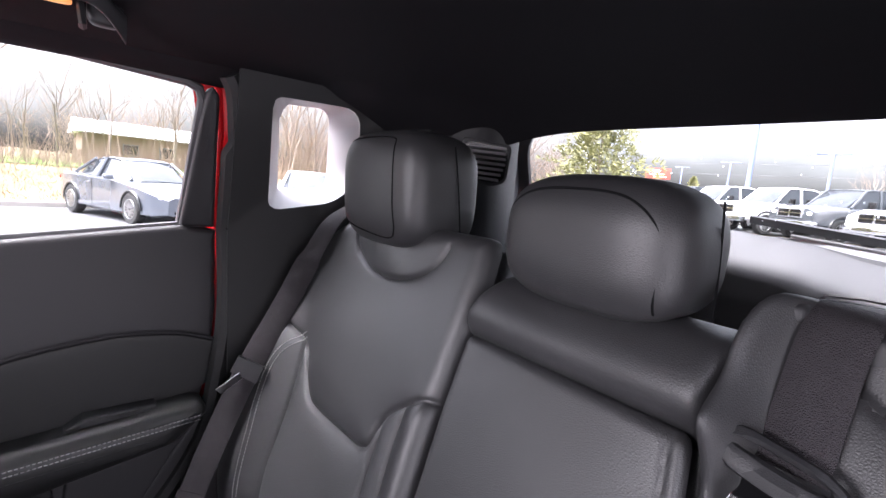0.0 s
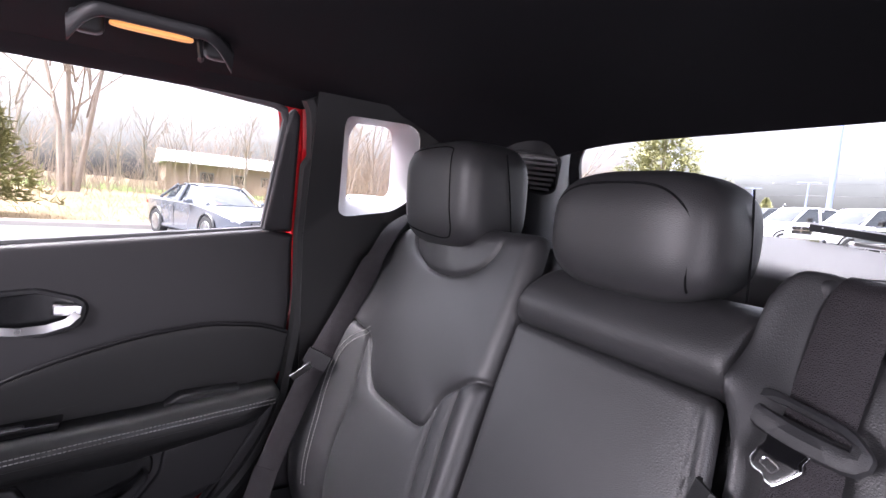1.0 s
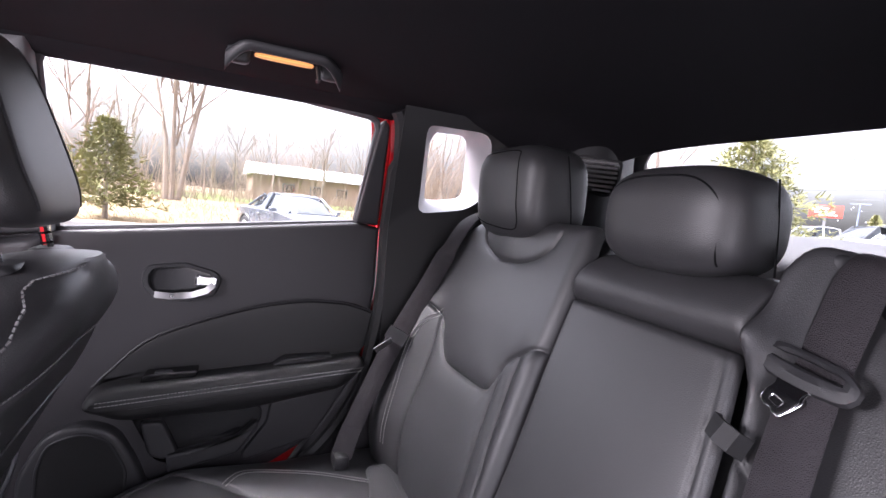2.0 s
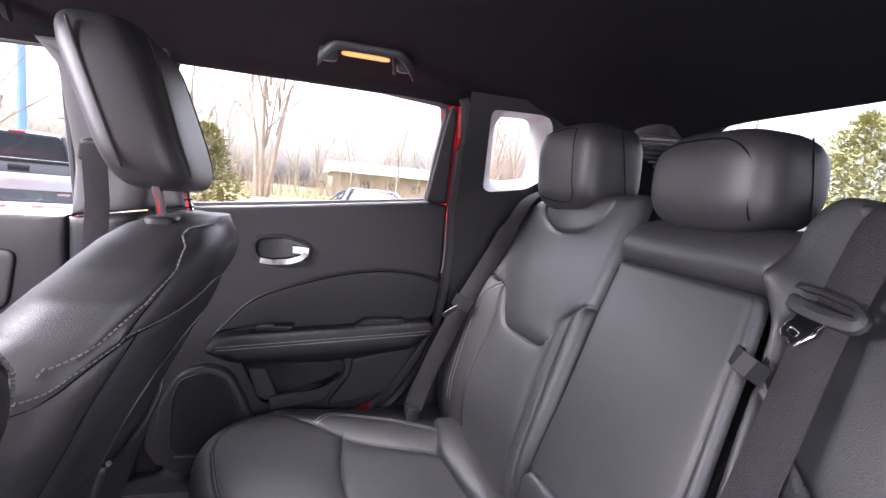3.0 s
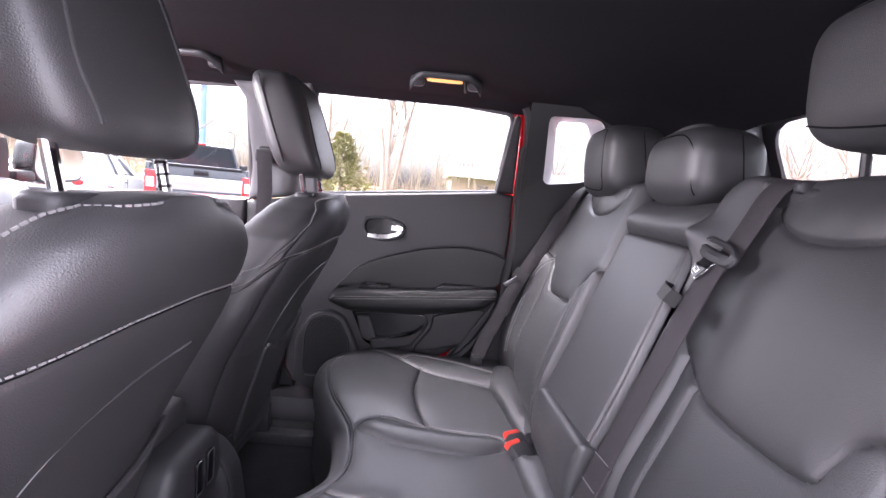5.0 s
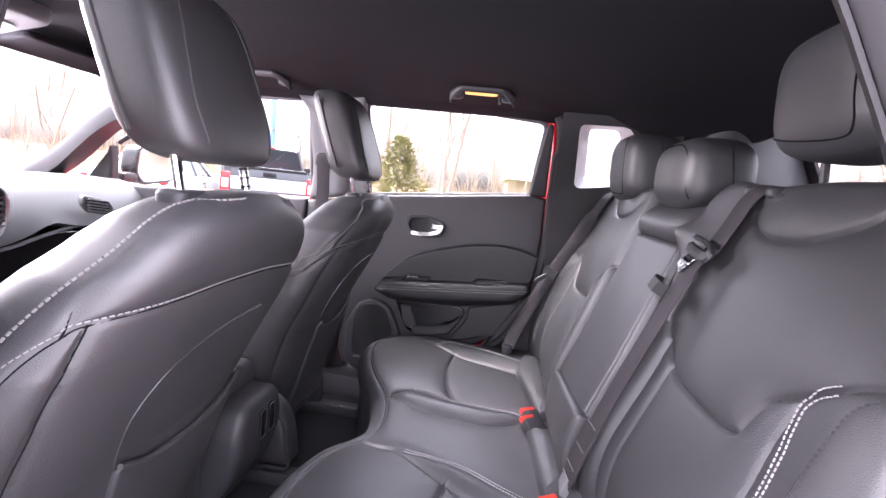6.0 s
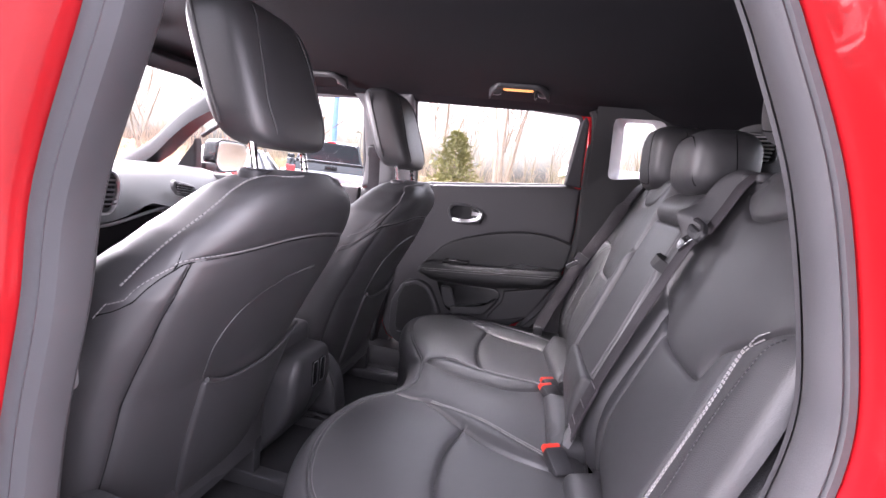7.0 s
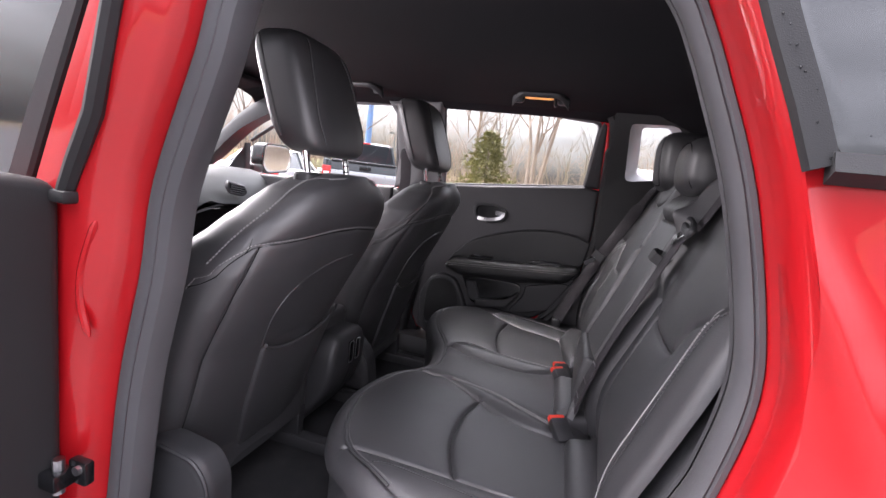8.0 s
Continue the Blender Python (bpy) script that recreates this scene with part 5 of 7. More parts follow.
    for q in (-1, 1):
        part("floor_rail", boxed(xc + q * 0.20 - 0.02, xc + q * 0.20 + 0.02, -1.28, -0.66, 0.335, 0.375, 0.006), PLASTIC, ob)
        part("leg", boxed(xc + q * 0.20 - 0.015, xc + q * 0.20 + 0.015, -0.95, -0.80, 0.37, 0.46, 0.006), PLASTIC, ob)
    # headrest
    hx = xc
    hr = thing("front_headrest", (hx, -0.66, 1.10), "black leather front headrest on two chrome posts", "headrest", "front headrests")
    cc, size, sh = (hx, -0.704, 1.264), (0.116, 0.058, 0.116), -0.040
    part("pad", superpad(cc, size, 0.44, 0.48, sh, 0.03, 72, 48), LEATHER, hr, angle=80)
    for q in (-1, 1):
        ln = [(q * 0.62, -0.80), (q * 0.72, -0.45), (q * 0.68, 0.0), (q * 0.60, 0.5), (q * 0.50, 0.85)]
        part("rear_seam", tube(face_seam(cc, size, [p for p in curve(ln, 8)], sh, 1, 0.46), 0.0016, 6), THREAD_DARK, hr)
        sd = [(hx + q * size[0] * (0.995 - 0.06 * w ** 4) * (1 - 0.03 * (0.5 - 0.5 * w)), cc[1] - 0.022 + sh * w, cc[2] + size[2] * w) for w in np.linspace(-0.75, 0.8, 12)]
        part("side_seam", tube(sd, 0.0022, 6), THREAD_DARK, hr)
        x = hx + q * 0.075
        part("post", tube([(x, -0.668, 1.17), (x, -0.652, 1.09)], 0.0065, 10), CHROME, hr, "chrome post")
        part("sleeve", slab(rounded([(x - 0.030, -0.674), (x + 0.030, -0.674), (x + 0.030, -0.632), (x - 0.030, -0.632)], 0.018), lambda u, v, h: Vector((u, v, 1.098 + h)), 0.016, 0.007), PLASTIC, hr)
    for k in range(4):
        part("notch", tube([(hx - 0.075, -0.6577 - 0.0026 * k, 1.118 + 0.013 * k), (hx - 0.075, -0.6583 - 0.0026 * k, 1.121 + 0.013 * k)], 0.0072, 10), GLOSS, hr)
    return ob


front_seat(-0.265, -1)
front_seat(0.425, 1)

# centre console between the seats
con = thing("centre_console", (0.10, -1.2, 0.34), "black plastic centre console with a shift lever", "console")
part("body", boxed(-0.01, 0.19, -1.62, -0.86, 0.34, 0.63, 0.03), PLASTIC, con)
rear_o = rounded([(-0.005, 0.345), (0.185, 0.345), (0.190, 0.60), (0.165, 0.655), (0.015, 0.655), (-0.010, 0.60)], [0.01, 0.01, 0.02, 0.03, 0.03, 0.02])
rear_put = lambda u, v, h: Vector((u, -0.90 + h - 0.14 * max(0.0, (0.58 - v) / 0.24) ** 2, v))
rear_ob = part("rear_panel", slab(rear_o, rear_put, 0.165, 0.022, crown=0.004), PLASTIC, con, "rounded black rear face of the console")
for x in (0.062, 0.100):
    part("outlet", slab(rounded([(x - 0.012, 0.560), (x + 0.012, 0.560), (x + 0.012, 0.625), (x - 0.012, 0.625)], 0.006), lambda u, v, h: rear_put(u, v, 0.166 + h), 0.005, 0.002), GLOSS, rear_ob, "glossy power outlet")
    part("outlet_rim", tube([rear_put(u, v, 0.172) for u, v in dense(rounded([(x - 0.012, 0.560), (x + 0.012, 0.560), (x + 0.012, 0.625), (x - 0.012, 0.625)], 0.006), 0.006)], 0.0010, 5, closed=True), SATIN, rear_ob)
part("armrest_lid", slab(rounded([(0.0, -1.10), (0.18, -1.10), (0.18, -0.80), (0.0, -0.80)], 0.03), top_put(0.63), 0.070, 0.02, crown=0.006), LEATHER, con)
part("shift_panel", boxed(0.02, 0.17, -1.46, -1.22, 0.63, 0.645, 0.006), SATIN, con, "satin silver shift surround")
sh_ob = part("shift_lever", tube([(0.12, -1.34, 0.63), (0.125, -1.335, 0.69), (0.13, -1.325, 0.735)], 0.013, 10), PLASTIC, con)
part("shift_knob", superpad((0.132, -1.322, 0.755), (0.026, 0.032, 0.042), 0.6, 0.7), LEATHER, sh_ob)
for k in range(4):
    part("button", boxed(0.045 + 0.03 * (k % 2), 0.068 + 0.03 * (k % 2), -1.25 - 0.04 * (k // 2), -1.225 - 0.04 * (k // 2), 0.645, 0.651, 0.002), GLOSS, con)

# ---------------------------------------------------------------- dashboard
DASH = mat("dash_plastic", (0.055, 0.058, 0.060), 0.5, var=0.1, scale=5, fine=450, bump=0.25, depth=0.0008, cells=True)
dash = thing("dashboard", (0.0, -1.7, 0.6), "dark grey dashboard with round-cornered vents and a centre screen", "dashboard")
rr = []
for x in np.linspace(-0.69, 0.69, 40):
    hump = 0.03 * math.exp(-((x - 0.15) / 0.25) ** 2)
    low = 0.893 - 0.045 / (1 + math.exp(-(x + 0.17) / 0.03)) + 0.018 * math.exp(-((x + 0.26) / 0.05) ** 2)
    rr.append([(x, -2.15, 1.03 + hump), (x, -1.9, 1.055 + hump), (x, -1.72, 1.055 + hump), (x, -1.66, 1.045 + hump), (x, -1.615, 1.015 + hump * 0.5), (x, -1.580, 0.975), (x, -1.556, 0.935), (x, -1.546, low + 0.012), (x, -1.575, low)])
part("upper_panel", thick(strip_mesh(rr), 0.006), DASH, dash)
rr = [[(x, -1.60, 0.88), (x, -1.62, 0.74), (x, -1.66, 0.60), (x, -1.72, 0.5)] for x in np.linspace(-0.68, 0.68, 12)]
part("lower_panel", thick(strip_mesh(rr), 0.01), GLOSS, dash, "glossy black lower dashboard and glove box")
part("trim_line", tube(curve([(-0.60, -1.556, 0.930), (-0.40, -1.558, 0.915), (-0.25, -1.558, 0.885), (-0.107, -1.560, 0.850), (0.05, -1.562, 0.840)], 8), 0.006, 8), GREYTRIM, dash)
dput = lambda u, v, h: Vector((u, -1.548 + h, v))
vput = lambda u, v, h: dput(u - 0.16, v - 0.012, h)
cput = lambda u, v, h: dput((u + 0.08) * 0.75 - 0.065, v, h)
vo = rounded([(-0.185, 1.022), (-0.285, 1.004), (-0.312, 0.972), (-0.285, 0.950), (-0.205, 0.962), (-0.178, 0.995)], 0.016)
dv = part("side_vent", slab(vo, vput, 0.016, 0.008), DASH, dash, "satin-framed side vent")
part("vent_hole", slab([((u + 0.247) * 0.74 - 0.247 + 0.006, (v - 0.987) * 0.70 + 0.989) for u, v in vo], lambda u, v, h: vput(u, v, h + 0.0165), 0.001, 0.0005), GLOSS, dv)
for k in range(5):
    part("slat", ribbon([vput(-0.195, 1.008 - k * 0.0095, 0.020), vput(-0.278, 0.997 - k * 0.0095, 0.020)], 0.006, 0.002, (0, 0.6, 0.8)), GREYTRIM, dv)
cst = part("centre_stack", slab(rounded([(-0.06, 1.045), (0.30, 1.045), (0.32, 1.0), (0.29, 0.90), (-0.04, 0.90), (-0.08, 0.98)], 0.03), cput, 0.075, 0.02), DASH, dash, "satin grey centre stack")
part("screen", slab(rounded([(0.03, 1.02), (0.24, 1.02), (0.24, 0.915), (0.03, 0.915)], 0.008), lambda u, v, h: cput(u, v, h + 0.076), 0.003, 0.001), mat("screen_glass", (0.01, 0.01, 0.014), 0.08, var=0.05, bump=0.0), dash, "dark glossy touch screen")
part("screen_rim", tube([cput(u, v, 0.078) for u, v in dense(rounded([(-0.055, 1.035), (0.285, 1.035), (0.30, 0.98), (0.275, 0.902), (-0.035, 0.902), (-0.07, 0.975)], 0.03), 0.01)], 0.005, 8, closed=True), SATIN, dash)
part("centre_vent", slab(rounded([(-0.055, 1.02), (0.012, 1.02), (0.012, 0.92), (-0.03, 0.92)], 0.015), lambda u, v, h: cput(u, v, h + 0.074), 0.006, 0.003), GLOSS, dash)
for k in range(6):
    part("slat", ribbon([cput(-0.05, 1.008 - k * 0.015, 0.082), cput(0.006, 1.008 - k * 0.015, 0.082)], 0.007, 0.002, (0, 0.5, 0.85)), GREYTRIM, dash)
part("control_panel", slab(rounded([(-0.03, 0.885), (0.27, 0.885), (0.25, 0.77), (-0.01, 0.77)], 0.02), lambda u, v, h: dput(u, v, h - 0.02), 0.05, 0.012), PLASTIC, dash)
for x in (0.02, 0.12, 0.22):
    part("knob", tube([dput(x, 0.80, 0.03), dput(x, 0.80, 0.052)], 0.017, 16), SATIN, dash, "silver-rimmed knob")
    part("button", boxed(x - 0.028, x + 0.028, -1.522, -1.514, 0.79, 0.805, 0.003), GLOSS, dash)
dash.matrix_world = Matrix.Translation((0.0, -1.77, 0.6))
setting("wall_firewall", boxed(-0.72, 0.72, -2.02, -1.97, 0.30, 0.99, 0.004), PLASTIC, "dark wall behind the dashboard", "wall")
wheel = thing("steering_wheel", (0.425, -1.45, 0.95), "black leather steering wheel", "steering wheel")
wm = pose(0.425, -1.42, 0.96, 68, 0, 0)
part("rim", tube([wm @ Vector((0.18 * math.cos(a), 0.18 * math.sin(a), 0)) for a in np.linspace(0, 2 * math.pi, 40)[:-1]], 0.015, 10, closed=True), LEATHER, wheel)
part("hub", boxed(-0.075, 0.075, -0.06, 0.06, -0.05, -0.005, 0.02, wm), PLASTIC, wheel)
for a in (0, 180, 270):
    part("spoke", ribbon([wm @ Vector((0.05 * math.cos(radians(a)), 0.05 * math.sin(radians(a)), -0.02)), wm @ Vector((0.178 * math.cos(radians(a)), 0.178 * math.sin(radians(a)), 0))], 0.035, 0.014, tuple(wm.to_3x3() @ Vector((-math.sin(radians(a)), math.cos(radians(a)), 0)))), SATIN, wheel)

# windscreen, its pillars, the inside mirror and the lamp unit
ws = [[(x * (0.60 + 0.09 * t), -1.63 - 0.70 * t - 0.06 * (1 - x * x), 1.455 - 0.42 * t) for x in np.linspace(-1, 1, 13)] for t in np.linspace(0, 1, 6)]
windscreen = tagged(part("window_front", strip_mesh(ws), GLASS), "clear windscreen", "window", "", "structure")
windscreen.visible_shadow = False
for s, nm in ((-1, "right"), (1, "left")):
    pts = curve([(s * 0.60, -1.48, 1.445), (s * 0.625, -1.75, 1.32), (s * 0.665, -2.0, 1.14), (s * 0.70, -2.24, 1.02)], 6)
    setting("wall_pillar_a_" + nm, sweep(pts, [(-0.040, -0.070), (-0.046, -0.02), (-0.028, 0.016), (0.020, 0.020), (0.034, 0.0), (0.034, -0.06)], (0, 0.5, 1)), PLASTIC, "dark grey windscreen pillar trim", "wall")
im = thing("inside_mirror", (0.05, -1.62, 1.36), "black inside mirror on the windscreen", "mirror")
part("shell", superpad((0.09, -1.60, 1.335), (0.12, 0.022, 0.036), 0.6, 0.6), GLOSS, im)
part("stem", tube([(0.03, -1.62, 1.35), (0.02, -1.70, 1.41)], 0.011, 8), PLASTIC, im)
oc = thing("overhead_console", (0.02, -1.5, 1.48), "grey overhead lamp console on the headliner", "lamp")
part("body", slab(rounded([(-0.10, -1.64), (0.14, -1.64), (0.12, -1.42), (-0.08, -1.42)], 0.04), lambda u, v, h: Vector((u, v, 1.482 + (v + 1.45) * 0.16 - h)), 0.034, 0.014), GREYTRIM, oc)
part("lens", slab(rounded([(-0.06, -1.56), (0.10, -1.56), (0.09, -1.50), (-0.05, -1.50)], 0.02), lambda u, v, h: Vector((u, v, 1.448 + (v + 1.45) * 0.16 - h)), 0.005, 0.002), mat("lamp_lens", (0.5, 0.5, 0.5), 0.25, bump=0.0), oc)
visor = thing("sun_visor", (-0.3, -1.62, 1.46), "dark grey cloth sun visor folded up", "sun visor")
part("panel", slab(rounded([(-0.50, -1.70), (-0.13, -1.70), (-0.13, -1.56), (-0.50, -1.56)], 0.03), lambda u, v, h: Vector((u, v, 1.470 + (v + 1.45) * 0.16 - h)), 0.018, 0.008), LINER, visor)

# ---------------------------------------------------------------- near side: door opening, pillars and red body
CPTS = [(0.360, 0.680, -0.220), (0.500, 0.695, -0.130), (0.650, 0.702, -0.030), (0.772, 0.705, 0.028), (0.842, 0.705, 0.048), (0.935, 0.705, 0.061), (1.018, 0.705, 0.051), (1.159, 0.701, 0.015), (1.276, 0.684, -0.028), (1.330, 0.674, -0.050), (1.366, 0.669, -0.068), (1.410, 0.661, -0.100)]
BPTS = [(0.36, 0.765, -0.775), (0.58, 0.765, -0.760), (0.764, 0.765, -0.739), (0.935, 0.765, -0.702), (1.071, 0.765, -0.681), (1.244, 0.765, -0.617), (1.33, 0.762, -0.595), (1.44, 0.745, -0.560)]
loop = [(x, y, z) for z, x, y in CPTS] + [(0.655, -0.16, 1.462), (0.665, -0.38, 1.475), (0.710, -0.50, 1.472)] + [(x, y, z) for z, x, y in BPTS[::-1]] + [(0.745, -0.70, 0.335), (0.71, -0.47, 0.330), (0.675, -0.32, 0.335)]
loop = [tuple(p) for p in curve(loop, 6, True)]
cen = Vector((0.70, -0.33, 0.95))


def opening_ring(out, dx, front=1.0):
    """The door opening's outline, moved outward in its plane by out and along x by dx."""
    rr = []
    n = len(loop)
    for i, p in enumerate(loop):
        a, b = Vector(loop[i - 1]), Vector(loop[(i + 1) % n])
        d = b - a
        nrm = Vector((0, -d.z, d.y)).normalized()
        if nrm.dot(Vector(p) - cen) < 0:
            nrm = -nrm
        k = 1.0 + (front - 1.0) * min(1.0, max(0.0, (-0.45 - p[1]) / 0.15))
        rr.append(Vector(p) + nrm * out * k + Vector((dx, 0, 0)))
    return rr


# padded seal: two soft lips round the opening
bm = bmesh.new()
prof = [(0.006, -0.045), (0.0, -0.030), (-0.001, -0.008), (0.002, 0.006), (0.008, 0.013), (0.0105, 0.0105), (0.013, 0.014), (0.019, 0.014), (0.023, 0.006), (0.022, -0.045)]
rings = [opening_ring(o, d, 2.2) for o, d in prof]
vs = [[bm.verts.new(p) for p in r] for r in rings]
n = len(vs[0])
for k in range(len(vs)):
    a, b = vs[k], vs[(k + 1) % len(vs)]
    for i in range(n):
        bm.faces.new((a[i], a[(i + 1) % n], b[(i + 1) % n], b[i]))
setting("trim_opening_seal", bm, RUBBER, "black rubber seal round the open door's frame", "trim")
# inner trim of the two pillars beside the opening
bm = bmesh.new()
r0, r1, r2 = opening_ring(0.002, -0.040), opening_ring(0.02, -0.07), opening_ring(0.09, -0.095)
sel = [i for i, p in enumerate(loop) if p[1] > -0.25 and p[2] > 0.45 and p[2] < 1.45]
for a, b in ((r0, r1), (r1, r2)):
    va, vb = [bm.verts.new(a[i]) for i in sel], [bm.verts.new(b[i]) for i in sel]
    for i in range(len(sel) - 1):
        if sel[i + 1] == sel[i] + 1:
            bm.faces.new((va[i], va[i + 1], vb[i + 1], vb[i]))
setting("trim_pillar_c_left", thick(bm, 0.004), SOFT, "black plastic trim of the rear pillar", "trim")
bm = bmesh.new()
sel = [i for i, p in enumerate(loop) if p[1] < -0.50 and 0.40 < p[2] < 1.45]
r0, r1, r2 = opening_ring(0.004, -0.030), opening_ring(0.110, -0.070), opening_ring(0.16, -0.10)
for a, b in ((r0, r1), (r1, r2)):
    va, vb = [bm.verts.new(a[i]) for i in sel], [bm.verts.new(b[i]) for i in sel]
    for i in range(len(sel) - 1):
        if sel[i + 1] == sel[i] + 1:
            bm.faces.new((va[i], va[i + 1], vb[i + 1], vb[i]))
setting("trim_pillar_b_left", thick(bm, 0.004), PLASTIC, "black plastic trim of the middle pillar", "trim")
bm = tube([Vector(p) for p in ((0.752, -0.684, 1.090), (0.735, -0.695, 1.091), (0.712, -0.735, 1.093))], 0.0016, 6)
setting("trim_pillar_joint", bm, GLOSS, "dark joint across the middle pillar's trim", "trim")
knob = thing("belt_height_knob", (0.70, -0.795, 0.80), "grey plastic belt anchor on the middle pillar", "belt anchor")
part("bolt_cover", superpad((0.695, -0.800, 0.815), (0.022, 0.026, 0.026), 0.7, 0.7), GREYTRIM, knob)
part("tab", boxed(0.672, 0.700, -0.825, -0.790, 0.775, 0.800, 0.006), PLASTIC, knob)

# red jamb that runs round the opening, then the outer skin
bm = bmesh.new()
prof = [(0.019, -0.010), (0.0215, 0.016), (0.025, 0.040), (0.0255, 0.062), (0.0275, 0.076), (0.031, 0.086), (0.038, 0.0915), (0.044, 0.0910)]
rings = [opening_ring(o, d) for o, d in prof]
sel = [i for i, p in enumerate(loop) if p[1] > -0.30]
vs = [[bm.verts.new(r[i]) for i in sel] for r in rings]
for a, b in zip(vs, vs[1:]):
    for i in range(len(sel) - 1):
        if sel[i + 1] == sel[i] + 1:
            bm.faces.new((a[i], a[i + 1], b[i + 1], b[i]))
setting("wall_jamb_rear", thick(bm, 0.003), PAINT, "glossy red painted rear door jamb with stepped edges", "wall")
bm = bmesh.new()
prof = [(0.042, -0.01), (0.048, 0.020), (0.056, 0.040), (0.064, 0.048), (0.072, 0.050), (0.082, 0.060), (0.105, 0.066), (0.150, 0.066)]
rings = [opening_ring(o, d) for o, d in prof]
sel = [i for i, p in enumerate(loop) if p[1] < -0.25]
vs = [[bm.verts.new(r[i]) for i in sel] for r in rings]
for a, b in zip(vs, vs[1:]):
    for i in range(len(sel) - 1):
        if sel[i + 1] == sel[i] + 1:
            bm.faces.new((a[i], a[i + 1], b[i + 1], b[i]))
setting("wall_jamb_front", thick(bm, 0.003), PAINT, "glossy red painted middle pillar with a pressed groove", "wall")
# pressed groove on the middle pillar
setting("trim_groove", tube(curve([(0.822, -0.772, 1.02), (0.826, -0.793, 0.95), (0.826, -0.796, 0.90), (0.824, -0.782, 0.849)], 6), [0.002] + [0.0055] * 16 + [0.004, 0.002], 8), PAINT, "pressed red crease on the middle pillar", "trim")

# rear quarter outside: skin below the glass, swelling over the wheel
ys = np.linspace(0, 1, 70) ** 1.8
knots = np.array([(0.36, 0.772, -0.19), (0.50, 0.786, -0.105), (0.65, 0.793, -0.005), (0.803, 0.797, 0.068), (0.92, 0.797, 0.092), (1.038, 0.797, 0.080), (1.12, 0.797, 0.060), (1.17, 0.797, 0.045), (1.188, 0.797, 0.040)])
fold = np.array([(0.36, 0.19), (0.80, 0.165), (0.912, 0.140), (0.99, 0.115), (1.056, 0.083), (1.117, 0.048), (1.20, 0.010)])
rows = []
for z in np.linspace(0.36, 1.188, 60):
    x, y = np.interp(z, knots[:, 0], knots[:, 1]), np.interp(z, knots[:, 0], knots[:, 2])
    yf = np.interp(z, fold[:, 0], fold[:, 1])
    row = []
    for t in ys:
        yy = y + t * (0.95 - y)
        sw = 0.085 * (1 - math.exp(-(t * 5.0))) * math.exp(-((z - 0.72) / 0.38) ** 2) + 0.035 * min(1, t * 4)
        sw += 0.016 * math.exp(-((yy - yf) / 0.020) ** 2) - 0.014 * math.exp(-((yy - yf - 0.075) / 0.045) ** 2) * math.exp(-((z - 1.03) / 0.13) ** 2)
        sw -= 0.05 * max(0, (z - 1.12) / 0.07) * min(1, t * 6) * 0.35
        row.append((x + sw, yy, z))
    rows.append(row)
setting("wall_quarter_left", thick(strip_mesh(rows), 0.004), PAINT, "glossy red rear quarter panel swelling over the wheel arch", "wall")
# quarter glass outside
qg = thing("quarter_window", (0.76, 0.3, 1.19), "dark tinted quarter glass in a black rubber frame with rain drops", "car window", kind="structure")
qput = lambda u, v, h: Vector((0.802 - (v - 1.19) * 0.10 + h, u, v))
qo = [(0.064, 1.189), (0.038, 1.254), (0.009, 1.321), (-0.030, 1.42), (-0.060, 1.50), (0.75, 1.48), (0.80, 1.215)]
part("glass", slab(rounded(qo, 0.02), qput, 0.004, 0.001), mat("dark_glass", (0.025, 0.028, 0.03), 0.08, var=0.05, bump=0.0, spec=0.8, coat=0.8), qg, "dark tinted glass")
part("seal", sweep([qput(u, v, 0.004) for u, v in ((0.052, 1.184), (0.032, 1.238), (0.006, 1.30), (-0.018, 1.36), (-0.042, 1.42), (-0.074, 1.50))], [(-0.014, -0.004), (-0.012, 0.006), (0.010, 0.008), (0.014, -0.004)], (1, 0, 0.27)), DARKTRIM, qg)
part("sill_strip", sweep([qput(u, 1.184 + 0.012 * u, 0.004) for u in (0.055, 0.20, 0.5, 0.8)], [(-0.012, -0.004), (-0.010, 0.012), (0.008, 0.014), (0.014, -0.004)], (1, 0, 0.27)), DARKTRIM, qg)
rng = random.Random(8)
bm = bmesh.new()
for _ in range(46):
    u, v = rng.uniform(0.06, 0.4), rng.uniform(1.21, 1.44)
    bmesh.ops.create_icosphere(bm, subdivisions=1, radius=rng.uniform(0.0007, 0.0017), matrix=Matrix.Translation(qput(u, v, 0.0045)))
for _ in range(30):
    u, v = rng.uniform(0.046, 0.058), rng.uniform(1.19, 1.45)
    bmesh.ops.create_icosphere(bm, subdivisions=1, radius=rng.uniform(0.0006, 0.0012), matrix=Matrix.Translation(qput(u - (v - 1.19) * 0.40, v, 0.012)))
part("rain_drops", bm, GLOSS, qg)
# clear protective film on the jamb
bm = bmesh.new()
sel = [i for i, p in enumerate(loop) if p[1] > 0.0 and 0.80 < p[2] < 1.10]
cols = [[opening_ring(o, d)[i] for i in sel] for o, d in ((0.0235, 0.040), (0.024, 0.062), (0.026, 0.077), (0.0295, 0.086))]
m_sel = len(sel) - 1
rows = []
for j in range(len(sel)):
    w = math.sin(math.pi * (0.06 + 0.88 * j / m_sel)) ** 0.5
    rows.append([cols[0][j].lerp(c[j], w) for c in cols])
tagged(part("protective_film", strip_mesh(rows, bm), glass_mat("clear_film", (1.0, 1.0, 1.0), 0.10)), "clear protective film stuck on the red door jamb", "film")

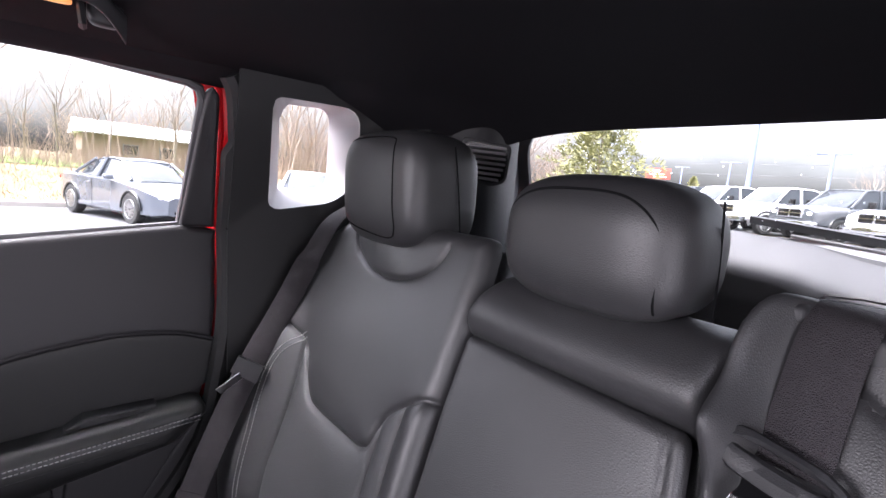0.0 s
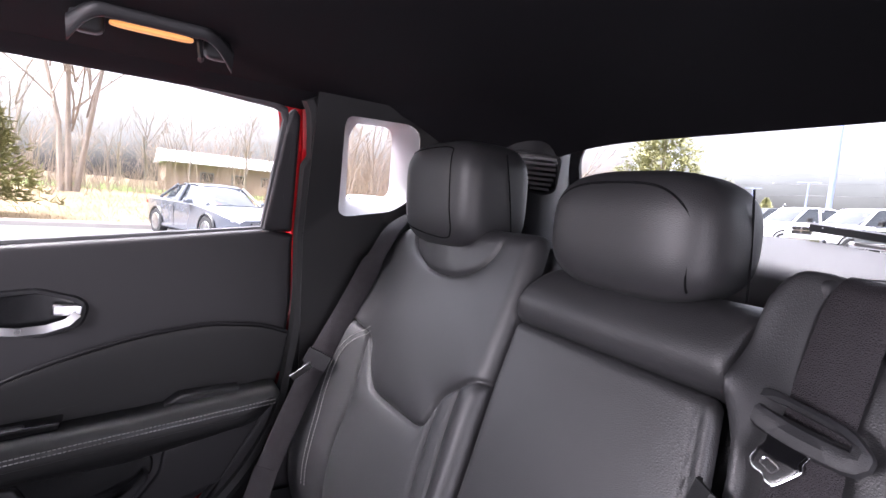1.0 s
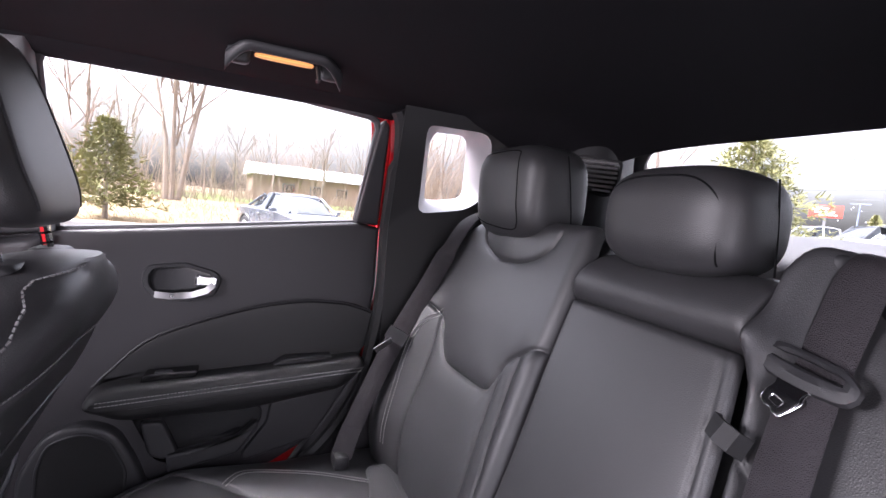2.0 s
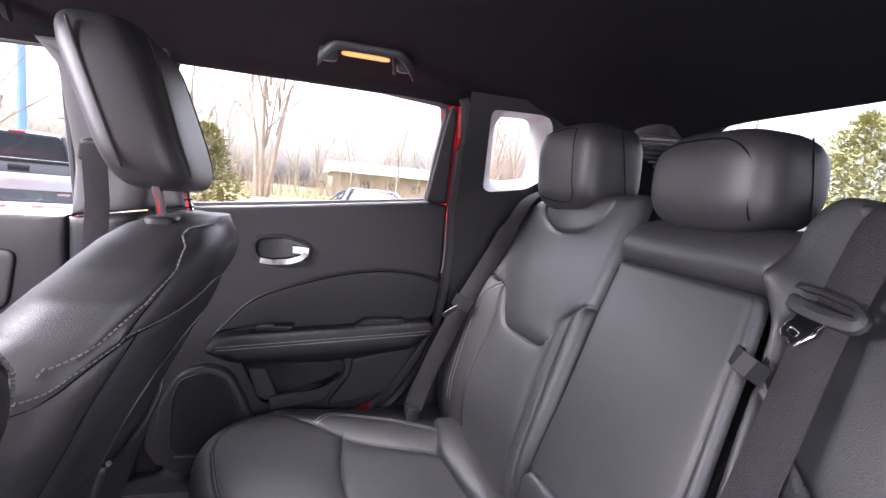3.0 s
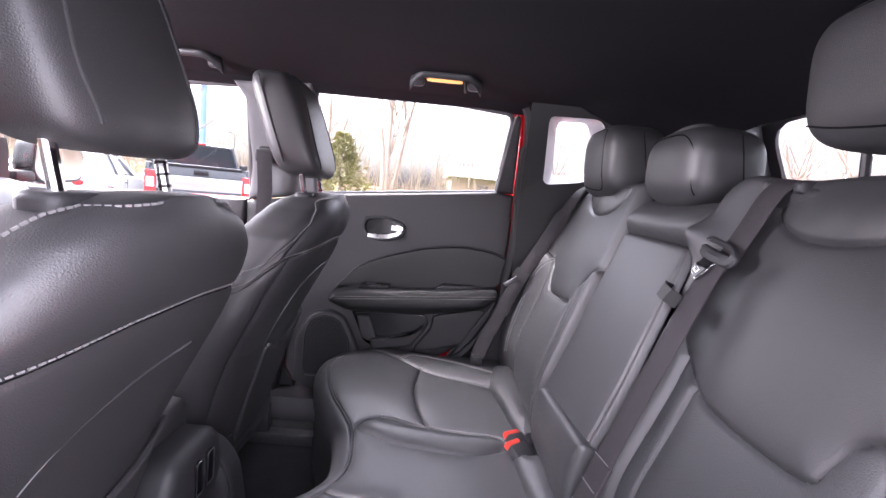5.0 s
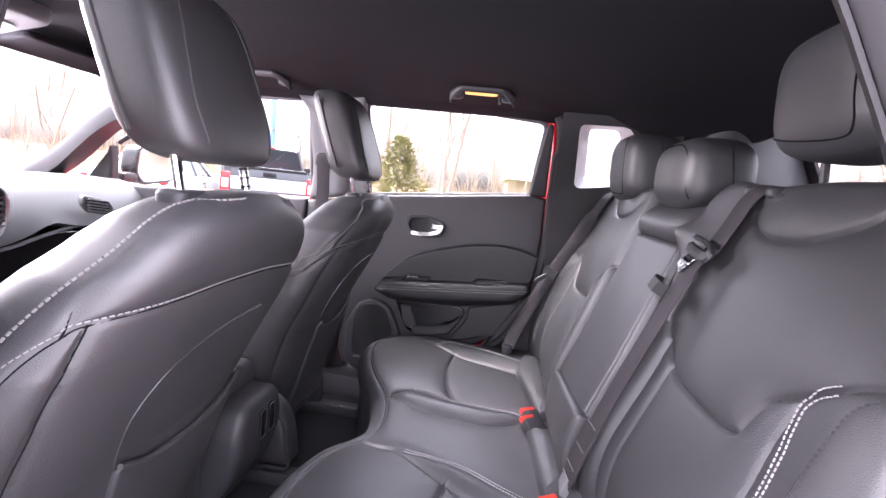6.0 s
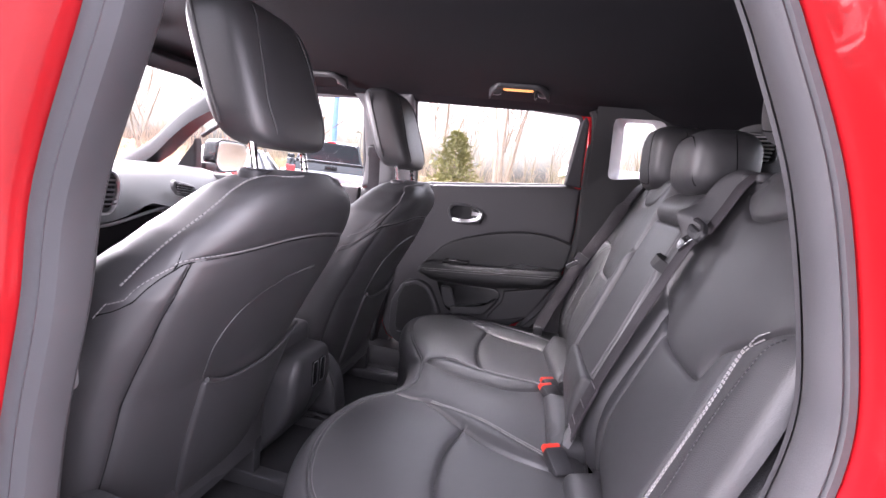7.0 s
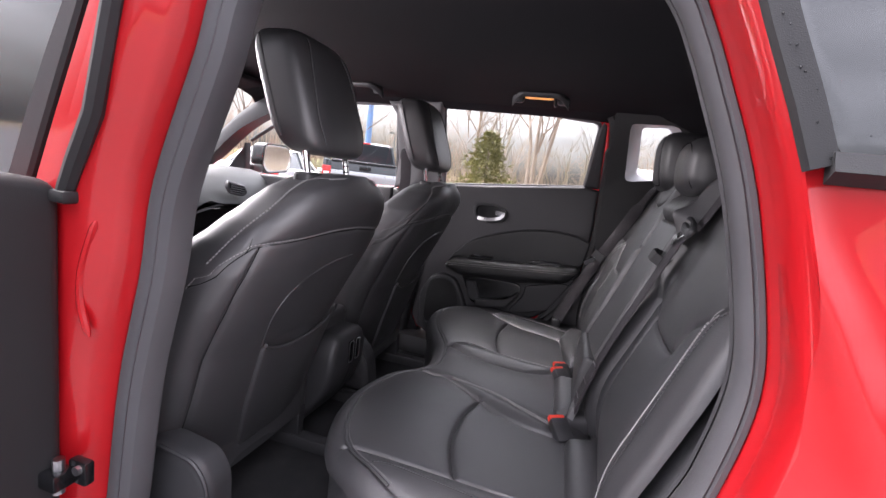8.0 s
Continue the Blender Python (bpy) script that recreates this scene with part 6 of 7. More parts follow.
# the open rear door, hinged on the middle pillar
od = thing("open_rear_door", (0.84, -0.88, 0.36), "open rear door with black trim, red frame and tinted glass", "car door", "car doors")
HX = Vector((0.830, -0.862, 0))
DD = Vector((0.995, -0.10, 0)).normalized()
DN = Vector((0.10, 0.995, 0)).normalized()
oput = lambda u, v, h: HX + DD * u + DN * h + Vector((0, 0, v))
part("trim_panel", slab(rounded([(0.0, 0.38), (0.72, 0.45), (0.80, 0.75), (0.80, 1.13), (0.06, 1.076), (0.0, 1.068)], [0.02, 0.02, 0.05, 0.03, 0.03, 0.03]), oput, 0.045, 0.016, rings=8), DARKTRIM, od, "black inner door trim")
part("shell", slab([(0.0, 0.36), (0.75, 0.42), (0.84, 0.75), (0.84, 1.12), (0.0, 1.055)], lambda u, v, h: oput(u, v, -0.10 + h), 0.098, 0.02), PAINT, od, "red painted door shell")
part("window_frame", sweep([oput(u, v, -0.03) for u, v in ((0.12, 1.04), (0.15, 1.15), (0.20, 1.32), (0.25, 1.47), (0.70, 1.45), (0.80, 1.12))], [(-0.030, -0.02), (-0.030, 0.02), (0.030, 0.02), (0.030, -0.02)], tuple(DN)), PAINT, od, "red painted window frame")
part("frame_trim", sweep([oput(u + 0.042, v - 0.01, -0.005) for u, v in ((0.12, 1.05), (0.15, 1.15), (0.20, 1.32), (0.25, 1.45))], [(-0.016, -0.01), (-0.014, 0.012), (0.014, 0.012), (0.016, -0.01)], tuple(DN)), RUBBER, od)
part("glass", slab([(0.16, 1.07), (0.20, 1.20), (0.28, 1.44), (0.68, 1.43), (0.78, 1.12)], lambda u, v, h: oput(u, v, -0.03 + h), 0.004, 0.001), bpy.data.materials["dark_glass"], od, "tinted glass")
hin = thing("door_hinge", (0.835, -0.79, 0.62), "dark steel door hinge bolted to the red pillar", "hinge")
part("leaf", boxed(0.826, 0.842, -0.800, -0.765, 0.625, 0.662, 0.004), GLOSS, hin)
part("bolt", tube([(0.840, -0.776, 0.652), (0.848, -0.776, 0.652)], 0.007, 8), SATIN, hin)
part("pin", tube([(0.850, -0.806, 0.61), (0.850, -0.806, 0.665)], 0.008, 10), SATIN, hin)
part("arm", boxed(0.835, 0.868, -0.836, -0.790, 0.622, 0.648, 0.004), GLOSS, hin)

# the driver's door, closed beyond the middle pillar
fdl = thing("driver_door", (0.80, -1.4, 0.40), "closed driver's door with red frame, black edge trim and glass", "car door", "car doors")
part("skin", slab(rounded([(-1.95, 0.40), (-0.97, 0.38), (-0.90, 1.02), (-1.95, 1.0)], 0.04), lambda u, v, h: Vector((0.780 + h - 0.02 * abs(v - 0.75), u, v)), 0.04, 0.02), PAINT, fdl, "red painted door skin")
edges = [(0.98, -0.825, -0.925, -0.975), (1.044, -0.803, -0.893, -0.945), (1.10, -0.783, -0.870, -0.920), (1.164, -0.762, -0.843, -0.892), (1.235, -0.745, -0.812, -0.858), (1.304, -0.729, -0.782, -0.822), (1.40, -0.702, -0.738, -0.776), (1.48, -0.680, -0.705, -0.742)]
band = lambda f, g, x0, x1: [[(x0, f(e), e[0]), (x1 - 0.004, f(e) - 0.002, e[0]), (x1, f(e) - 0.008, e[0]), (x1, g(e) + 0.008, e[0]), (x1 - 0.004, g(e) + 0.002, e[0]), (x0, g(e), e[0])] for e in edges]
bm = bmesh.new()
skin(bm, band(lambda e: e[1] + 0.012, lambda e: e[2], 0.795, 0.830), cap0=True, cap1=True)
part("window_frame", bm, PAINT, fdl, "red painted window frame")
bm = bmesh.new()
skin(bm, band(lambda e: e[2] + 0.001, lambda e: e[3], 0.795, 0.834), cap0=True, cap1=True)
part("frame_trim", bm, DARKTRIM, fdl, "black frame trim")
part("edge_seal", tube([(0.836, e[1] - 0.006 + 0.010 * (e[0] > 1.1), e[0] + 0.012 * (e[0] < 1.05)) for e in edges[1:]], [0.012] + [0.013] * 6, 8), DARKTRIM, fdl, "black rubber edge seal")
part("seal_end", boxed(0.824, 0.852, -0.822, -0.792, 1.040, 1.058, 0.005), DARKTRIM, fdl)
part("glass", slab([(-0.91, 1.02), (-0.735, 1.47), (-1.38, 1.44), (-1.85, 1.10), (-1.85, 1.0)], lambda u, v, h: Vector((0.806 + h, u, v)), 0.004, 0.001, step=0.05), bpy.data.materials["dark_glass"], fdl, "tinted side glass")


# ---------------------------------------------------------------- outside: ground, bank, kerb
def ground_z(x, y):
    z = 0.0143 * max(-40.0, min(0.0, x + 2.0)) + 0.026 * max(0.0, min(y - 3.0, 60.0))
    if x < -16.0:
        z += min(0.9, 0.045 * (-16.0 - x)) * (1 - min(1, max(0, (y - 14) / 10)))
    if y < -22.0:
        z += min(1.2, 0.05 * (-22.0 - y))
    return z


def kerb_x(y):
    return -15.85 - 0.068 * (y + 1)


EARTH = mat("dry_grass", (0.155, 0.105, 0.060), 0.95, var=0.35, scale=0.35, fine=9, bump=0.8, depth=0.08, base2=(0.19, 0.150, 0.09), spec=0.1)
ASPHALT = mat("asphalt", (0.085, 0.085, 0.09), 0.85, var=0.15, scale=0.6, fine=60, bump=0.4, depth=0.01, spec=0.3)
CONCRETE = mat("concrete", (0.30, 0.275, 0.25), 0.9, var=0.15, scale=2, fine=40, bump=0.3, depth=0.01)
GRASS = mat("green_grass", (0.09, 0.14, 0.035), 0.95, var=0.35, scale=0.5, fine=14, bump=0.8, depth=0.05, spec=0.1)
BARK = mat("bark", (0.20, 0.165, 0.14), 0.95, var=0.3, scale=2.0, fine=30, bump=0.7, depth=0.03, spec=0.1)
BARK_PALE = mat("pale_bark", (0.24, 0.20, 0.165), 0.95, var=0.3, scale=2.0, fine=30, bump=0.6, depth=0.02, spec=0.1)
TWIG = mat("twigs", (0.24, 0.185, 0.145), 0.95, var=0.3, scale=1.0, fine=20, bump=0.0, spec=0.1)
NEEDLE = mat("conifer_needles", (0.12, 0.125, 0.05), 0.8, var=0.4, scale=1.6, fine=30, bump=0.0, base2=(0.21, 0.205, 0.09), spec=0.2)

gx = sorted(set(list(np.linspace(-60, 60, 61)) + [-900, -400, -200, -120, -80, 80, 120, 200, 400, 900]))
gy = sorted(set(list(np.linspace(-60, 80, 71)) + [-900, -400, -200, -120, -80, 100, 150, 250, 500, 900]))
setting("ground", strip_mesh([[(x, y, ground_z(x, y) - 0.03) for x in gx] for y in gy]), EARTH, "dry brown grass and earth reaching to the horizon")
rows = []
for y in np.linspace(-40, 75, 70):
    k = kerb_x(y) if y < 22 else -60.0
    rows.append([(k + (30 - k) * t, y, ground_z(k + (30 - k) * t if t > 0 else k + 0.01, y)) for t in np.linspace(0, 1, 40)])
setting("road", strip_mesh(rows), ASPHALT, "grey asphalt car park")
kp = [(kerb_x(y), y, ground_z(kerb_x(y) + 0.3, y)) for y in np.linspace(-40, 22, 40)]
setting("kerb", sweep(kp, [(-0.10, -0.05), (-0.10, 0.14), (-0.06, 0.16), (0.06, 0.16), (0.10, 0.12), (0.12, -0.05)], (0, 0, 1)), CONCRETE, "pale concrete kerb between asphalt and grass")
setting("lawn", strip_mesh([[(x, y, ground_z(x, y) + 0.02) for x in np.linspace(-75, -36, 10)] for y in np.linspace(-40, 20, 16)]), GRASS, "fresh green grass behind the bare trees")


def place(az, d):
    """A spot on the ground, from the bearing (degrees to the left of the car's rear) and the distance."""
    a = radians(az - 3.0)
    x, y = 0.5 - d * math.sin(a), -0.35 + d * math.cos(a)
    return x, y, ground_z(x, y)


# ---------------------------------------------------------------- bare trees
def limb(verts, faces, p, d, length, r, depth, rng, k, spread, stop):
    seg = 3 if depth > 1 else 2
    pts, rad = [p], [r]
    q, v = Vector(p), Vector(d)
    for i in range(seg):
        v = (v + Vector((rng.gauss(0, 0.11), rng.gauss(0, 0.11), rng.gauss(0.05, 0.07)))).normalized()
        q = q + v * (length / seg)
        pts.append(q.copy())
        rad.append(r * (1 - 0.45 * (i + 1) / seg))
    n = v.orthogonal().normalized()
    start = len(verts)
    for c, rr in zip(pts, rad):
        m = v.cross(n)
        for j in range(k):
            a = 2 * math.pi * j / k
            verts.append(Vector(c) + (n * math.cos(a) + m * math.sin(a)) * rr)
    for i in range(seg):
        for j in range(k):
            a, b = start + i * k + j, start + i * k + (j + 1) % k
            faces.append((a, b, b + k, a + k))
    if depth <= stop:
        return
    kids = rng.randint(3, 4) if depth > 1 else rng.randint(2, 4)
    for _ in range(kids):
        t = rng.uniform(0.45, 1.0)
        i = min(seg - 1, int(t * seg))
        base = Vector(pts[i]).lerp(Vector(pts[i + 1]), t * seg - i)
        side = Vector((rng.gauss(0, 1), rng.gauss(0, 1), rng.gauss(0.25, 0.5))).normalized()
        nd = (v * (1 - spread) + side * spread).normalized()
        limb(verts, faces, base, nd, length * rng.uniform(0.55, 0.78), rad[i + 1] * 0.62, depth - 1, rng, 3 if depth < 4 else k, spread, stop)


def mesh_of(verts, faces):
    bm = bmesh.new()
    vs = [bm.verts.new(v) for v in verts]
    for f in faces:
        bm.faces.new([vs[i] for i in f])
    return bm


def bare_tree(at, height, r, seed, stems=1, depth=5, spread=0.42, material=BARK, label="bare grey-brown tree with many fine twigs"):
    rng = random.Random(seed)
    ob = thing("tree", at, label, "tree", "bare trees")
    tv, tf, cv, cf = [], [], [], []
    for s in range(stems):
        lean = Vector((rng.gauss(0, 0.05 + 0.05 * (stems > 1)), (s - (stems - 1) / 2) * 0.10 + rng.gauss(0, 0.04), 1)).normalized()
        base = Vector(at) + Vector((0, (s - (stems - 1) / 2) * r * 2.0, -0.05))
        h = height * rng.uniform(0.42, 0.52)
        limb(tv, tf, base, lean, h, r, 0, rng, 7, spread, 0)
        for _ in range(7 if stems == 1 else 6):
            t = rng.uniform(0.40, 1.0)
            side = Vector((rng.gauss(0, 1), rng.gauss(0, 1), 0)).normalized()
            nd = (lean * 0.8 + side * 0.55).normalized()
            limb(cv, cf, base + lean * h * t, nd, height * rng.uniform(0.22, 0.34), r * 0.50 * (1.15 - 0.5 * t), depth - 1, rng, 4, spread, 0)
        limb(cv, cf, base + lean * h * 0.97, lean, height * 0.34, r * 0.56, depth - 1, rng, 5, spread * 0.8, 0)
    part("trunk", mesh_of(tv, tf), material, ob)
    part("crown", mesh_of(cv, cf), material, ob, "bare branches and twigs")
    return ob


spots = [(99.6, 33, 15, 0.27, 3, 11), (89.5, 46, 9, 0.16, 1, 12), (84.0, 40, 8.5, 0.15, 1, 13), (93.5, 44, 9, 0.14, 1, 14), (107.5, 30, 11, 0.16, 2, 15), (122.8, 26, 8.5, 0.14, 1, 16), (104.0, 44, 12, 0.18, 2, 17), (79.5, 44, 8, 0.14, 1, 18),
         (50.5, 30, 13, 0.17, 2, 19), (45.5, 26, 11, 0.15, 1, 20), (55.5, 34, 12, 0.16, 2, 21), (69.5, 30, 11, 0.13, 2, 22), (72.5, 36, 12, 0.13, 2, 23), (134.0, 34, 9, 0.15, 1, 24), (140.0, 40, 10, 0.15, 2, 25), (114.5, 38, 10, 0.13, 1, 26), (8.0, 75, 9, 0.2, 1, 27), (64, 40, 11, 0.14, 1, 28), (11.5, 70, 8, 0.2, 1, 29)]
for az, d, h, r, st, sd in spots:
    bare_tree(place(az, d), h, r * 0.62, sd, st, 5 if d < 50 else 4, 0.42, BARK_PALE if sd % 2 else BARK)

# far woods and brush
rng = random.Random(3)
tv, tf = [], []
for i in range(900):
    az = rng.uniform(40, 150) if i % 5 else rng.uniform(40, 76)
    d = rng.uniform(42, 85) if az > 76 else rng.uniform(36, 70)
    x, y, z = place(az, d)
    limb(tv, tf, Vector((x, y, z - 0.1)), Vector((rng.gauss(0, 0.06), rng.gauss(0, 0.06), 1)).normalized(), rng.uniform(2.2, 5.6), rng.uniform(0.025, 0.055), 3, rng, 3, 0.45, 0)
tagged(part("far_wood", mesh_of(tv, tf), TWIG), "distant leafless grey-brown woods", "woods", "", "stuff")
tv, tf = [], []
for i in range(900):
    az = rng.uniform(60, 150)
    d = rng.uniform(29, 42)
    x, y, z = place(az, d)
    limb(tv, tf, Vector((x, y, z - 0.05)), Vector((rng.gauss(0, 0.3), rng.gauss(0, 0.3), 1)).normalized(), rng.uniform(0.5, 1.3), rng.uniform(0.010, 0.022), 2, rng, 3, 0.5, 0)
for i in range(9000):
    az = rng.uniform(40, 152)
    d = rng.uniform(34, 80)
    x, y, z = place(az, d)
    h = rng.uniform(0.8, 3.6) * (0.6 + 0.5 * math.sin(az * 0.9) ** 2)
    w = rng.uniform(0.008, 0.022)
    a = rng.uniform(0, math.pi)
    lx, ly = rng.gauss(0, 0.22) * h, rng.gauss(0, 0.22) * h
    s0 = len(tv)
    tv += [Vector((x - w * math.cos(a), y - w * math.sin(a), z - 0.05)), Vector((x + w * math.cos(a), y + w * math.sin(a), z - 0.05)), Vector((x + lx, y + ly, z + h))]
    tf.append((s0, s0 + 1, s0 + 2))
tagged(part("brush", mesh_of(tv, tf), TWIG), "tangled dry brown brush at the edge of the lot", "brush", "", "stuff")
tv, tf = [], []
for i in range(9000):
    az = rng.uniform(62, 150)
    d = 15.6 / max(0.35, abs(math.sin(radians(az)))) + rng.uniform(0.5, 16)
    x, y, z = place(az, d)
    h = rng.uniform(0.04, 0.17)
    dx, dy = rng.gauss(0, 0.10), rng.gauss(0, 0.10)
    s = len(tv)
    tv += [Vector((x - 0.009, y - 0.009, z - 0.03)), Vector((x + 0.009, y + 0.009, z - 0.03)), Vector((x + dx, y + dy, z + h))]
    tf.append((s, s + 1, s + 2))
tagged(part("dry_tufts", mesh_of(tv, tf), EARTH, flat=True), "dry grass tufts on the bank", "grass", "", "stuff")


# ---------------------------------------------------------------- conifers
def conifer(at, height, width, seed, label, clear=0.12):
    rng = random.Random(seed)
    ob = thing("conifer", at, label, "tree", "conifers")
    part("trunk", tube([Vector(at) + Vector((0, 0, z)) for z in np.linspace(-0.1, height * 0.95, 6)], [0.11 * height / 4 * (1 - 0.17 * i) for i in range(6)], 8), BARK, ob)
    verts, faces = [], []
    n = int((270 if width < 6 else 480) * height)
    for i in range(n):
        t = rng.uniform(0, 1) ** 1.25
        z = height * (clear + (1 - clear) * t)
        a = rng.uniform(0, 2 * math.pi)
        rad = width / 2 * (1 - t) ** 0.62 * rng.uniform(0.25, 1.06) * (0.74 + 0.20 * math.sin(5 * a + 11 * t + seed) + 0.16 * math.sin(2 * a - 23 * t + seed))
        c = Vector(at) + Vector((rad * math.cos(a), rad * math.sin(a), z - 0.12 * rad))
        o = Vector((math.cos(a), math.sin(a), rng.uniform(-0.2, 0.6))).normalized()
        for _ in range(5):
            d = (o + Vector((rng.gauss(0, 0.6), rng.gauss(0, 0.6), rng.gauss(0, 0.5)))).normalized()
            w = d.orthogonal().normalized() * rng.uniform(0.012, 0.03)
            l = rng.uniform(0.12, 0.30)
            s = len(verts)
            verts += [c - w, c + w, c + d * l + w * 0.5, c + d * l - w * 0.5]
            faces.append((s, s + 1, s + 2, s + 3))
    part("crown", mesh_of(verts, faces), NEEDLE, ob, "ragged green needle crown", flat=True)
    return ob


conifer(place(105.3, 19.5), 3.3, 3.4, 31, "small ragged green conifer on the dry bank", 0.16)
conifer(place(36.4, 21), 5.0, 7.6, 32, "broad yellow-green conifer behind the car", 0.05)
conifer(place(26.2, 58), 3.6, 2.6, 33, "distant dark green conifer", 0.05)

# ---------------------------------------------------------------- low building
bx, by, bz = place(87.0, 62)
bld = thing("low_building", (bx, by, bz), "long low brick building with a white metal roof", "building")
BRICKW = mat("tan_brick", (0.24, 0.165, 0.125), 0.9, var=0.15, scale=1.5, fine=8, bump=0.3, depth=0.02)
WHITE = mat("white_metal", (0.62, 0.62, 0.63), 0.5, var=0.05, scale=1.0, bump=0.0)
bm_m = Matrix.Translation((bx, by, bz)) @ pose(0, 0, 0, 0, 0, 4)
part("wall", boxed(-4, 4, -5.4, 12, 0, 3.0, 0.0, bm_m), BRICKW, bld)
bm = bmesh.new()
sweep([bm_m @ Vector((0, y, 2.95)) for y in (-5.9, 12.5)], [(-4.7, 0.0), (-4.7, 0.12), (0, 1.5), (4.7, 0.12), (4.7, 0.0)], (0, 0, 1), bm)
part("roof", bm, WHITE, bld, "white metal roof")
for k in range(4):
    y = -1.5 + 3.2 * k
    w = part("window", boxed(4.0, 4.06, y - 0.7, y + 0.7, 1.0, 2.2, 0.0, bm_m), GREYTRIM, bld)
    part("pane", boxed(4.06, 4.08, y - 0.6, y + 0.6, 1.1, 2.1, 0.0, bm_m), bpy.data.materials["dark_glass"], w)

# ---------------------------------------------------------------- lamp posts, cables, sign
BLUE = mat("blue_paint", (0.13, 0.25, 0.50), 0.5, var=0.08, scale=3, bump=0.0)
BLUEGREY = mat("blue_grey_paint", (0.16, 0.20, 0.34), 0.5, var=0.08, scale=3, bump=0.0)


def lamp_post(az, d, h, r, m, heads, turn=0.0):
    at = place(az, d)
    ob = thing("street_lamp", at, "tall blue painted steel lamp post" if heads < 2 else "blue-grey lamp post with two flat lamp heads", "street lamp", "lamp posts")
    part("pole", tube([Vector(at), Vector(at) + Vector((0, 0, h))], [r, r * 0.8], 10), m, ob)
    part("foot", boxed(at[0] - r * 2.2, at[0] + r * 2.2, at[1] - r * 2.2, at[1] + r * 2.2, at[2] - 0.1, at[2] + 0.4, 0.03), CONCRETE, ob)
    for k in range(heads):
        s = -1 if k else 1
        u = Vector((math.cos(turn), math.sin(turn), 0)) * s
        e = Vector(at) + Vector((0, 0, h))
        part("arm", tube([e, e + u * 0.5], r * 0.45, 6), m, ob)
        part("lamp_head", boxed(-0.35, 0.35, -0.16, 0.16, -0.06, 0.06, 0.03, Matrix.Translation(e + u * 0.8) @ pose(0, 0, 0, 0, 0, math.degrees(turn))), m, ob)


lamp_post(120.3, 30, 9.5, 0.20, BLUE, 1)
lamp_post(21.4, 34, 9.0, 0.15, BLUEGREY, 1)
lamp_post(14.9, 50, 5.6, 0.12, BLUEGREY, 2, 0.2)
lamp_post(23.0, 70, 6.2, 0.12, BLUEGREY, 2, 0.2)
lamp_post(27.4, 90, 7.0, 0.12, BLUEGREY, 2, 0.2)
lamp_post(112.6, 46, 5.0, 0.07, GREYTRIM, 1)
lamp_post(117.0, 50, 4.6, 0.07, GREYTRIM, 1)
for h in (6.0, 7.4, 8.6):
    c = tagged(part("power_cable", tube([(-70, 74, h + 1.0), (-35, 70, h + 0.2), (0, 66, h), (35, 62, h + 0.8)], 0.022, 5), RUBBER), "thin dark power cable hung across the sky", "cable", "power cables")
sx, sy, sz = place(29.8, 60)
sign = thing("billboard", (sx, sy, sz), "small red roadside billboard with pale unreadable lettering", "billboard")
sm = Matrix.Translation((sx, sy, 0)) @ pose(0, 0, 0, 0, 0, 28)
zc = 1.28 + 60 * math.tan(radians(3.45))
part("post", boxed(-0.12, 0.12, -0.1, 0.1, sz - 0.1, zc, 0.0, sm), GREYTRIM, sign)
part("panel", boxed(-1.35, 1.35, -0.12, 0.12, zc - 0.62, zc + 0.62, 0.03, sm), mat("red_panel", (0.55, 0.07, 0.05), 0.5, var=0.25, scale=2.5, bump=0.0), sign)
for a, b, c2, d2 in ((-1.1, 0.2, 0.15, 0.38), (-0.9, 0.7, -0.15, 0.0), (-0.5, 0.95, -0.42, -0.30)):
    part("lettering_bar", boxed(a, b, -0.135, -0.12, zc + c2, zc + d2, 0.0, sm), mat("sign_white", (0.75, 0.70, 0.6), 0.6, bump=0.0) if "sign_white" not in bpy.data.materials else bpy.data.materials["sign_white"], sign)

# ---------------------------------------------------------------- vehicles
TYRE = mat("tyre_rubber", (0.02, 0.02, 0.02), 0.85, var=0.2, scale=10, fine=80, bump=0.2, depth=0.004)
CARGLASS = mat("car_glass", (0.03, 0.035, 0.04), 0.05, var=0.05, bump=0.0)
HEADLAMP = mat("headlamp_glass", (0.6, 0.62, 0.64), 0.12, var=0.1, scale=20, bump=0.0)
TAIL = mat("tail_lamp_red", (0.62, 0.03, 0.03), 0.2, var=0.1, scale=20, bump=0.0)


def loft_x(secs, bm=None):
    """A body along x from sections (x, half width low, half width high, bottom, shoulder, top)."""
    bm = bm or bmesh.new()
    rr = []
    for x, w0, w1, zb, zs, zt in secs:
        half = [(0.0, zb), (w0 * 0.9, zb), (w0, zb + 0.10 * (zs - zb)), (w0 * 1.0, zb + 0.55 * (zs - zb)), (w0 * 0.985, zs - 0.02), (w0 * 0.95, zs), (w1, zt - 0.04 * (zt > zs + 0.05)), (w1 * 0.88, zt), (0.0, zt + 0.012)]
        ring = [(x, y, z) for y, z in half] + [(x, -y, z) for y, z in half[-2:0:-1]]
        rr.append(ring)
    skin(bm, rr, cap0=True, cap1=True)
    return bm


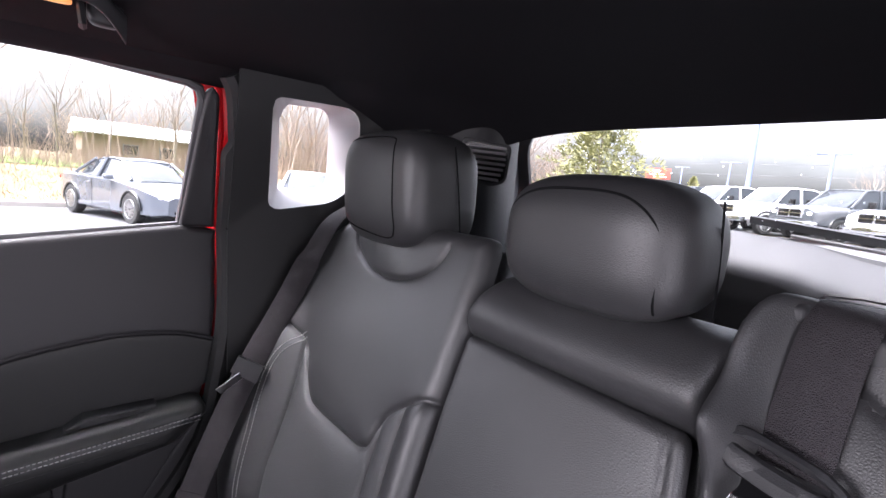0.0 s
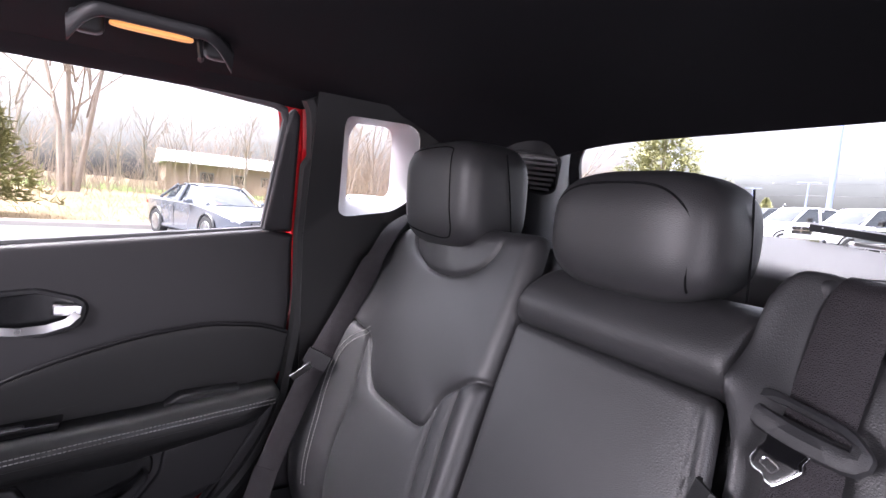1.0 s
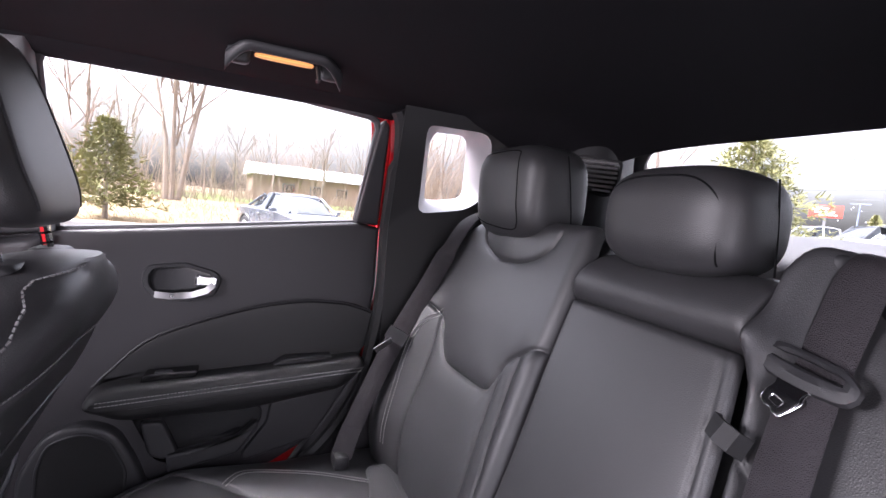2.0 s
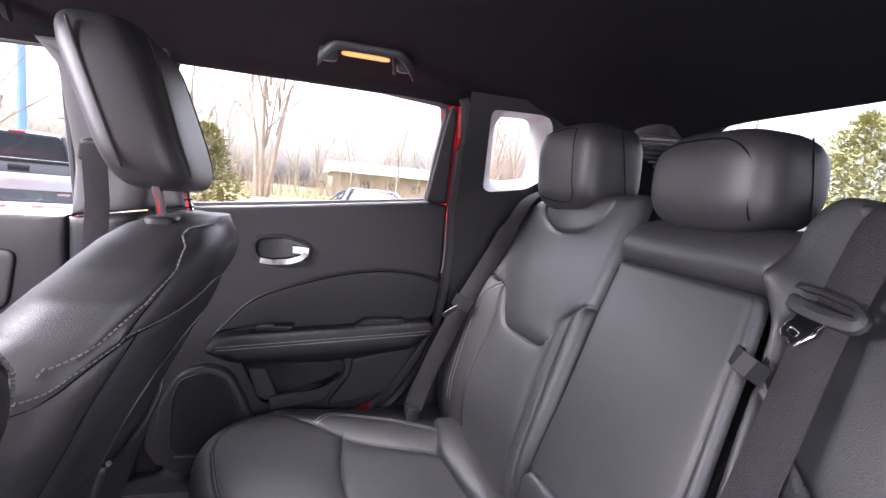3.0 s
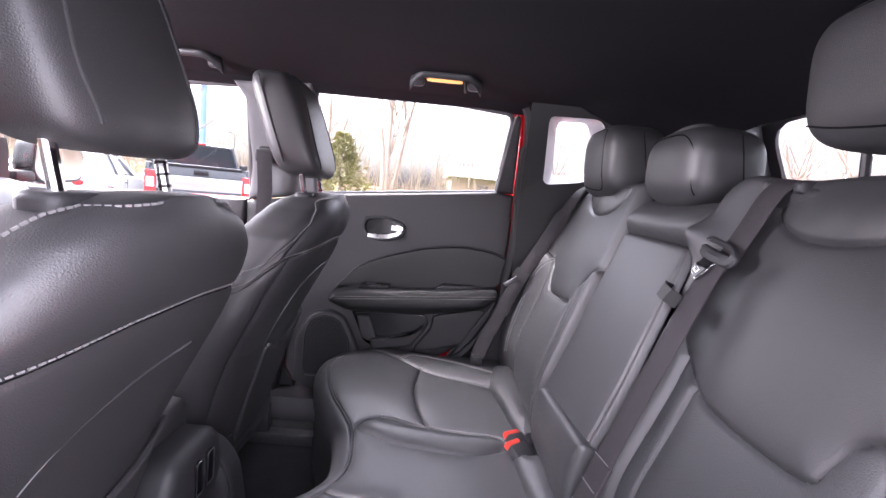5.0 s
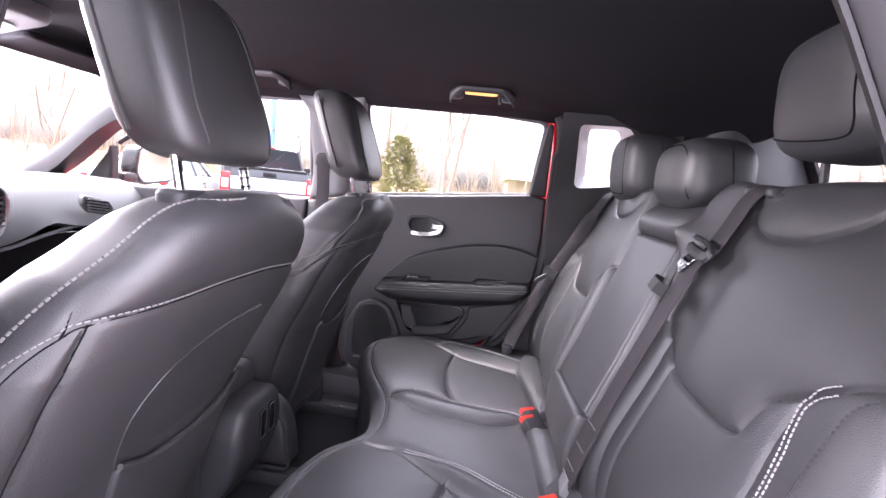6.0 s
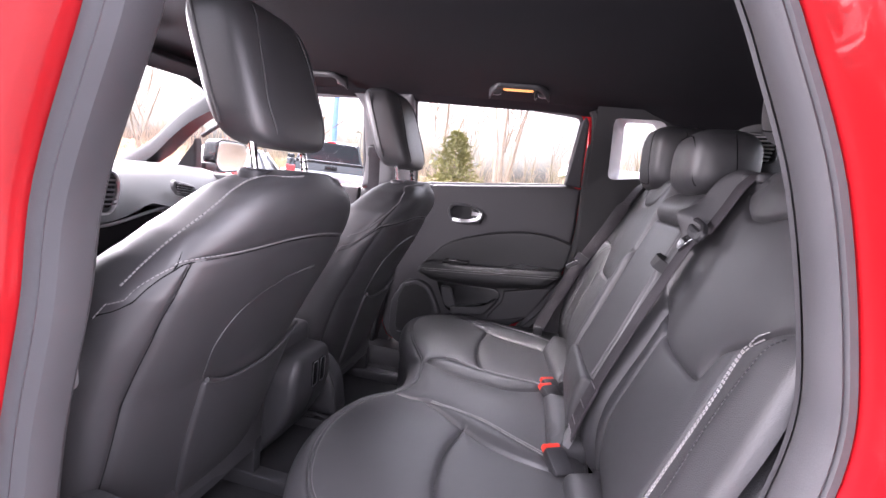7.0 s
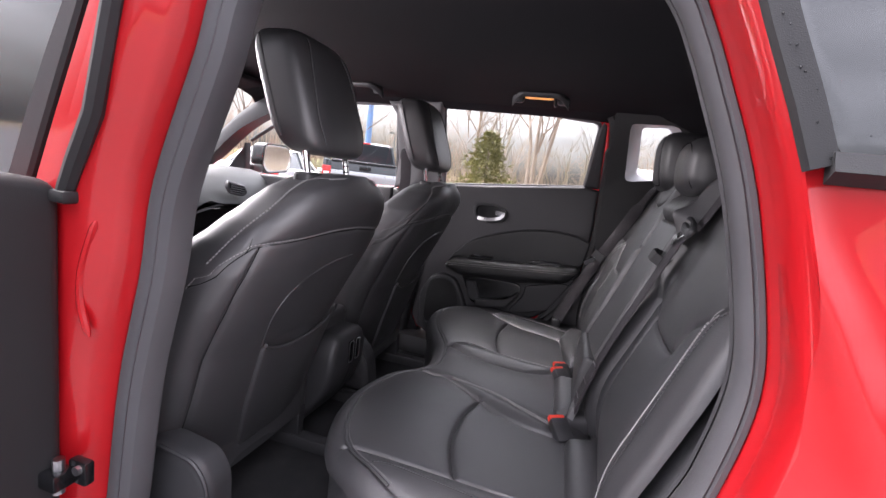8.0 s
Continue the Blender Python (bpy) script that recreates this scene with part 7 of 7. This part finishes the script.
def road_wheel(ob, x, y, r, w, spoke=5):
    s = 1 if y > 0 else -1
    wv = new("wheel")
    wv.parent = ob
    prof = [(r * 0.62, -w / 2), (r * 0.93, -w / 2), (r, -w * 0.36), (r, w * 0.36), (r * 0.93, w / 2), (r * 0.62, w / 2)]
    bm = bmesh.new()
    rr = [[(x + q * math.cos(a), y + s * o, r + q * math.sin(a)) for a in np.linspace(0, 2 * math.pi, 25)[:-1]] for q, o in prof]
    rr.append(rr[0])
    vs = [[bm.verts.new(p) for p in ring] for ring in rr[:-1]]
    for k in range(len(vs)):
        a, b = vs[k], vs[(k + 1) % len(vs)]
        for i in range(24):
            bm.faces.new((a[i], a[(i + 1) % 24], b[(i + 1) % 24], b[i]))
    part("tyre", bm, TYRE, wv)
    bm = bmesh.new()
    for i in range(spoke * 2):
        a = math.pi * i / spoke
        ribbon([(x + r * 0.10 * math.cos(a), y + s * w * 0.42, r + r * 0.10 * math.sin(a)), (x + r * 0.62 * math.cos(a), y + s * w * 0.46, r + r * 0.62 * math.sin(a))], r * 0.09, 0.03, (-math.sin(a), 0, math.cos(a)), bm)
    tube([(x + r * 0.62 * math.cos(a), y + s * w * 0.46, r + r * 0.62 * math.sin(a)) for a in np.linspace(0, 2 * math.pi, 25)], r * 0.04, 6, bm, cap=False)
    part("rim", bm, SATIN, wv)
    return wv


def finish(ob, at, heading):
    """Set a vehicle, built along +x at the origin, on its spot; heading: degrees from +x."""
    ob.matrix_world = Matrix.Translation(at) @ pose(0, 0, 0, 0, 0, heading - 3.0)


def sedan(paint, label, group=""):
    ob = thing("sedan_car", (0, 0, 0), label, "car", group)
    body = [(-2.38, 0.62, 0.60, 0.34, 0.80, 0.84), (-2.30, 0.78, 0.70, 0.26, 0.90, 0.96), (-1.9, 0.89, 0.74, 0.20, 0.95, 0.99), (-1.0, 0.92, 0.80, 0.18, 0.95, 0.97), (0.4, 0.92, 0.80, 0.18, 0.93, 0.95), (0.9, 0.92, 0.76, 0.18, 0.90, 0.94), (1.6, 0.90, 0.70, 0.19, 0.82, 0.87), (2.1, 0.84, 0.62, 0.22, 0.72, 0.77), (2.36, 0.66, 0.52, 0.28, 0.62, 0.66)]
    part("body", loft_x(body), paint, ob)
    cab = [(-1.75, 0.70, 0.55, 0.93, 0.95, 0.98), (-1.2, 0.78, 0.56, 0.92, 0.94, 1.28), (-0.6, 0.80, 0.57, 0.92, 0.94, 1.40), (0.0, 0.80, 0.57, 0.92, 0.94, 1.415), (0.35, 0.79, 0.55, 0.92, 0.94, 1.36), (1.05, 0.72, 0.54, 0.90, 0.92, 0.94)]
    part("cabin_glass", loft_x(cab), CARGLASS, ob, "dark windows")
    rf = [(-1.15, 0.53, 0.50, 1.28, 1.29, 1.30), (-0.6, 0.57, 0.54, 1.39, 1.40, 1.42), (0.0, 0.57, 0.54, 1.405, 1.415, 1.435), (0.32, 0.55, 0.5, 1.36, 1.37, 1.385)]
    part("roof", loft_x(rf), paint, ob)
    for s in (-1, 1):
        for a, b in (((-1.72, 0.70, 0.96), (-0.9, 0.565, 1.37)), ((0.98, 0.71, 0.95), (0.33, 0.555, 1.37)), ((-0.35, 0.795, 0.95), (-0.33, 0.575, 1.41))):
            part("pillar", tube([(a[0], s * a[1], a[2]), (b[0], s * b[1], b[2])], 0.035, 6), paint, ob)
        part("headlamp", superpad((2.12, s * 0.62, 0.66), (0.16, 0.16, 0.075), 0.7, 0.7), HEADLAMP, ob)
        part("tail_lamp", superpad((-2.28, s * 0.62, 0.82), (0.08, 0.17, 0.07), 0.6, 0.6), TAIL, ob)
        mr = part("wing_mirror", superpad((0.55, s * 0.98, 0.99), (0.09, 0.10, 0.06), 0.6, 0.6), paint, ob)
        part("door_seam", tube([(-0.33, s * 0.922, 0.30), (-0.33, s * 0.926, 0.90)], 0.006, 5), GLOSS, ob)
        part("door_handle", boxed(-0.55, -0.40, s * 0.93 - 0.012, s * 0.93 + 0.012, 0.80, 0.825, 0.005), CHROME, ob)
        for x in (-1.35, 1.36):
            road_wheel(ob, x, s * 0.83, 0.34, 0.22, 7)
            part("wheel_arch", tube([(x + 0.39 * math.cos(a), s * 0.915, 0.34 + 0.39 * math.sin(a)) for a in np.linspace(0, math.pi, 16)], 0.03, 6), GLOSS, ob)
    part("grille", boxed(2.30, 2.39, -0.38, 0.38, 0.52, 0.62, 0.02), GLOSS, ob)
    for k in range(3):
        part("grille_bar", boxed(2.385, 2.40, -0.37, 0.37, 0.535 + 0.03 * k, 0.545 + 0.03 * k, 0.0), CHROME, ob)
    part("bumper_intake", boxed(2.20, 2.365, -0.55, 0.55, 0.30, 0.40, 0.03), GLOSS, ob)
    return ob


def pickup(paint, label, group="", grille="chrome"):
    ob = thing("pickup_truck", (0, 0, 0), label, "pickup truck", group)
    front = [(-0.6, 0.98, 0.92, 0.55, 1.25, 1.28), (0.9, 1.0, 0.92, 0.50, 1.22, 1.26), (1.6, 1.0, 0.86, 0.50, 1.20, 1.28), (2.6, 0.98, 0.80, 0.52, 1.12, 1.24), (2.95, 0.92, 0.72, 0.56, 1.02, 1.12)]
    part("body", loft_x(front), paint, ob)
    bed = bmesh.new()
    box(bed, -2.85, -0.62, -1.0, -0.92, 0.62, 1.36, 0.03)
    box(bed, -2.85, -0.62, 0.92, 1.0, 0.62, 1.36, 0.03)
    box(bed, -2.85, -0.62, -0.95, 0.95, 0.62, 0.80, 0.02)
    box(bed, -0.70, -0.62, -0.95, 0.95, 0.62, 1.34, 0.02)
    part("bed", bed, paint, ob)
    tg = part("tailgate", boxed(-2.90, -2.83, -0.80, 0.80, 0.66, 1.34, 0.025), paint, ob)
    part("tailgate_band", boxed(-2.912, -2.90, -0.80, 0.80, 0.84, 1.12, 0.006), SATIN, tg, "broad satin silver band")
    part("badge", boxed(-2.914, -2.908, -0.68, -0.50, 0.76, 0.80, 0.0), CHROME, tg)
    part("tailgate_lip", boxed(-2.93, -2.84, -0.80, 0.80, 1.30, 1.37, 0.02), GLOSS, tg)
    part("tailgate_handle", boxed(-2.925, -2.905, -0.14, 0.14, 1.16, 1.26, 0.01), GLOSS, tg)
    part("bumper", boxed(-3.05, -2.85, -0.98, 0.98, 0.46, 0.64, 0.03), CHROME, ob)
    part("plate_bar", boxed(-3.056, -3.05, -0.16, 0.16, 0.50, 0.60, 0.0), mat("plate_blue", (0.35, 0.55, 0.75), 0.5, bump=0.0) if "plate_blue" not in bpy.data.materials else bpy.data.materials["plate_blue"], ob, "plain pale plate")
    cab = [(-0.62, 0.90, 0.72, 1.24, 1.27, 1.86), (-0.3, 0.92, 0.74, 1.24, 1.27, 1.94), (0.5, 0.92, 0.74, 1.24, 1.26, 1.95), (0.85, 0.90, 0.72, 1.24, 1.26, 1.90), (1.55, 0.86, 0.72, 1.22, 1.24, 1.29)]
    part("cabin_glass", loft_x(cab), CARGLASS, ob, "dark windows")
    rf = [(-0.64, 0.71, 0.66, 1.85, 1.87, 1.90), (-0.3, 0.745, 0.7, 1.92, 1.94, 1.965), (0.5, 0.745, 0.7, 1.93, 1.95, 1.975), (0.86, 0.72, 0.66, 1.89, 1.91, 1.925)]
    part("roof", loft_x(rf), paint, ob)
    part("brake_lamp", boxed(-0.66, -0.62, -0.13, 0.13, 1.90, 1.94, 0.006), TAIL, ob)
    for s in (-1, 1):
        for a, b in (((-0.63, 0.90, 1.26), (-0.63, 0.725, 1.90)), ((1.50, 0.86, 1.26), (0.86, 0.72, 1.90)), ((0.35, 0.915, 1.26), (0.33, 0.745, 1.95))):
            part("pillar", tube([(a[0], s * a[1], a[2]), (b[0], s * b[1], b[2])], 0.045, 6), paint, ob)
        tl = part("tail_lamp", boxed(-2.92, -2.78, s * 0.905 - 0.10, s * 0.905 + 0.10, 0.72, 1.20, 0.02), TAIL, ob)
        part("reverse_lamp", boxed(-2.926, -2.91, s * 0.905 - 0.07, s * 0.905 + 0.07, 0.86, 1.06, 0.008), HEADLAMP, tl)
        part("headlamp", superpad((2.80, s * 0.72, 0.96), (0.16, 0.17, 0.10), 0.6, 0.6), HEADLAMP, ob)
        part("wing_mirror", boxed(1.0, 1.12, s * 1.16 - 0.11, s * 1.16 + 0.11, 1.26, 1.52, 0.03), GLOSS, ob)
        part("door_handle", boxed(0.0, 0.2, s * 1.0 - 0.015, s * 1.0 + 0.015, 1.10, 1.13, 0.005), CHROME, ob)
        for x in (-1.85, 1.90):
            road_wheel(ob, x, s * 0.88, 0.41, 0.27, 6)
            part("wheel_arch", tube([(x + 0.48 * math.cos(a), s * 0.985, 0.43 + 0.48 * math.sin(a)) for a in np.linspace(0, math.pi, 16)], 0.04, 6), GLOSS, ob)
    gm = CHROME if grille == "chrome" else GLOSS
    gr = part("grille", boxed(2.88, 3.02, -0.52, 0.52, 0.78, 1.12, 0.05), gm, ob)
    for a, b, c2, d2 in ((-0.46, -0.04, 0.96, 1.08), (0.04, 0.46, 0.96, 1.08), (-0.46, -0.04, 0.82, 0.93), (0.04, 0.46, 0.82, 0.93)):
        part("grille_hole", boxed(3.012, 3.026, a, b, c2, d2, 0.0), GLOSS, gr)
    part("front_bumper", boxed(2.80, 3.08, -0.98, 0.98, 0.46, 0.68, 0.04), CHROME if grille == "chrome" else paint, ob)
    return ob


SILVER = mat("grey_blue_car_paint", (0.085, 0.095, 0.115), 0.25, var=0.05, scale=2, bump=0.0, coat=1.0)
WPAINT = mat("white_car_paint", (0.75, 0.75, 0.75), 0.3, var=0.03, scale=2, bump=0.0, coat=0.8)
BPAINT = mat("dark_car_paint", (0.045, 0.050, 0.056), 0.25, var=0.1, scale=2, bump=0.0, coat=1.0)
SGPAINT = mat("silver_car_paint", (0.48, 0.49, 0.50), 0.3, metal=0.3, var=0.05, scale=2, bump=0.0, coat=0.8)
car = sedan(SILVER, "grey-blue parked sedan on the asphalt by the kerb")
finish(car, place(86.9, 14.0), 24)
truck = pickup(BPAINT, "dark pickup truck with a silver tailgate band and red lamps")
at = place(120.9, 13.6)
finish(truck, at, 90 + 120.9)
van = sedan(WPAINT, "white parked car on the asphalt")
finish(van, place(70.4, 15.0), -20)
whitecar = sedan(WPAINT, "white parked car beside the pickup truck", "")
finish(whitecar, place(131.0, 13.0), 200)
lot = [(25.6, 30, BPAINT, "black"), (22.6, 26, WPAINT, "chrome"), (17.8, 24.5, WPAINT, "chrome"), (12.4, 23, BPAINT, "chrome"), (6.6, 22, WPAINT, "chrome"), (30.0, 38, SGPAINT, "chrome"), (0.5, 22, SGPAINT, "chrome")]
for az, d, pm, g in lot:
    col = {"white_car_paint": "white", "dark_car_paint": "dark grey", "silver_car_paint": "silver"}[pm.name]
    finish(pickup(pm, col + " pickup truck parked in the row behind the car", "parked pickup row", g), place(az, d), -118)
for az, d, pm in ((33.5, 46, BPAINT), (31.0, 50, SGPAINT), (28.3, 54, WPAINT), (36.5, 44, BPAINT), (25.0, 56, SGPAINT)):
    finish(sedan(pm, {"white_car_paint": "white", "dark_car_paint": "dark", "silver_car_paint": "silver"}[pm.name] + " parked car in a far row", "far parked cars"), place(az, d), -120)

# ---------------------------------------------------------------- plain outer body that closes the car
rows = []
for y, w, z in ((-1.98, 0.74, 1.03), (-2.25, 0.80, 1.02), (-2.6, 0.79, 0.98), (-2.85, 0.74, 0.90), (-2.95, 0.68, 0.78), (-2.98, 0.66, 0.50), (-2.92, 0.66, 0.34)):
    rows.append([(x * w, y + 0.10 * abs(x) ** 3, z - 0.05 * abs(x) ** 4) for x in np.linspace(-1, 1, 15)])
setting("wall_bonnet", thick(strip_mesh(rows), 0.006), PAINT, "red bonnet and nose of the car", "wall")
for s, nm in ((-1, "right"), (1, "left")):
    rows = [[(s * 0.80, y, 0.98 - 0.02 * (y < -2.6)), (s * 0.83, y, 0.85), (s * 0.83, y, 0.60), (s * 0.80, y, 0.40)] for y in np.linspace(-2.86, -1.96, 8)]
    setting("wall_fender_" + nm, thick(strip_mesh(rows), 0.006), PAINT, "red front wing of the car", "wall")
rows = [[(x * 0.80, 1.05 - 0.08 * abs(x) ** 3, z) for x in np.linspace(-1, 1, 13)] for z in (0.36, 0.6, 0.85, 1.05, 1.13)]
setting("wall_tailgate", thick(strip_mesh(rows), 0.006), PAINT, "red lower skin of the tailgate", "wall")
setting("floor_pan", boxed(-0.78, 0.78, -2.85, 1.0, 0.24, 0.275, 0.01), GLOSS, "dark underside of the car", "floor")
for x in (-0.72, 0.72):
    for y in (-2.35, 0.42):
        wh = thing("car_wheel", (x, y, 0.34), "black tyre on a spoked alloy rim under the car", "wheel", "car wheels")
        w = road_wheel(wh, 0.0, 0.10 if x > 0 else -0.10, 0.34, 0.22, 5)
        wh.matrix_world = Matrix.Translation((x, y, 0.0)) @ pose(0, 0, 0, 0, 0, -90)
